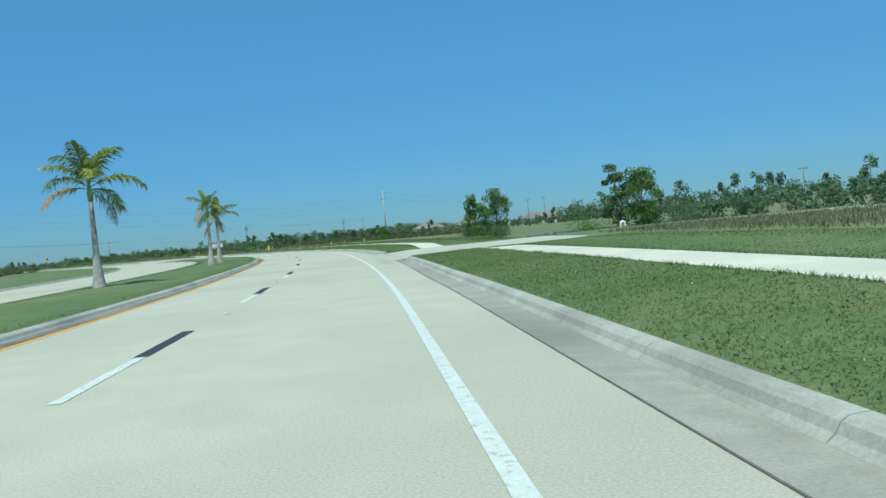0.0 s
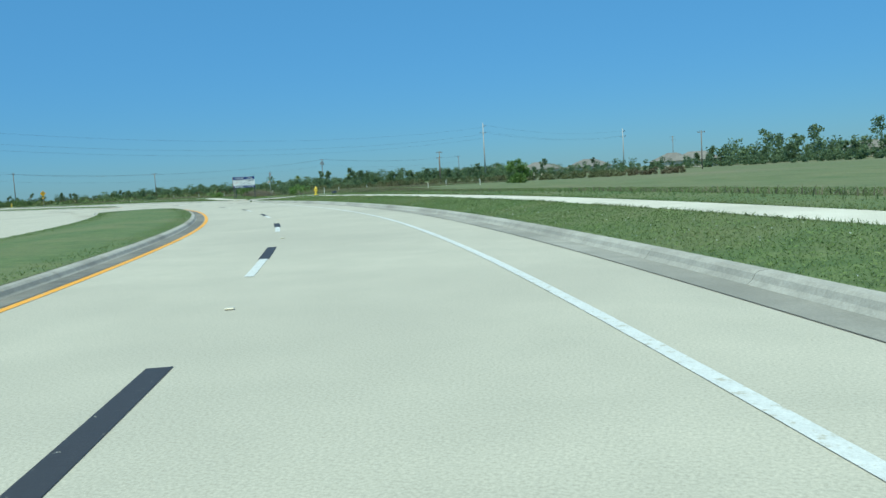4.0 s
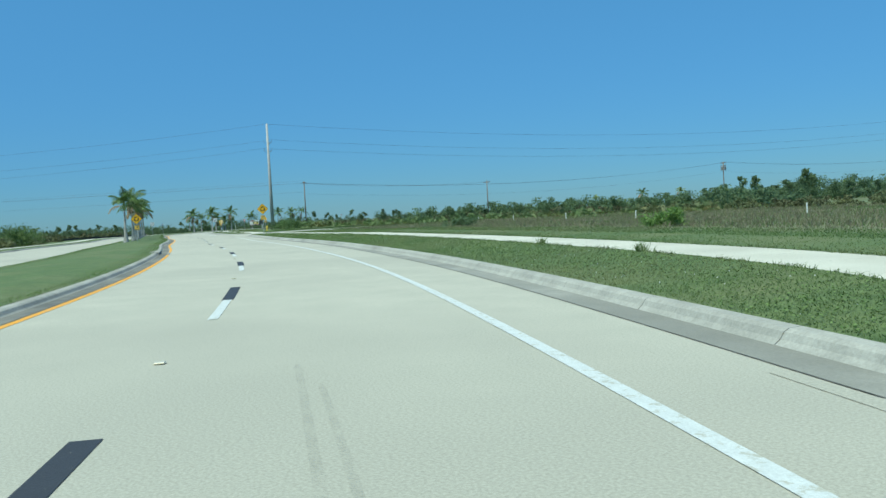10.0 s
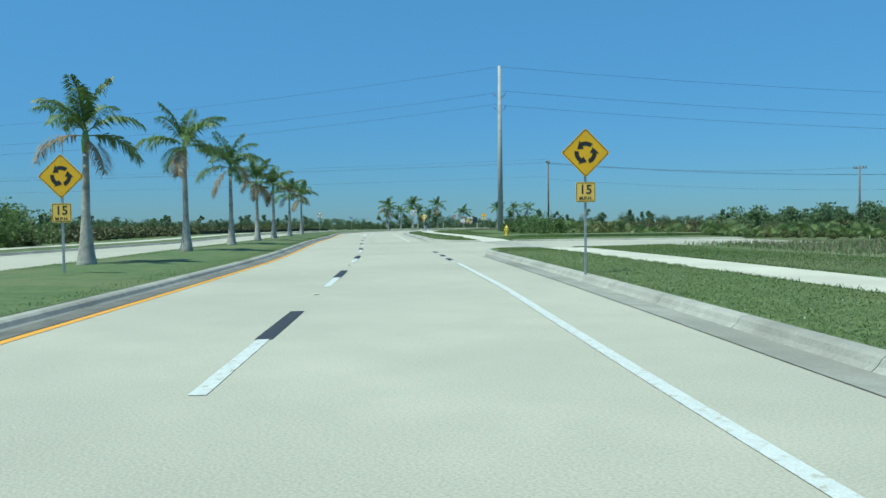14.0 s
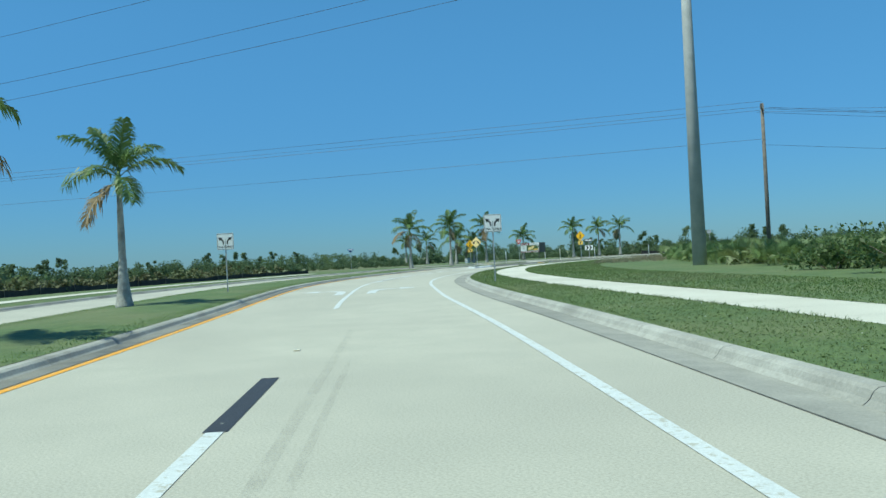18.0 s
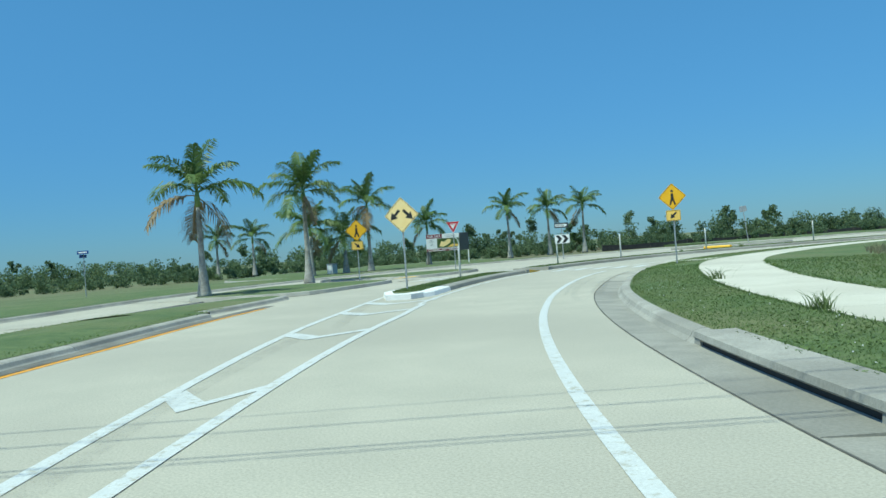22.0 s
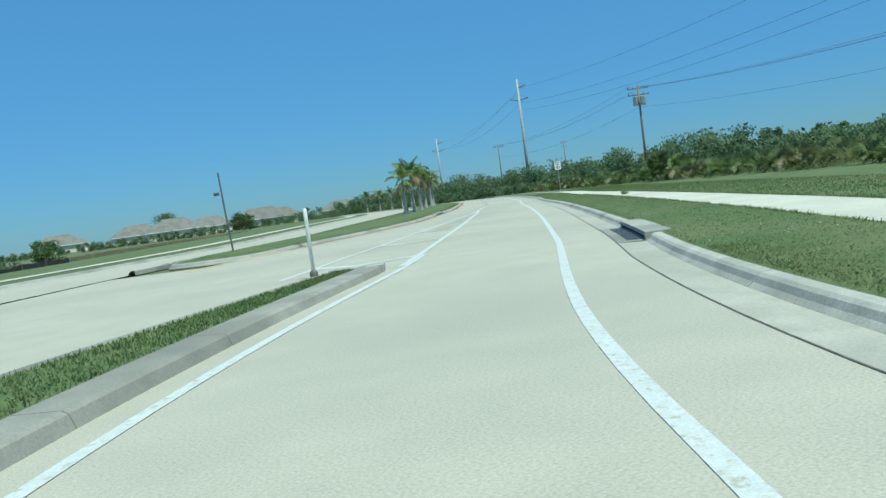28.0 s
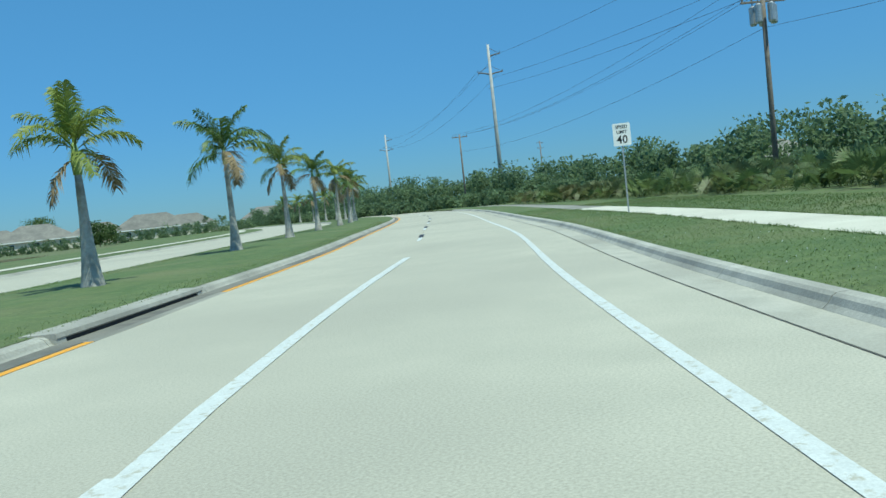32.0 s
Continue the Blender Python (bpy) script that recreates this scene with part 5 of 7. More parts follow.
woodland("scrub_right", rl([(225, 70), (250, 60), (300, 52), (345, 38), (366, 26), (400, 21), (432, 22)]), 9, 1.05, 7, M_SCRUB, "palmetto and shrub scrub behind the footpath", step=1.3, leaf=0.11, per=90, emergent=0.0)
woodland("scrub_left", rl([(340, -36), (365, -34), (400, -38)]), 7, 1.1, 8, M_SCRUB, "low roadside scrub beyond the other carriageway", step=1.6, leaf=0.13, per=60)
woodland("woods_left_near", rl([(300, -64), (360, -60), (410, -62), (445, -72), (462, -90), (468, -120)]), 12, 2.1, 21, M_WOODS, "low continuous woodland behind the scrub", step=1.7, leaf=0.16, per=95, rough=0.3, pines=0.08)
woodland("scrub_houses", [(-205, 505), (-172, 486), (-150, 482), (-135, 476), (-120, 482), (-105, 487), (-95, 493), (-72, 508)], 9, 2.0, 23, M_WOODS, "rough green bushes before the houses", step=1.7, leaf=0.17, per=60, rough=0.6, emergent=0.04)
woodland("scrub_left_far", rl([(240, -40), (300, -42), (360, -40), (420, -45), (455, -55)]), 16, 1.0, 9, M_SCRUB, "low scrub beyond the roads", step=1.3, leaf=0.16, per=44)
woodland("scrub_roundabout", rl([(466, -74), (478, -62), (488, -54), (505, -50), (535, -50), (556, -54)]), 12, 1.1, 11, M_WOODS, "low green scrub behind the silt fence", step=1.2, leaf=0.11, per=90, rough=0.5)

tree(at(147, 17.0, -0.75), 5.7, 1.5, 21, M_LEAFL, "slender broadleaf tree with a pale green open crown", clumps=44, leaf=0.085, per=190, low=0.03)
tree(at(149, 20.4, -0.75), 6.3, 1.75, 22, M_LEAFL, "tall slender tree with a ragged crown", clumps=44, leaf=0.085, per=190, low=0.03)
tree(at(129, 25, -0.6), 6.6, 1.3, 23, M_LEAF, "thin tall tree above the thicket", clumps=18)
tree(at(128.2, 27.0, -0.6), 6.2, 1.9, 24, M_LEAFL, "leafy bright green tree by the footpath", clumps=40)
tree(at(214, 33.5, 0.0), 2.9, 1.6, 25, M_LEAFL, "small rounded bright green tree", clumps=24)
for k, (s, o, h, w) in enumerate([(120, 26, 2.0, 1.8), (133, 24, 1.8, 1.5), (145, 19, 1.9, 1.8), (147.0, 18.7, 2.3, 1.5), (146.5, 16.0, 2.0, 1.2), (235, 14, 1.3, 1.2), (244, 16, 1.6, 1.4), (268, 16, 0.9, 1.6), (300, 17, 0.9, 1.5), (246, 11, 1.4, 1.2)]):
    shrub(at(s, o, -0.6 if 125 < s < 190 else 0.2), h, w, 60 + k, M_LEAFL if k % 2 else M_WOODS, per=170, leaf=0.06)

for k, (s, o, h, w) in enumerate([(350.0, -24.8, 2.5, 2.6), (353.0, -26.5, 2.9, 3.2), (356.5, -25.5, 2.6, 2.8), (350.0, -29.5, 2.0, 2.6)]):
    shrub(at(s, o, 0.0), h, w, 80 + k, M_LEAF, "large rounded green roadside bush", 170, 0.10)
for k, (s, o, h, w) in enumerate([(354.0, -34.0, 6.6, 1.3), (356.0, -36.5, 5.0, 1.1), (352.0, -35.0, 3.8, 1.1)]):
    tree(at(s, o, -0.1), h, w, 90 + k, M_WOODS, "feathery grey-green tree with an open ragged crown", slim=0.8, leaf=0.06, clumps=30, per=110, low=0.15)

# ---- signs ----
def sign_post(parent, h, off_y=0.03):
    part("post", boxed(-0.028, 0.028, off_y, off_y + 0.035, -0.1, h, 0.006), M_STEEL, parent, "galvanised steel post")


def diamond_sign(name, m, size, z, face, symbol, label, plaque=""):
    t = thing(name, label, "road sign", m)
    d = size * 1.0
    sign_post(t, z + d * 0.66)
    part("panel", plate(rounded(d, d, 0.05, 0, z, 45), -0.004, 0.004), face, t, "diamond panel")
    outer_, inner_ = rounded(d * 0.955, d * 0.955, 0.045, 0, z, 45), rounded(d * 0.925, d * 0.925, 0.04, 0, z, 45)
    k = len(outer_)
    vs = [(x, -0.008, zz) for x, zz in outer_] + [(x, -0.008, zz) for x, zz in inner_]
    part("border", raw("border", vs, [(j, (j + 1) % k, k + (j + 1) % k, k + j) for j in range(k)], M_SBLACK), M_SBLACK, t, "black border")
    symbol(t, z, d)
    for q in (0.3, -0.3):
        part("bolt", tube([(0, -0.004, z + q * d * 1.6), (0, -0.016, z + q * d * 1.6)], [0.012, 0.01], 6), M_STEEL, t)
    if plaque:
        zp = z - d * 0.707 - (0.33 if plaque == "15" else 0.20)
        pw, ph = (0.46, 0.46) if plaque == "15" else (0.56, 0.42)
        part("plaque", plate(rounded(pw, ph, 0.04, 0, zp), -0.004, 0.004), M_SGOLD, t, "faded yellow plaque")
        rim, rin = rounded(pw - 0.03, ph - 0.03, 0.032, 0, zp), rounded(pw - 0.054, ph - 0.054, 0.022, 0, zp)
        n_ = len(rim)
        part("plaque_border", raw("plaque_border", [(x, -0.007, q) for x, q in rim] + [(x, -0.007, q) for x, q in rin], [(j, (j + 1) % n_, n_ + (j + 1) % n_, n_ + j) for j in range(n_)], M_SBLACK), M_SBLACK, t, "black border")
        if plaque == "15":
            lettering("15", 0.30, 0, -0.007, zp + 0.05, M_SBLACK, t)
            lettering("M.P.H.", 0.115, 0, -0.007, zp - 0.145, M_SBLACK, t)
        else:
            arrow_down(t, 0.0, zp, 0.17, -1 if plaque == "left" else 1)
    return t


def flat(parent, name, outline, material, y=-0.007):
    bm = bmesh.new()
    bm.faces.new([bm.verts.new((x, y, z)) for x, z in outline])
    bmesh.ops.recalc_face_normals(bm, faces=bm.faces)
    return part(name, bm, material, parent)


def arrow_down(parent, x, z, r, sx):
    """A straight arrow that points down and to one side."""
    d, nn = Vector((sx * 0.707, -0.707)), Vector((0.707, sx * 0.707))
    c = Vector((x, z))
    pts = [c - d * r - nn * r * 0.2, c - nn * r * 0.2, c - nn * r * 0.62, c + d * r, c + nn * r * 0.62, c + nn * r * 0.2, c - d * r + nn * r * 0.2]
    flat(parent, "arrow", [(p.x, p.y) for p in pts], M_SBLACK)


def sym_circle(t, z, d):
    for q in range(3):
        a0 = 120 * q + 50
        rr, w = d * 0.26, d * 0.062
        arc = [radians(a0 + 68 * k / 8) for k in range(9)]
        vs = [((rr + w) * math.cos(a), -0.007, z + (rr + w) * math.sin(a)) for a in arc] + [((rr - w) * math.cos(a), -0.007, z + (rr - w) * math.sin(a)) for a in arc]
        part("arrow_arc", raw("arrow_arc", vs, [(k, k + 1, 9 + k + 1, 9 + k) for k in range(8)], M_SBLACK), M_SBLACK, t)
        a, b = radians(a0 + 66), radians(a0 + 108)
        flat(t, "arrow_head", [((rr + 2.2 * w) * math.cos(a), z + (rr + 2.2 * w) * math.sin(a)), (rr * math.cos(b), z + rr * math.sin(b)), ((rr - 2.2 * w) * math.cos(a), z + (rr - 2.2 * w) * math.sin(a))], M_SBLACK)


def sym_double(t, z, d):
    arrow_down(t, -d * 0.27, z, d * 0.27, -1)
    arrow_down(t, d * 0.27, z, d * 0.27, 1)


def sym_plain(t, z, d):
    """A plain upright mark in place of the crossing symbol."""
    flat(t, "mark", rounded(d * 0.14, d * 0.40, d * 0.05, 0, z - 0.02), M_SBLACK)
    flat(t, "mark", rounded(d * 0.09, d * 0.30, d * 0.03, d * 0.09, z - d * 0.28, 18), M_SBLACK)
    flat(t, "mark", rounded(d * 0.09, d * 0.30, d * 0.03, -d * 0.08, z - d * 0.28, -18), M_SBLACK)
    flat(t, "mark", rounded(d * 0.13, d * 0.13, d * 0.06, 0, z + d * 0.29), M_SBLACK)


diamond_sign("roundabout_sign", stand(319.6, 2.35, 0.15), 0.80, 2.76, M_SYEL, sym_circle, "yellow diamond roundabout sign with a speed plaque", "15")
diamond_sign("roundabout_sign", stand(321.0, -9.9, 0.2), 0.76, 2.34, M_SYEL, sym_circle, "yellow diamond roundabout sign standing on the median", "15")
diamond_sign("double_arrow_sign", stand(451.3, -5.25, 0.15), 0.84, 2.45, M_SPALE, sym_double, "faded pale yellow diamond sign with two arrows")
diamond_sign("crossing_sign", stand(459.6, 2.87, 0.15), 0.76, 2.64, M_SYEL, sym_plain, "yellow diamond crossing sign with an arrow plaque", "left")
diamond_sign("crossing_sign", facing(460.56, -12.45, 0.13, 440, -5), 0.76, 2.48, M_SYEL, sym_plain, "yellow diamond crossing sign beside the palms", "right")


def only_sign(m, z, label):
    t = thing("lane_use_sign", label, "road sign", m)
    w = 0.76
    sign_post(t, z + 0.3)
    part("panel", plate(rounded(w, w, 0.05, 0, z), -0.004, 0.004), M_SWHITE, t, "white square panel")
    o, i = rounded(w * 0.95, w * 0.95, 0.045, 0, z), rounded(w * 0.91, w * 0.91, 0.04, 0, z)
    k = len(o)
    part("border", raw("border", [(x, -0.008, q) for x, q in o] + [(x, -0.008, q) for x, q in i], [(j, (j + 1) % k, k + (j + 1) % k, k + j) for j in range(k)], M_SBLACK), M_SBLACK, t)
    for sx in (-1, 1):
        flat(t, "arrow_shaft", [(sx * x, z + q) for x, q in ((0.05, -0.13), (0.12, -0.13), (0.13, 0.0), (0.22, 0.09), (0.18, 0.14), (0.07, 0.04))], M_SBLACK)
        flat(t, "arrow_head", [(sx * x, z + q) for x, q in ((0.12, 0.17), (0.31, 0.2), (0.26, 0.03))], M_SBLACK)
    part("divider", boxed(-0.008, 0.008, -0.007, -0.005, z - 0.33, z + 0.1), M_SBLACK, t)
    lettering("ONLY", 0.135, -0.185, -0.007, z - 0.25, M_SBLACK, t)
    lettering("ONLY", 0.135, 0.185, -0.007, z - 0.25, M_SBLACK, t)
    return t


only_sign(stand(403.6, 2.6, 0.12), 2.55, "white lane-use sign with two black arrows on the verge")
only_sign(stand(406.4, -9.4, 0.15), 2.38, "white lane-use sign with two black arrows on the median")

t = thing("speed_limit_sign", "white speed limit sign on a steel post", "road sign", stand(578.5, 4.45, 0.08))
sign_post(t, 3.45)
part("panel", plate(rounded(0.66, 0.84, 0.05, 0, 3.05), -0.004, 0.004), M_SWHITE, t, "white panel")
lettering("SPEED", 0.17, 0, -0.007, 3.33, M_SBLACK, t)
lettering("LIMIT", 0.17, 0, -0.007, 3.14, M_SBLACK, t)
lettering("40", 0.42, 0, -0.007, 2.85, M_SBLACK, t)

t = thing("yield_sign", "red and white triangular yield sign by the roundabout", "road sign", facing(467.6, -13.48, 0.09, 446, -2))
sign_post(t, 2.95)
tri = lambda r: [(-r, 2.68 + r * 0.58), (r, 2.68 + r * 0.58), (0, 2.68 - r * 1.15)]
part("panel", plate(tri(0.40), -0.004, 0.004), M_SRED, t, "red triangle panel")
flat(t, "inner_triangle", tri(0.19), M_SWHITE, -0.008)
ro, ri = tri(0.40), tri(0.38)
part("rim", raw("rim", [(x, -0.006, q) for x, q in ro] + [(x, -0.006, q) for x, q in ri], [(j, (j + 1) % 3, 3 + (j + 1) % 3, 3 + j) for j in range(3)], M_SWHITE), M_SWHITE, t, "thin white rim")
lettering("YIELD", 0.08, 0, -0.011, 2.74, M_SRED, t)

t = thing("chevron_sign", "black and white chevron board under a one-way sign", "road sign", facing(477.9, -18.6, -0.3, 446, -2) @ Matrix.Scale(1.22, 4))
sign_post(t, 2.5)
part("panel", plate(rounded(0.92, 0.56, 0.02, 0, 1.5), -0.004, 0.004), M_SWHITE, t, "white board")
for x in (-0.2, 0.19):
    flat(t, "chevron", [(x - 0.2, 1.74), (x + 0.0, 1.74), (x + 0.2, 1.5), (x + 0.0, 1.26), (x - 0.2, 1.26), (x - 0.02, 1.5)], M_SBLACK)
part("one_way_panel", plate(rounded(0.86, 0.31, 0.02, 0, 2.36), -0.004, 0.004), M_SBLACK, t, "black one-way panel")
flat(t, "arrow", [(-0.39, 2.44), (0.16, 2.44), (0.16, 2.485), (0.40, 2.36), (0.16, 2.235), (0.16, 2.28), (-0.39, 2.28)], M_SWHITE)
lettering("ONE WAY", 0.12, -0.1, -0.012, 2.36, M_SBLACK, t)

# stop sign at the side street, seen from behind
t = thing("stop_sign", "grey back of an octagonal stop sign on a steel post", "road sign", stand(231.2, 9.2, 0.1, 90))
sign_post(t, 3.1)
part("panel", plate([(0.41 * math.cos(radians(22.5 + 45 * k)), 2.85 + 0.41 * math.sin(radians(22.5 + 45 * k))) for k in range(8)], -0.004, 0.004), M_STEEL, t, "octagonal aluminium panel")
flat(t, "front_face", [(0.40 * math.cos(radians(22.5 - 45 * k)), 2.85 + 0.40 * math.sin(radians(22.5 - 45 * k))) for k in range(8)], M_SRED, -0.007)

# ---- sale board ----
t = thing("sale_board", "large blue and white land sale board on timber posts", "sign board", stand(238.95, 8.45, 0.44, -6) @ Matrix.Diagonal((0.88, 1, 0.92, 1)))
W2, Z0, Z1 = 1.62, 1.22, 2.80
part("panel", boxed(-W2, W2, 0, 0.05, Z0, Z1, 0.008), M_SWHITE, t, "white board")
part("top_band", boxed(-W2 + 0.004, W2 - 0.004, -0.005, -0.001, Z1 - 0.42, Z1 - 0.004), M_SBLUE, t, "navy blue band")
part("bottom_band", boxed(-W2 + 0.004, W2 - 0.004, -0.005, -0.001, Z0 + 0.004, Z0 + 0.34), M_SBLUE, t, "navy blue band")
lettering("FOR SALE", 0.30, -0.62, -0.008, Z1 - 0.22, M_SWHITE, t)
lettering("21.59 AC", 0.2, 0.86, -0.008, Z1 - 0.14, M_SWHITE, t)
part("rule", boxed(0.35, 1.4, -0.008, -0.006, Z1 - 0.26, Z1 - 0.245), M_SWHITE, t)
for x, w in ((0.6, 0.42), (1.15, 0.5)):
    part("text_bar", boxed(x - w / 2, x + w / 2, -0.008, -0.006, Z1 - 0.36, Z1 - 0.31), M_SWHITE, t)
lettering("Townhome Tract #3", 0.15, -0.76, -0.004, Z1 - 0.54, M_SBLACK, t)
for z, ws in ((Z1 - 0.5, ((0.42, 0.34), (0.86, 0.42), (1.27, 0.3))), (Z1 - 0.6, ((0.7, 0.2), (1.0, 0.28), (1.32, 0.26)))):
    for x, w in ws:
        part("text_bar", boxed(x - w / 2, x + w / 2, -0.004, -0.002, z - 0.022, z + 0.022), M_SBLACK, t)
part("red_mark", plate(rounded(0.36, 0.06, 0.02, -1.1, 1.98, 32), -0.004, -0.002), M_SRED, t)
def stroke(parent, pts, w):
    """A plain brush line through points on the board, thin at both ends."""
    ps = chaikin([Vector(p) for p in pts])
    n_, vs = len(ps), []
    for j, p in enumerate(ps):
        d = (ps[min(j + 1, n_ - 1)] - ps[max(j - 1, 0)]).normalized()
        e = Vector((-d.y, d.x)) * w * (0.35 + 0.65 * math.sin(math.pi * j / (n_ - 1)))
        vs += [(p.x - e.x, -0.004, p.y - e.y), (p.x + e.x, -0.004, p.y + e.y)]
    part("brush_stroke", raw("brush_stroke", vs, [(2 * j, 2 * j + 1, 2 * j + 3, 2 * j + 2) for j in range(n_ - 1)], M_SBLACK), M_SBLACK, parent)


# flowing script mark as plain brush lines
stroke(t, [(-0.28, 2.1), (-0.42, 2.08), (-0.46, 1.97), (-0.32, 1.93), (-0.52, 1.86), (-0.56, 1.72), (-0.36, 1.68), (-0.18, 1.78)], 0.018)
stroke(t, [(-0.18, 1.74), (-0.1, 1.86), (-0.06, 1.72), (0.02, 1.86), (0.1, 1.74), (0.22, 1.9)], 0.014)
stroke(t, [(-0.05, 1.98), (0.2, 1.94), (0.5, 2.04), (0.85, 2.12)], 0.012)
stroke(t, [(0.38, 2.08), (0.28, 1.9), (0.18, 1.7)], 0.016)
stroke(t, [(0.32, 1.74), (0.44, 1.86), (0.5, 1.74), (0.6, 1.86), (0.68, 1.74), (0.62, 2.1), (0.85, 2.16), (0.95, 1.98), (0.74, 1.76), (0.92, 1.75)], 0.016)
part("edge_batten", boxed(-W2 - 0.05, -W2 - 0.004, -0.01, 0.1, Z0, Z1, 0.006), M_EDGEW, t, "weathered reddish timber edge")
for z in (Z0 + 0.24, Z0 + 0.1):
    for x, w in ((-1.27, 0.3), (-0.93, 0.32), (-0.4, 0.62)):
        part("text_bar", boxed(x - w / 2, x + w / 2, -0.008, -0.006, z - 0.032, z + 0.032), M_SWHITE, t)
part("text_bar", boxed(0.14, 1.45, -0.008, -0.006, Z0 + 0.19, Z0 + 0.25), M_SWHITE, t)
part("text_bar", boxed(0.75, 1.45, -0.008, -0.006, Z0 + 0.09, Z0 + 0.105), M_SWHITE, t)
part("divider", boxed(0.05, 0.062, -0.008, -0.006, Z0 + 0.04, Z0 + 0.3), M_SWHITE, t)
for x, y in ((-W2 + 0.07, 0.06), (W2 - 0.07, 0.06), (-W2 + 0.45, 0.5)):
    part("post", boxed(x - 0.055, x + 0.055, y, y + 0.11, -0.5, Z1 - 0.1, 0.008), M_DARKST, t, "dark timber post")

# ---- delineator posts ----
first = thing("delineator_post", "white flexible delineator post on a rubber base", "post", stand(459.0, -6.15, 0.06), "island delineators")
part("tube", tube([(0, 0, 0.05), (0, 0, 1.40), (0, 0, 1.43)], [0.042, 0.04, 0.03], 12), M_PVC, first, smooth=True)
part("band", tube([(0, 0, 1.18), (0, 0, 1.33)], [0.0435, 0.0435], 12, False), M_SWHITE, first)
part("base", tube([(0, 0, -0.03), (0, 0, 0.06), (0, 0, 0.1)], [0.1, 0.09, 0.05], 10), M_DARKST, first, "dark rubber base")
for s, o in ((472.0, -5.6), (479.4, -6.35), (486.8, -6.75), (495.5, -5.6), (508.6, -5.25), (467.8, -6.4)):
    copy_thing(first, stand(s, o, 0.08))

# ---- hydrants ----
def hydrant(m, label):
    t = thing("fire_hydrant", label, "hydrant", m)
    part("barrel", tube([(0, 0, -0.05), (0, 0, 0.04), (0, 0, 0.05), (0, 0, 0.5), (0, 0, 0.52)], [0.19, 0.19, 0.11, 0.1, 0.14], 14), M_HYD, t, smooth=False)
    part("bonnet", tube([(0, 0, 0.5), (0, 0, 0.56), (0, 0, 0.62), (0, 0, 0.7), (0, 0, 0.76)], [0.16, 0.16, 0.12, 0.07, 0.03], 14), M_HYD, t, smooth=True)
    part("nut", tube([(0, 0, 0.75), (0, 0, 0.82)], [0.035, 0.035], 5), M_HYD, t)
    for d in ((1, 0), (-1, 0)):
        part("hose_outlet", tube([(d[0] * 0.08, 0, 0.4), (d[0] * 0.2, 0, 0.4), (d[0] * 0.21, 0, 0.4)], [0.065, 0.065, 0.045], 10), M_HYD, t)
    part("pumper_outlet", tube([(0, -0.08, 0.36), (0, -0.2, 0.36), (0, -0.22, 0.36)], [0.09, 0.09, 0.06], 10), M_HYD, t)
    return t


hydrant(stand(207.4, 6.72, 0.44), "yellow fire hydrant in the grass by the footpath")
hydrant(stand(366.5, 8.2, 0.34), "yellow fire hydrant in front of dark shrubs")
t = thing("valve_box", "small dark utility box in the grass", "utility box", stand(209.5, 9.2, 0.4))
part("body", boxed(-0.2, 0.2, -0.2, 0.2, 0, 0.22, 0.04), M_HYDDARK, t)
part("lid", boxed(-0.23, 0.23, -0.23, 0.23, 0.22, 0.27, 0.02), M_HYDDARK, t)

t = thing("vent_pipe", "white gooseneck vent pipe beside the path", "vent pipe", stand(104.3, 15.05, 0.22))
part("pipe", tube([(-0.12, 0, -0.1), (-0.12, 0, 0.5)] + [(-0.12 * math.cos(a), 0, 0.5 + 0.14 * math.sin(a)) for a in (0.4, 0.9, 1.57, 2.2, 2.8)] + [(0.12, 0, 0.42), (0.12, 0, 0.3)], [0.07] * 9, 10), M_PVC, t, smooth=True)

# white marker posts in the field
mk = thing("marker_post", "slim white marker post in the field", "post", stand(234.5, 17.8, 0.3), "field marker posts")
part("post", boxed(-0.035, 0.035, -0.035, 0.035, -0.3, 0.62, 0.008), M_PVC, mk)
for s, o in ((222, 26), (250, 24), (258, 33), (275, 30), (290, 28), (306, 30), (322, 31), (338, 33), (228, 38), (244, 44), (268, 46), (352, 30)):
    copy_thing(mk, stand(s, o, 0.25))

# ---- utility poles and cables ----
def pole(name, x, y, h, r0, r1, material, label, arms=(), transformers=0, turn=0.0):
    t = thing(name, label, "utility pole", pose(x, y, -0.1, 0, 0, turn))
    part("shaft", tube([(0, 0, -0.3), (0, 0, h * 0.5), (0, 0, h)], [r0, (r0 + r1) / 2, r1], 14), material, t, smooth=True)
    for z, w in arms:
        part("crossarm", boxed(-w, w, -0.05, 0.05, z - 0.06, z + 0.06, 0.01), M_WOODPOLE if material is M_WOODPOLE else M_STEEL, t)
        for sx in (-0.92, -0.5, 0.5, 0.92):
            part("insulator", tube([(sx * w, 0, z + 0.05), (sx * w, 0, z + 0.12), (sx * w, 0, z + 0.28)], [0.03, 0.06, 0.035], 8), M_DARKST, t)
    for k in range(transformers):
        a = 2 * math.pi * k / transformers
        x0, y0 = 0.6 * math.cos(a), 0.6 * math.sin(a)
        part("transformer", tube([(x0, y0, h - 2.5), (x0, y0, h - 2.4), (x0, y0, h - 1.45), (x0, y0, h - 1.35)], [0.16, 0.21, 0.21, 0.08], 10), M_STEEL, t, "grey transformer can")
        part("bushing", tube([(x0, y0, h - 1.4), (x0, y0, h - 1.1)], [0.04, 0.03], 6), M_DARKST, t)
    return t


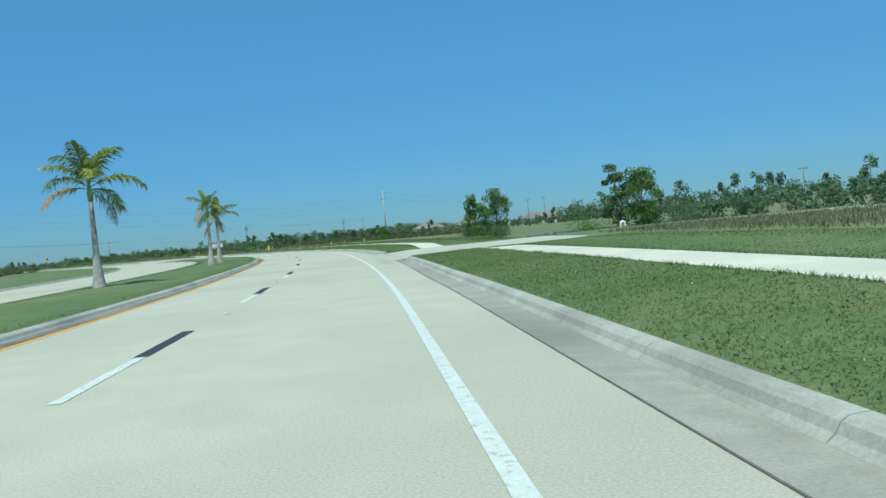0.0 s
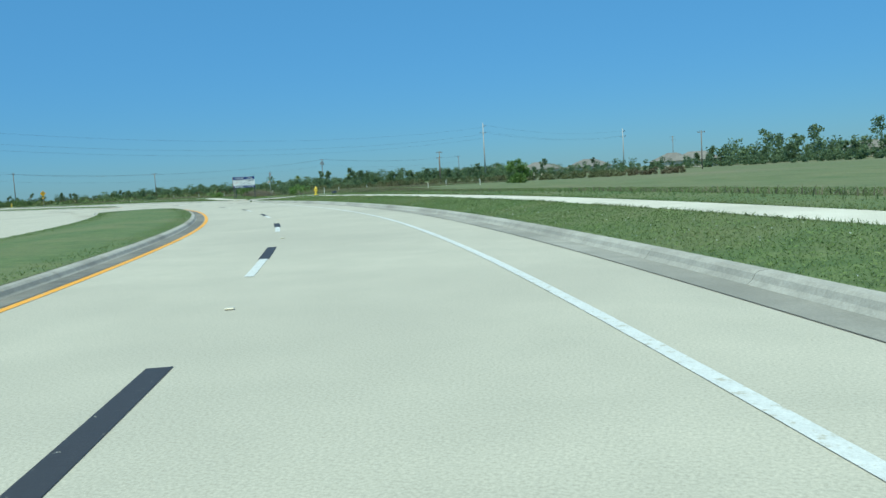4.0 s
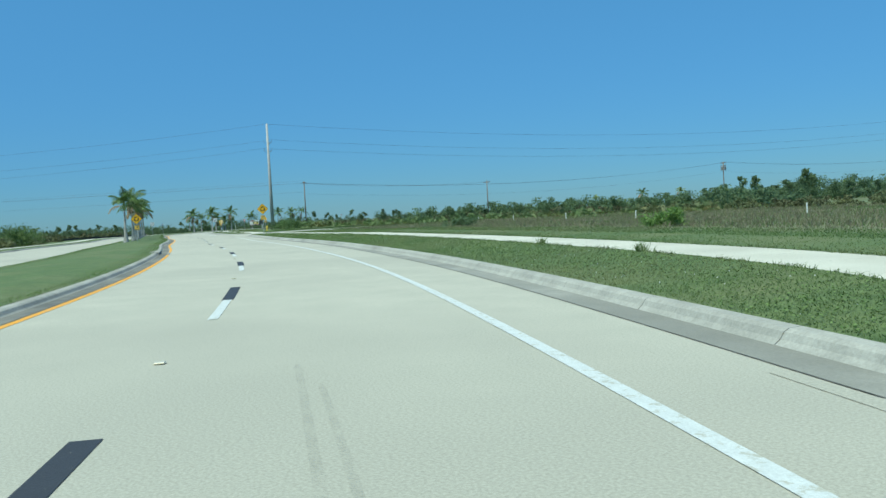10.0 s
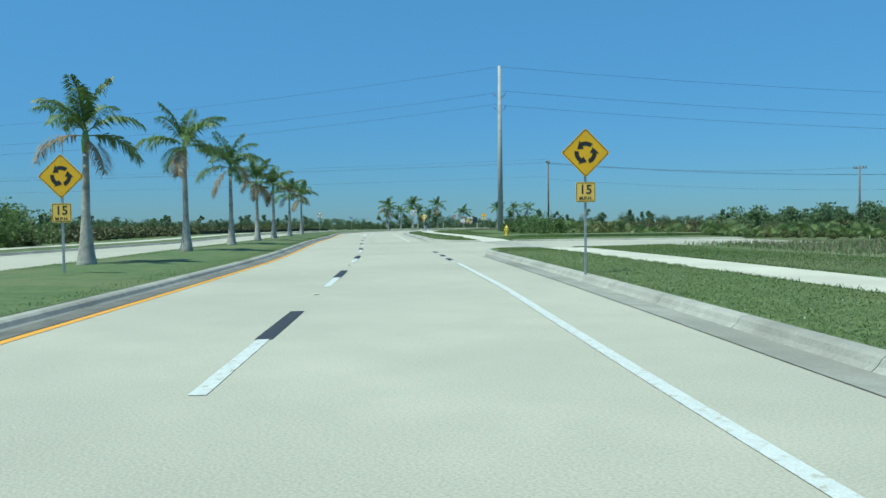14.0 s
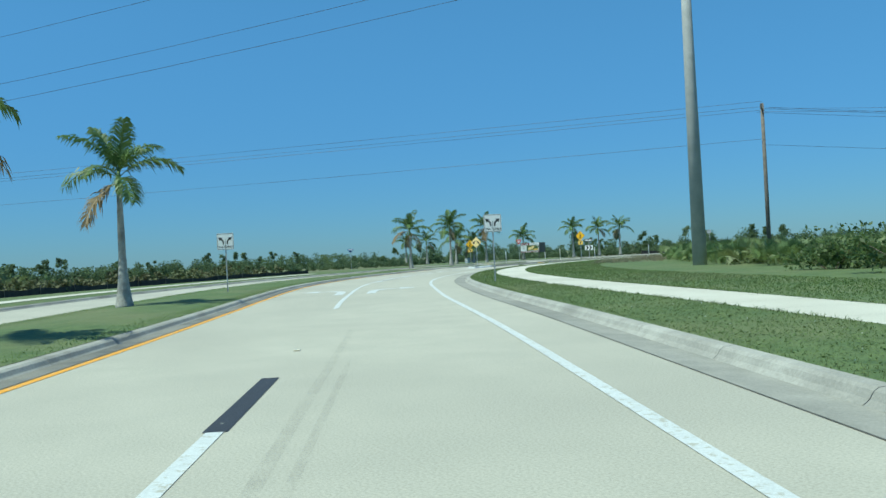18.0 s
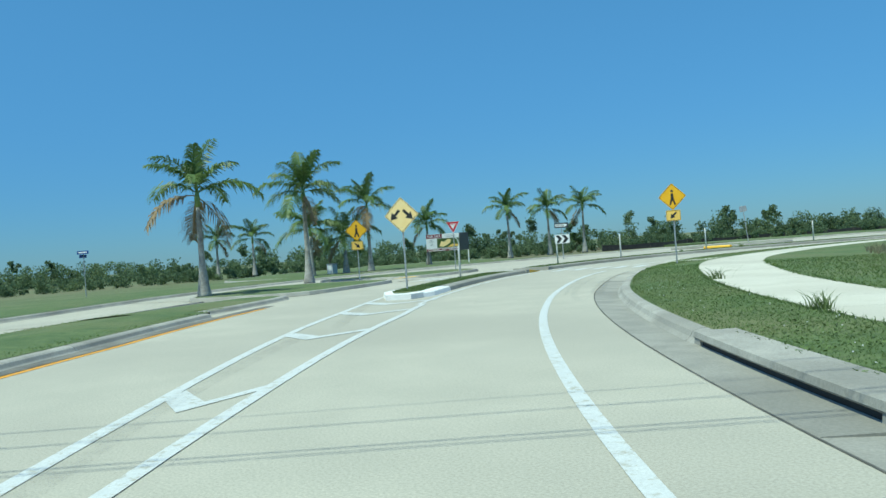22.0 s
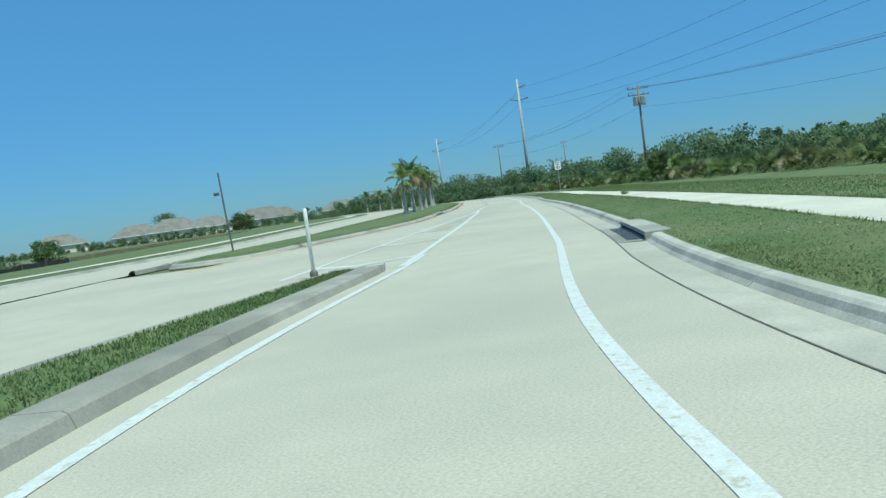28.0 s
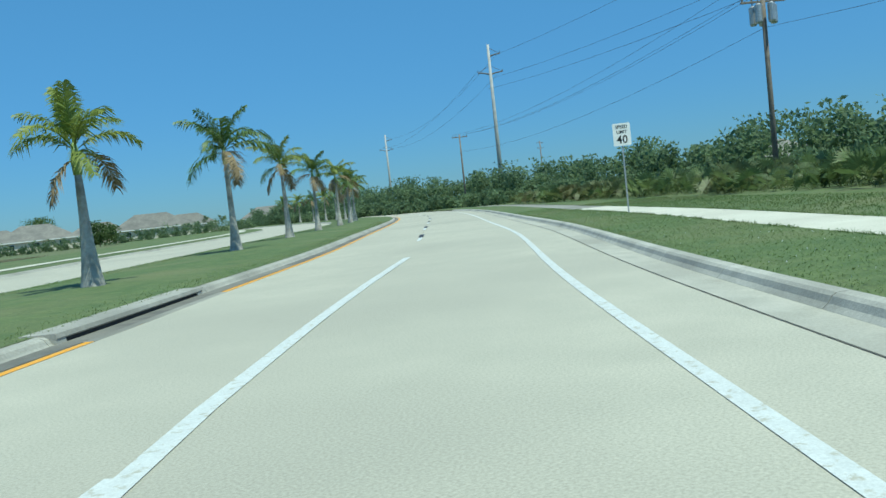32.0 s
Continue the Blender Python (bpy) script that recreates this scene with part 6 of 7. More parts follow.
def cable(a, b, sag, radius=0.02, name="overhead_cable"):
    a, b = Vector(a), Vector(b)
    pts = [a.lerp(b, k / 16) - Vector((0, 0, 4 * sag * (k / 16) * (1 - k / 16))) for k in range(17)]
    me = bpy.data.meshes.new(name)
    bm = tube(pts, [radius] * 17, 5, False)
    bm.to_mesh(me)
    bm.free()
    me.materials.append(M_WIRE)
    return tagged(new(name, me), "dark overhead power cable between poles", "cable", "overhead cables")


PP, PY, PT, PW = Vector((-189.2, 213.7)), Vector((-3.1, 475.9)), Vector((-88.3, 406.8)), Vector((-138.5, 332.5))
PT_H = 26.7

def davit(t, z, w, side):
    part("davit_arm", tube([(0, 0, z - 0.35), (side * w * 0.6, 0, z - 0.05), (side * w, 0, z)], [0.13, 0.11, 0.09], 7), M_DARKST, t, "dark braced arm")
    part("brace", tube([(0, 0, z + 1.1), (side * w, 0, z + 0.05)], [0.035, 0.035], 5), M_DARKST, t)
    part("insulator", tube([(side * w, 0, z), (side * w, 0, z + 0.5)], [0.06, 0.04], 7), M_DARKST, t)


def big_pole(x, y, h, turn, label, r0=0.42):
    t = pole("transmission_pole", x, y, h, r0, 0.2, M_POLE, label, turn=turn)
    davit(t, h - 1.6, 1.9, 1)
    davit(t, h - 4.6, 2.1, 1)
    davit(t, h - 4.6, 2.1, -1)
    return t


def cables(a, ha, b, hb, sag, offs, radius=0.022):
    a, b = Vector(a), Vector(b)
    d = (b - a).normalized()
    nn = Vector((d.y, -d.x))
    for o, dz in offs:
        pa, pb = a + nn * o, b + nn * o
        cable((pa.x, pa.y, ha + dz), (pb.x, pb.y, hb + dz), sag, radius * 0.7)


t = pole("transmission_pole", PP.x, PP.y, 23.0, 0.40, 0.2, M_POLE, "tall round grey concrete transmission pole by the footpath")
for z in (17.2, 19.0):
    part("insulator_arm", tube([(0, 0, z - 0.5), (-0.5, -0.55, z), (-0.55, -0.6, z + 0.4)], [0.05, 0.05, 0.03], 6), M_DARKST, t)
    part("insulator_arm", tube([(0, 0, z - 0.5), (0.5, 0.55, z), (0.55, 0.6, z + 0.4)], [0.05, 0.05, 0.03], 6), M_DARKST, t)
big_pole(PT.x, PT.y, PT_H, -30, "tall grey concrete transmission pole with braced arms")
PL = PP + Vector((-0.81, -0.59)) * 190
big_pole(PL.x, PL.y, 23.0, -30, "tall grey concrete transmission pole far beyond the road")
cables(PP, 23.0, PL, 23.0, 3.5, ((0, -0.2), (0.6, -3.6), (-0.6, -5.4)))
cables(PP, 23.0, PT, PT_H - 2, 4.5, ((0, -0.2), (0.6, -3.6), (-0.6, -5.4)), 0.026)
PN = PT + (PT - PP) * 0.55
big_pole(PN.x, PN.y, 24.0, -30, "grey transmission pole far along the line")
cables(PT, PT_H, PN, 24.0, 3.0, ((1.9, -1.3), (2.1, -4.3), (-2.1, -4.3)), 0.026)
pole("utility_pole", PY.x, PY.y, 16.5, 0.2, 0.14, M_WOODPOLE, "distant weathered timber utility pole", ((15.9, 1.3), (14.3, 1.3)))

pole("utility_pole", PW.x, PW.y, 12.2, 0.17, 0.12, M_WOODPOLE, "timber utility pole carrying a ring of transformers", ((11.8, 1.35), (11.0, 1.35)), 5, turn=-35)
PW2 = PW + (PT - PW) * 0.9
PW2 = Vector((PT.x - 12, PT.y - 4))
pole("utility_pole", PW2.x, PW2.y, 11.5, 0.16, 0.11, M_WOODPOLE, "timber utility pole at the wood edge", ((11.1, 1.2),), turn=-35)
cables(PW, 12.0, PW2, 11.4, 1.4, ((-1.1, 0), (0.6, 0), (1.1, 0), (0, -2.6)), 0.016)
q = at(428.6, 21.9)
PQ = Vector((q.x, q.y))
pole("utility_pole", PQ.x, PQ.y, 10.85, 0.15, 0.11, M_WOODPOLE, "leaning timber utility pole in the scrub", ((10.45, 0.9),), turn=-60)
cables(PQ, 10.3, PW, 11.8, 2.6, ((-0.9, 0), (0.4, 0), (0.9, 0), (0, -2.4)), 0.016)
q = at(405, 62)
pole("utility_pole", q.x, q.y, 8.6, 0.14, 0.1, M_WOODPOLE, "distant timber utility pole in the field", ((8.2, 0.9),))
cables(PQ, 10.3, q.xy, 8.2, 0.8, ((-0.8, 0), (0.8, 0)), 0.012)
PU = PQ + Vector((-0.707, -0.707)) * 118
pole("utility_pole", PU.x, PU.y, 9.9, 0.14, 0.1, M_WOODPOLE, "timber utility pole in the rough beyond the roads", ((9.1, 0.9),))
cables(PQ, 10.4, PU, 9.4, 0.25, ((-0.8, 0), (0.8, 0), (0, 0.5), (0, -2.1)), 0.016)
for s, o, h in ((300, 96, 8.5), (330, 120, 8.0), (215, 105, 7.5), (175, 98, 7.0), (250, 118, 8.5)):
    q = at(s, o)
    pole("utility_pole", q.x, q.y, h, 0.13, 0.1, M_WOODPOLE, "distant timber utility pole behind the field", ((h - 0.4, 0.8),))

# post with a small box, past the roundabout
t = thing("sensor_post", "slim leaning steel post with a small box", "post", stand(530.0, -14.9, 0.0))
part("shaft", tube([(0, 0, -0.1), (-0.12, 0, 2.0), (-0.2, 0, 4.0)], [0.05, 0.045, 0.04], 8), M_DARKST, t)
part("box", boxed(-0.55, -0.3, -0.08, 0.08, 2.9, 3.05, 0.02), M_HYDDARK, t, "small dark box")
t = thing("tilted_sign", "back of a tilted sign on a steel post", "road sign", stand(490.0, -22.3, 0.0, 60))
part("post", tube([(0, 0, -0.1), (-0.15, 0, 1.6), (-0.3, 0, 3.2)], [0.035, 0.035, 0.035], 6), M_STEEL, t)
part("panel", plate(rounded(0.62, 0.5, 0.05, -0.28, 3.05, 8), -0.01, 0.01), M_STEEL, t, "grey sign back")

# second sale board beyond the roundabout
t = thing("sale_board", "double-sided development board with pictures beyond the roundabout", "sign board", facing(475.9, -29.4, 0.15, 445, -1.5) @ Matrix.Scale(0.86, 4))
part("panel", boxed(-2.0, 1.3, 0, 0.06, 1.3, 3.0, 0.01), M_SWHITE, t, "white picture board")
part("side_panel", raw("side_panel", [(1.34, 0.02, 1.28), (2.3, 1.6, 1.28), (2.3, 1.6, 3.02), (1.34, 0.02, 3.02), (1.28, 0.06, 1.28), (2.24, 1.64, 1.28), (2.24, 1.64, 3.02), (1.28, 0.06, 3.02)], [(0, 1, 2, 3), (7, 6, 5, 4), (0, 4, 5, 1), (3, 2, 6, 7), (0, 3, 7, 4), (1, 5, 6, 2)], M_DARKST), M_DARKST, t, "dark second face set at an angle")
part("band", boxed(-1.99, -0.4, -0.006, -0.002, 2.6, 2.99), M_MAROON, t, "dark red band")
lettering("FOR SALE", 0.3, -1.2, -0.009, 2.79, M_SWHITE, t)
for x, w, z in ((0.2, 0.7, 2.86), (0.75, 0.5, 2.8), (0.45, 0.9, 2.72)):
    part("text_bar", boxed(x - w / 2, x + w / 2, -0.006, -0.002, z - 0.02, z + 0.02), M_STEEL, t)
for x, w, z in ((-1.5, 0.3, 2.4), (-1.45, 0.45, 2.26), (-1.4, 0.2, 2.06), (-1.45, 0.35, 1.95)):
    part("text_bar", boxed(x - w / 2, x + w / 2, -0.006, -0.002, z - 0.03, z + 0.03), M_STEEL, t)
part("picture", boxed(-0.92, 1.28, -0.006, -0.002, 1.62, 2.56), M_LEAF, t, "green picture of fields")
flat(t, "picture_patch", [(-0.7, 1.8), (-0.3, 1.7), (0.35, 2.05), (0.5, 2.4), (0.1, 2.46), (-0.2, 2.2), (-0.5, 2.3)], M_SPALE, -0.0075)
flat(t, "picture_patch", [(0.1, 1.66), (1.2, 1.7), (1.22, 1.9), (0.55, 1.95)], M_SGOLD, -0.0075)
flat(t, "picture_stripe", [(0.9, 2.56), (1.0, 2.56), (1.2, 2.2), (1.24, 1.7), (1.17, 1.7), (1.12, 2.2)], M_SWHITE, -0.009)
part("band", boxed(-1.99, 1.29, -0.006, -0.002, 1.31, 1.56), M_MAROON, t, "dark red band")
for x, w, z in ((-1.3, 1.1, 1.49), (0.3, 1.6, 1.49), (-1.0, 1.7, 1.37), (0.7, 0.9, 1.37)):
    part("text_bar", boxed(x - w / 2, x + w / 2, -0.009, -0.007, z - 0.025, z + 0.025), M_SWHITE, t)
for x, y, pm in ((-1.9, 0.07, M_DARKST), (1.24, 0.08, M_DARKST), (2.2, 1.66, M_SWHITE)):
    part("post", boxed(x - 0.06, x + 0.06, y, y + 0.12, -0.3, 3.0, 0.01), pm, t)

# street name blade beyond the palms
t = thing("street_sign", "blue street name blades on a thin post", "road sign", stand(462.0, -36.0, 0.1, 15))
sign_post(t, 2.9)
part("blade", boxed(-0.45, 0.45, -0.006, 0.006, 2.7, 2.92, 0.004), M_SGREEN, t, "blue blade")
part("name_bar", boxed(-0.34, 0.34, -0.011, -0.008, 2.77, 2.85), M_SWHITE, t)
part("blade", boxed(-0.006, 0.006, -0.35, 0.35, 2.45, 2.66, 0.004), M_SGREEN, t, "blue blade")

# utility cabinet, small and pale
t = thing("utility_cabinet", "small pale utility cabinet in the grass", "utility box", stand(470.0, -30.0, 0.0))
part("body", boxed(-0.35, 0.35, -0.25, 0.25, 0, 0.85, 0.03), M_SWHITE, t)
part("lid", boxed(-0.38, 0.38, -0.28, 0.28, 0.85, 0.92, 0.02), M_STEEL, t)

# silt fence along the far verge
fence = thing("silt_fence", "sagging black silt fence on wooden stakes", "fence", Matrix.Identity(4))
for a, b in ((372, 452), (486, 560)):
    s = a
    while s < b:
        e = s + 3.0
        fo = 15.5 if s < 460 else 25.5
        o0, o1 = median_far(s) - fo - 1.2 * math.sin(s * 0.05), median_far(e) - fo - 1.2 * math.sin(e * 0.05)
        p, q2 = at(s, o0), at(e, o1)
        h0, h1 = 0.55 + 0.25 * noise.noise((s * 0.3, 1, 0)), 0.55 + 0.25 * noise.noise((e * 0.3, 1, 0))
        m_ = p.lerp(q2, 0.5)
        vs = [(p.x, p.y, -0.1), (m_.x, m_.y, -0.1), (q2.x, q2.y, -0.1), (q2.x, q2.y, h1), (m_.x, m_.y, (h0 + h1) / 2 - 0.12), (p.x, p.y, h0)]
        part("fabric", raw("fabric", vs, [(0, 1, 4, 5), (1, 2, 3, 4)], M_FENCE), M_FENCE, fence)
        part("stake", tube([(p.x, p.y, -0.2), (p.x + 0.05, p.y, h0 + 0.15)], [0.025, 0.02], 5), M_WOODPOLE, fence)
        s = e


# ---- houses far off ----
def house(m, w, d, label, h=2.7):
    t = thing("house", label, "house", m)
    part("wall", boxed(-w / 2, w / 2, -d / 2, d / 2, 0, h), M_HOUSE, t, "pale stucco walls")
    e, rz = 0.6, h + 0.26 * d
    a, b = w / 2 + e, d / 2 + e
    vs = [(-a, -b, h), (a, -b, h), (a, b, h), (-a, b, h), (-a + b * 0.9, 0, rz + 0.5), (a - b * 0.9, 0, rz + 0.5)]
    part("roof", raw("roof", vs, [(0, 1, 5, 4), (1, 2, 5), (2, 3, 4, 5), (3, 0, 4), (3, 2, 1, 0)], M_ROOF), M_ROOF, t, "hipped tile roof")
    part("fascia", boxed(-a, a, -b, -b + 0.04, h - 0.2, h - 0.004), M_SWHITE, t)
    for x in (-w * 0.3, 0, w * 0.3):
        f = part("window", boxed(x - 0.6, x + 0.6, -d / 2 - 0.04, -d / 2 - 0.004, 1.0, 2.2, 0.01), M_SWHITE, t)
        part("pane", boxed(x - 0.52, x + 0.52, -d / 2 - 0.05, -d / 2 - 0.042, 1.08, 2.12), M_GLASS, f)
    return t


for s, o, w, d, tn in ((300, 225, 15, 10, 100), (326, 240, 14, 11, 95), (352, 230, 16, 10, 80), (262, 236, 14, 10, 110), (376, 222, 14, 10, 90)):
    house(stand(s, o, -0.1, tn), w, d, "single-storey house with a brown hipped roof behind the field")
for x, y, w, d, tn in ((-133, 525, 18, 13, -14), (-111, 507, 18, 12, -20), (-108, 559, 17, 12, -18), (-84, 550, 17, 12, -24), (-138, 547, 17, 12, -12), (-62, 540, 16, 11, -25), (-160, 560, 17, 12, -10)):
    house(pose(x, y, -0.1, 0, 0, tn), w, d, "single-storey house with a grey-brown hipped roof")

for k, (x, y, h, w) in enumerate(((-121.4, 563.6, 9.5, 5.6), (-137.1, 463.4, 4.3, 3.2))):
    tree((x, y, -0.1), h, w, 470 + k, M_LEAF, "broad dark green tree among the houses", leaf=0.2, clumps=30, per=120, low=0.25)

# ---- pond beyond the trees ----
k = 28
structure("water", raw("water", [(41 + 11.5 * math.cos(2 * math.pi * j / k), 66 + 13 * math.sin(2 * math.pi * j / k), -0.47) for j in range(k)], [tuple(range(k))], M_WATER), "calm pond behind the trees", "water")

# ---- tall grass in the fields ----
def blades(name, spots, height, width, material, seed, lean=0.5):
    """One blade quad pair a spot: spots (n,3)."""
    r = np.random.default_rng(seed)
    n_ = len(spots)
    a = r.random(n_) * 2 * math.pi
    hh = height * (0.5 + 0.9 * r.random(n_))
    w = width * (0.7 + 0.6 * r.random(n_))
    side = np.stack([np.cos(a), np.sin(a), 0 * a], 1) * w[:, None]
    tip = np.stack([r.normal(size=n_) * lean * hh, r.normal(size=n_) * lean * hh, hh], 1)
    mid = tip * np.array([0.35, 0.35, 0.6])
    co = np.stack([spots - side, spots + side, spots + mid + side * 0.6, spots + mid - side * 0.6], 1)
    co2 = np.stack([spots + mid - side * 0.6, spots + mid + side * 0.6, spots + tip + side * 0.05, spots + tip - side * 0.05], 1)
    return quads(name, np.concatenate([co, co2]), material)


def grass(name, spots, height, width, material, seed, label, lean=0.5):
    return structure(name, blades(name, spots, height, width, material, seed, lean), label, "grass", "stuff")


def scatter(n_, s0, s1, fa, fb, z, seed, patchy=0.0, scale=0.2):
    r = np.random.default_rng(seed)
    ss = np.linspace(s0, s1, int((s1 - s0) / 1.0) + 2)
    base = np.array([at(s, 0)[:2] for s in ss])
    nrm = np.array([(way(min(s, S_END)).y, -way(min(s, S_END)).x) for s in ss])
    lo, hi = np.array([fa(s) for s in ss]), np.array([fb(s) for s in ss])
    zz = np.array([(z(s) if isinstance(z(s), tuple) else (z(s), z(s))) for s in ss])
    s = s0 + (s1 - s0) * r.random(n_)
    u = r.random(n_)
    ip = lambda v: np.interp(s, ss, v)
    off = ip(lo) + (ip(hi) - ip(lo)) * u
    x = ip(base[:, 0]) + ip(nrm[:, 0]) * off
    y = ip(base[:, 1]) + ip(nrm[:, 1]) * off
    p = np.stack([x, y, ip(zz[:, 0]) * (1 - u) + ip(zz[:, 1]) * u], 1)
    if patchy:
        keep = [noise.noise((q[0] * scale, q[1] * scale, seed)) > -0.45 + patchy * 0.5 for q in p]
        p = p[np.array(keep)]
    return p


for k, (a, b, cnt) in enumerate([(58, 102, 50000), (116, 212, 100000), (237, 335, 100000), (364, 456, 80000), (500, 600, 60000)]):
    grass("verge_grass_%d" % (k + 1), scatter(cnt, a, b, lambda s: 2.32 + kb(s), lambda s: walk_near(s) - 0.02, lambda s: (0.125, wz(s) + 0.03), 100 + k), 0.028, 0.006, M_BLADE, 110 + k, "short green verge grass", 1.1)
    grass("field_grass_%d" % (k + 1), scatter(int(cnt * 0.8), a, b, lambda s: walk_far(s) - 0.08, lambda s: walk_far(s) + 5, lambda s: (wz(s) + 0.02, fz(s)), 120 + k), 0.045, 0.012, M_BLADE, 130 + k, "short green grass beyond the footpath", 1.0)
for k, (a, b, cnt) in enumerate([(62, 198, 70000), (240, 447, 100000), (524, 620, 46000)]):
    grass("median_grass_%d" % (k + 1), scatter(cnt, a, b, lambda s: median_far(s) + 0.2, lambda s: yellow(s) - 0.72, lambda s: 0.155, 140 + k), 0.03, 0.009, M_BLADE, 150 + k, "short mown median grass", 1.2)
for k, rows in enumerate([[(211, 2.62), (215, 2.8), (216.8, 3.25), (217.7, 4.3)], [(228.9, 4.6), (229.6, 3.9), (231.5, 3.15), (235, 2.72), (238, 2.62)], [(335, 2.6), (338.5, 2.75), (340.0, 3.3), (340.8, 4.8)], [(357.5, 4.8), (358.4, 3.6), (360.3, 2.7), (364.5, 2.4)]]):
    a, b, fl = rows[0][0], rows[-1][0], curve1(rows)
    grass("corner_grass_%d" % (k + 1), scatter(int((b - a) * 1100), a, b, fl, lambda s: max(walk_near(s), fl(s)) - 0.02, lambda s: wz(s) + 0.03, 210 + k), 0.035, 0.007, M_BLADE, 215 + k, "short green grass at the street corner", 1.1)
    grass("corner_field_grass_%d" % (k + 1), scatter(int((b - a) * 900), a, b, lambda s: walk_far(s) - 0.05, lambda s: walk_far(s) + 5, lambda s: (wz(s) + 0.03, fz(s) + 0.03), 220 + k), 0.045, 0.012, M_BLADE, 225 + k, "short green grass beyond the footpath corner", 1.0)
grass("island_grass", scatter(9000, 450, 461, lambda s: isl_l(s) + 0.3, lambda s: isl_r(s) - 0.5, lambda s: 0.145, 161), 0.05, 0.010, M_BLADE, 160, "patchy grass on the traffic island")
grass("island_grass_2", scatter(22000, 465, 507.6, lambda s: isl_l(s) + 0.3, lambda s: isl_r(s) - 0.5, lambda s: 0.145, 162), 0.05, 0.010, M_BLADE, 163, "patchy grass on the traffic island")
grass("bend_grass", scatter(42000, 456, 504, lambda s: 2.35 + kb(s), lambda s: 4.0, lambda s: 0.145, 164), 0.035, 0.009, M_BLADE, 165, "short grass inside the bend", 1.1)
for k, (a, b, cnt, lo, hi) in enumerate([(70, 103, 16000, 13, 45), (118, 216, 12000, 9, 18), (234, 340, 60000, 13, 50)]):
    grass("rough_grass_%d" % (k + 1), scatter(cnt, a, b, lambda s: lo, lambda s: hi, (lambda s: (fz(s), low(s))) if hi == 18 else low, 170 + k, 0.35, 0.08), 0.2, 0.018, M_DRY, 175 + k, "tall straw-coloured rough grass", 0.35)
    grass("rough_green_%d" % (k + 1), scatter(cnt, a, b, lambda s: lo - 1, lambda s: hi, (lambda s: (fz(s), low(s))) if hi == 18 else low, 180 + k, 0.2, 0.1), 0.15, 0.018, M_BLADE, 185 + k, "rough green field grass", 0.4)
grass("rough_grass_left", scatter(50000, 240, 455, lambda s: opp(s) - 38, lambda s: opp(s) - 17, lambda s: 0.0, 190, 0.2, 0.08), 0.35, 0.025, M_DRY, 191, "rough straw-coloured grass beyond the roads", 0.35)
grass("rough_grass_exit", scatter(50000, 488, 640, lambda s: opp(s) - 44, lambda s: opp(s) - 30, lambda s: -0.1, 192, 0.1, 0.08), 0.3, 0.025, M_DRY, 193, "rough grass beyond the exit road", 0.35)
grass("dry_patch", scatter(5000, 434, 464, lambda s: 9.5, lambda s: 15.0, lambda s: 0.14, 196, 0.3, 0.3), 0.3, 0.012, M_DRY, 197, "brown dry weeds before the palmettos", 0.5)
grass("reeds", scatter(2500, 240, 246, lambda s: 10.5, lambda s: 13, fz, 194), 0.6, 0.012, M_REED, 195, "straw-coloured reeds behind the sale board", 0.3)

# ---- palmettos ----
def fan_quads(spots, size, seed, fans):
    """Clumps of stiff fan leaves: spots (n,3), each with several fans on stalks."""
    r = np.random.default_rng(seed)
    out = []
    for p in spots:
        sc = size * (0.6 + 0.7 * r.random())
        for k in range(fans):
            az, el = 2 * math.pi * r.random(), 0.45 + 0.9 * r.random()
            d = np.array([math.cos(az) * math.cos(el), math.sin(az) * math.cos(el), math.sin(el)])
            hub = p + d * sc * (0.55 + 0.45 * r.random())
            sd = np.cross(d, [0, 0, 1.0])
            sd /= np.linalg.norm(sd) + 1e-6
            up = np.cross(sd, d)
            up = up * 0.6 + sd * 0.6 * r.normal()
            up /= np.linalg.norm(up)
            sd = np.cross(d, up)
            out.append([p + sd * 0.01, p - sd * 0.01, hub - sd * 0.01, hub + sd * 0.01])
            for j in range(11):
                a = -1.45 + 2.9 * j / 10
                v = d * math.cos(a) + sd * math.sin(a)
                w = (sd * math.cos(a) - d * math.sin(a)) * sc * 0.035
                ln = sc * 0.5 * (0.85 + 0.3 * r.random())
                tip = hub + v * ln - np.array([0, 0, 0.12 * ln])
                out.append([hub, hub + v * ln * 0.5 + w, tip, hub + v * ln * 0.5 - w])
    return np.array(out)


def palmettos(name, spots, size, seed, label, fans=9):
    return structure(name, quads(name, fan_quads(spots, size, seed, fans), M_FAN), label, "palmetto", "stuff")


def strip(rows, n_, depth, z, seed):
    r = np.random.default_rng(seed)
    f = curve1(rows)
    ss = rows[0][0] + (rows[-1][0] - rows[0][0]) * r.random(n_)
    return [np.array(ahead(s, f(s) + depth * r.random(), z)) for s in ss]


palmettos("palmetto_belt", strip([(512, 24), (530, 17.5), (546, 15.5), (573, 13.5), (600, 12), (640, 6)], 640, 7, 0.1, 301), 1.15, 302, "dense belt of green saw palmettos behind the footpath")
palmettos("palmetto_bend", strip([(372, 14.5), (400, 15.5), (425, 16), (450, 15.5)], 480, 6, 0.1, 303), 0.95, 304, "dense saw palmettos and shrubs inside the bend")
palmettos("palmetto_field", strip([(300, 44), (330, 36), (352, 26), (372, 18)], 160, 7, 0.1, 305), 0.85, 306, "saw palmettos along the field edge")
palmettos("palmetto_left", strip([(240, -48), (330, -46), (440, -52)], 200, 9, 0.0, 307), 1.2, 308, "saw palmettos in the rough beyond the roads", 6)
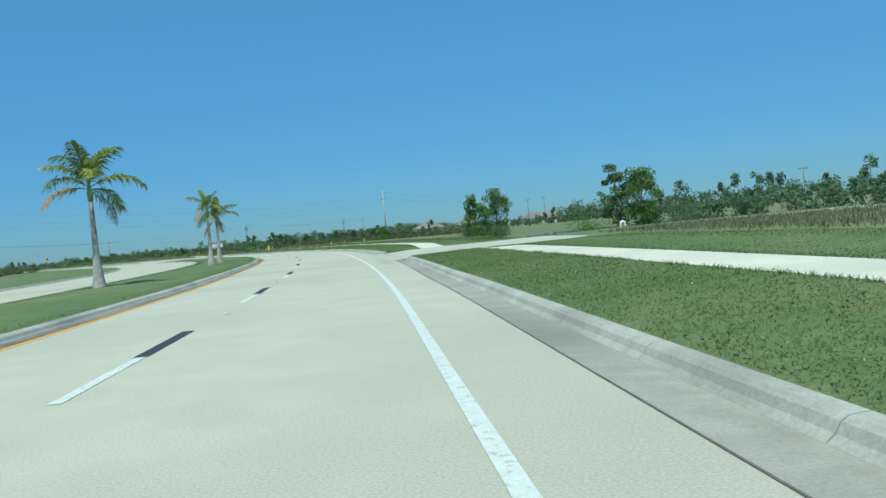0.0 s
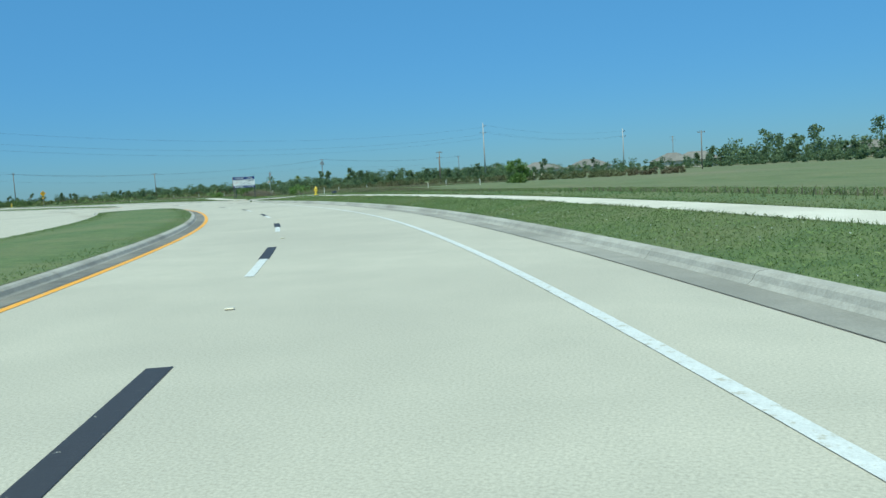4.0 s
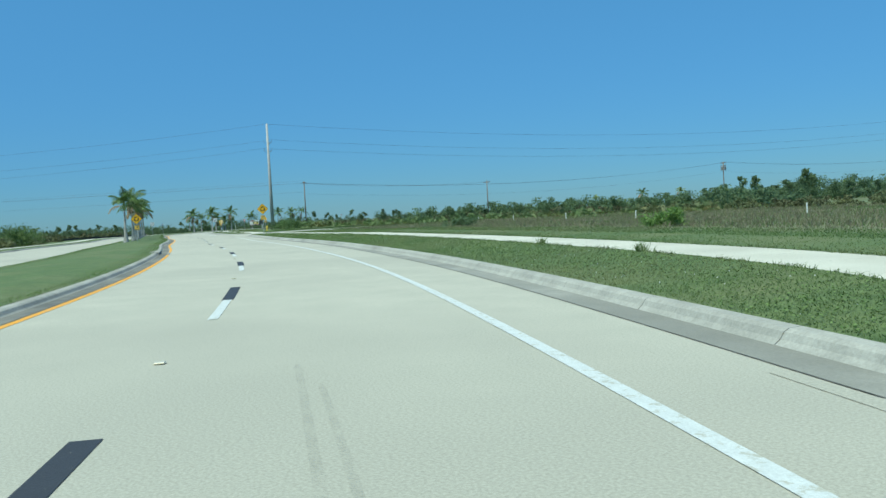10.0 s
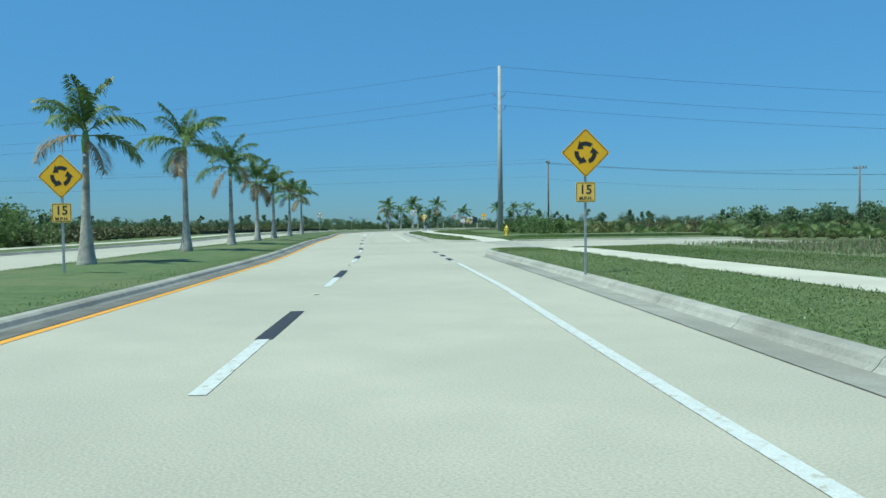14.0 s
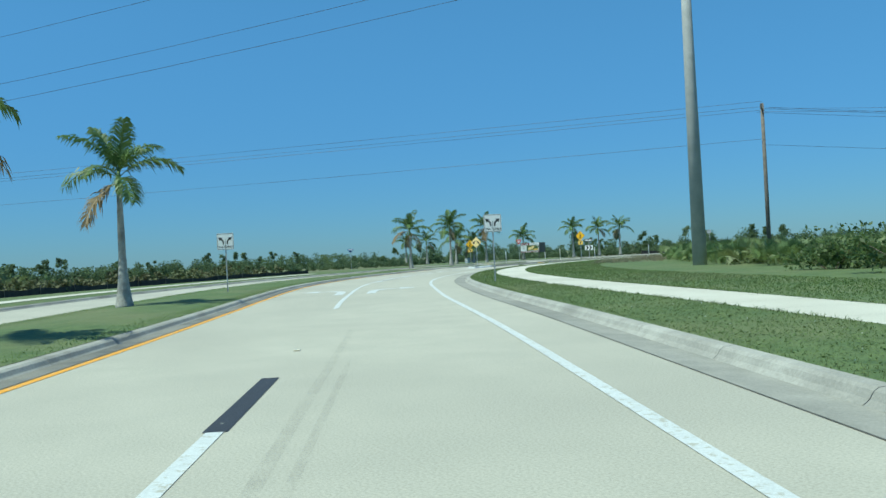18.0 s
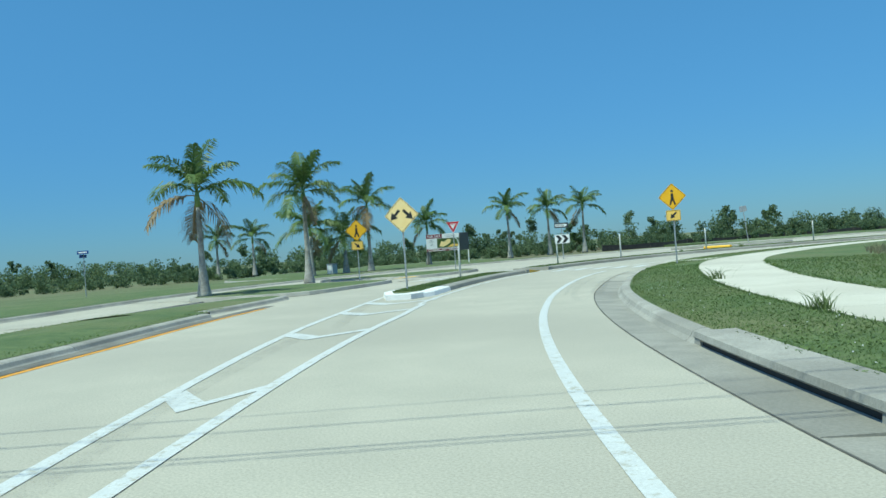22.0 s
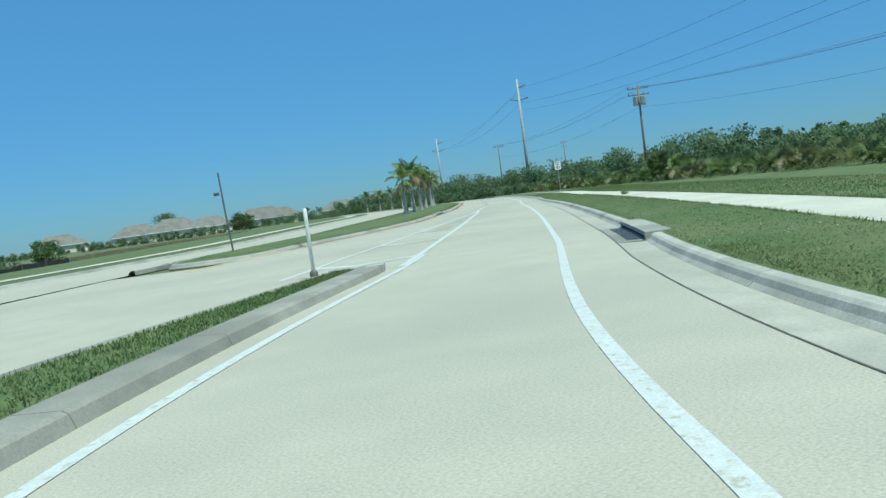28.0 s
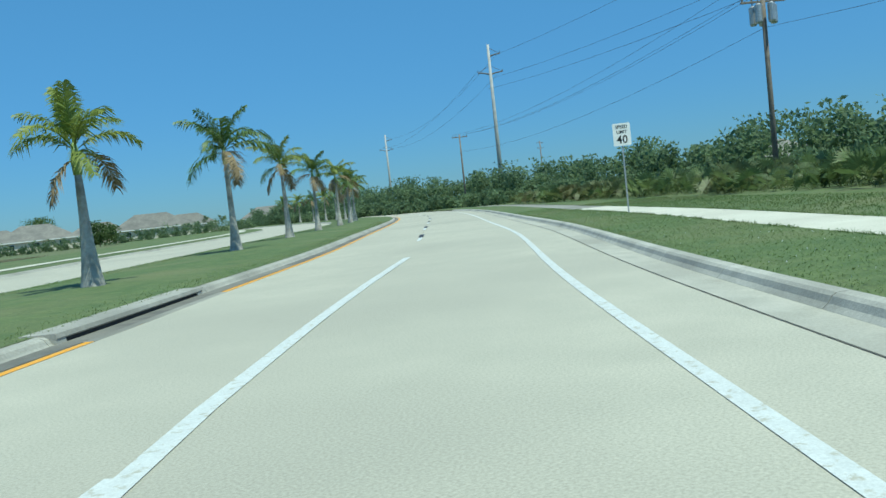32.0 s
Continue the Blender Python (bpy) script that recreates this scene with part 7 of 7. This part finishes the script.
for k, (s, o, h, w) in enumerate([(376, 12.8, 1.9, 1.6), (381, 13.5, 2.2, 1.7), (386, 13.2, 1.7, 1.5), (392, 14, 1.8, 1.6), (372, 13.5, 1.6, 1.3), (398, 14.5, 1.6, 1.5)]):
    shrub(at(s, o, 0.1), h, w, 330 + k, M_LEAF, "dense dark green roadside shrub", 90, 0.09)
for k, (s, o, h) in enumerate(((572.0, 13.6, 2.2), (574.5, 14.6, 2.6), (570.5, 15.4, 2.3))):
    t = thing("fan_palm", "bushy fan palm rising above the saw palmettos", "palm tree", Matrix.Translation(ahead(s, o, 0.05)))
    part("trunk", tube([(0, 0, -0.1), (0.05, 0, 0.5), (0.05, 0, 1.1)], [0.16, 0.14, 0.12], 8), M_TRUNK, t)
    part("crown", quads("crown", fan_quads([np.array((0.05 + 0.2 * j, 0.15 * j, 0.45 + 0.3 * j)) for j in range(4)], h * 0.5, 380 + k, 34), M_FAN), M_FAN, t, "spiky green fan leaves")

# weeds at kerbs and slab edges
def weed(s, off, z, size, seed):
    t = thing("weed", "small tuft of green weed at the pavement edge", "weed", Matrix.Translation(at(s, off, z)), "kerb weeds")
    r = np.random.default_rng(seed)
    sp = np.column_stack([r.normal(size=(60, 2)) * size * 0.35, np.zeros(60)])
    part("foliage", blades("foliage", sp, size, 0.012, M_BLADE, seed, 0.6), M_BLADE, t)
    return t


for k, (s, o, z, sz) in enumerate([(537.8, 5.0, 0.2, 0.3), (215.6, 2.2, 0.02, 0.15), (365.2, 4.3, 0.14, 0.13), (366.5, 4.5, 0.14, 0.12), (437.0, 3.7, 0.17, 0.22), (446.0, 4.0, 0.17, 0.25), (470, -5.5, 0.14, 0.12), (473, -5.7, 0.14, 0.1), (477, -5.8, 0.14, 0.13), (481, -5.3, 0.14, 0.22), (256, 4.9, 0.33, 0.2), (250, 4.95, 0.33, 0.22)]):
    weed(s, o, z, sz, 360 + k)

for k, (x, y, h, w) in enumerate(((-229, 325, 3.4, 1.3), (-234, 329, 2.6, 1.2), (-241, 342, 3.0, 2.2), (-247, 348, 2.4, 2.0), (-205, 352, 2.6, 1.6), (-262, 318, 2.8, 1.2), (-279, 306, 2.5, 1.1))):
    tree((x, y, -0.1), h, w, 400 + k, M_LEAF, "small roadside tree in the scrub behind the fence", clumps=22, per=120)

# broad clover leaves in patches
def clover(name, spots, size, seed, label):
    r = np.random.default_rng(seed)
    n_ = len(spots)
    nrm = np.stack([0.45 * r.normal(size=n_), 0.45 * r.normal(size=n_), np.ones(n_)], 1)
    nrm /= np.linalg.norm(nrm, axis=1, keepdims=True)
    a_ = np.cross(nrm, r.normal(size=(n_, 3)))
    a_ /= np.linalg.norm(a_, axis=1, keepdims=True)
    b_ = np.cross(nrm, a_)
    sz = (size * (0.5 + r.random(n_)))[:, None]
    c_ = spots + np.array([0, 0, 0.012]) + np.stack([0 * sz[:, 0], 0 * sz[:, 0], 0.03 * r.random(n_)], 1)
    return structure(name, quads(name, np.stack([c_ - a_ * sz, c_ - b_ * sz * 0.7, c_ + a_ * sz, c_ + b_ * sz * 0.7], 1), M_CLOVER), label, "clover", "stuff")


for k, (a, b, cnt) in enumerate([(58, 101, 16000), (116, 211, 34000), (237, 335, 32000), (364, 456, 27000), (456, 504, 6000), (504, 600, 12000)]):
    clover("clover_%d" % (k + 1), scatter(cnt, a, b, lambda s: 2.36 + kb(s), lambda s: walk_near(s) - 0.03, lambda s: (0.13, wz(s) + 0.03), 440 + k, 0.3, 0.9), 0.017, 450 + k, "low clover and broad-leaved weeds in the verge")

# clover flowers and ragged grass at the slab edges
for k, (a, b, cnt) in enumerate([(60, 102, 500), (116, 212, 1100), (237, 335, 1100), (364, 456, 900), (500, 590, 1000)]):
    sp = scatter(cnt, a, b, lambda s: 2.5 + kb(s), lambda s: walk_near(s) - 0.1, lambda s: (0.14, wz(s) + 0.03), 420 + k, 0.5, 0.5)
    grass("clover_flowers_%d" % (k + 1), sp[::2] + np.array([0, 0, 0.03]), 0.016, 0.008, M_KWHITE, 425 + k, "tiny white clover flowers in the verge", 0.1)
    for nm, fn in (("near", walk_near), ("far", walk_far)):
        g = -0.1 if nm == "near" else 0.0
        sp = scatter(cnt * 5, a, b, lambda s: fn(s) + g, lambda s: fn(s) + g + 0.1, lambda s: wz(s) + 0.02, 430 + k, 0.55, 0.9)
        grass("edge_grass_%s_%d" % (nm, k + 1), sp, 0.07, 0.008, M_BLADE, 435 + k, "ragged grass along the slab edge", 0.7)
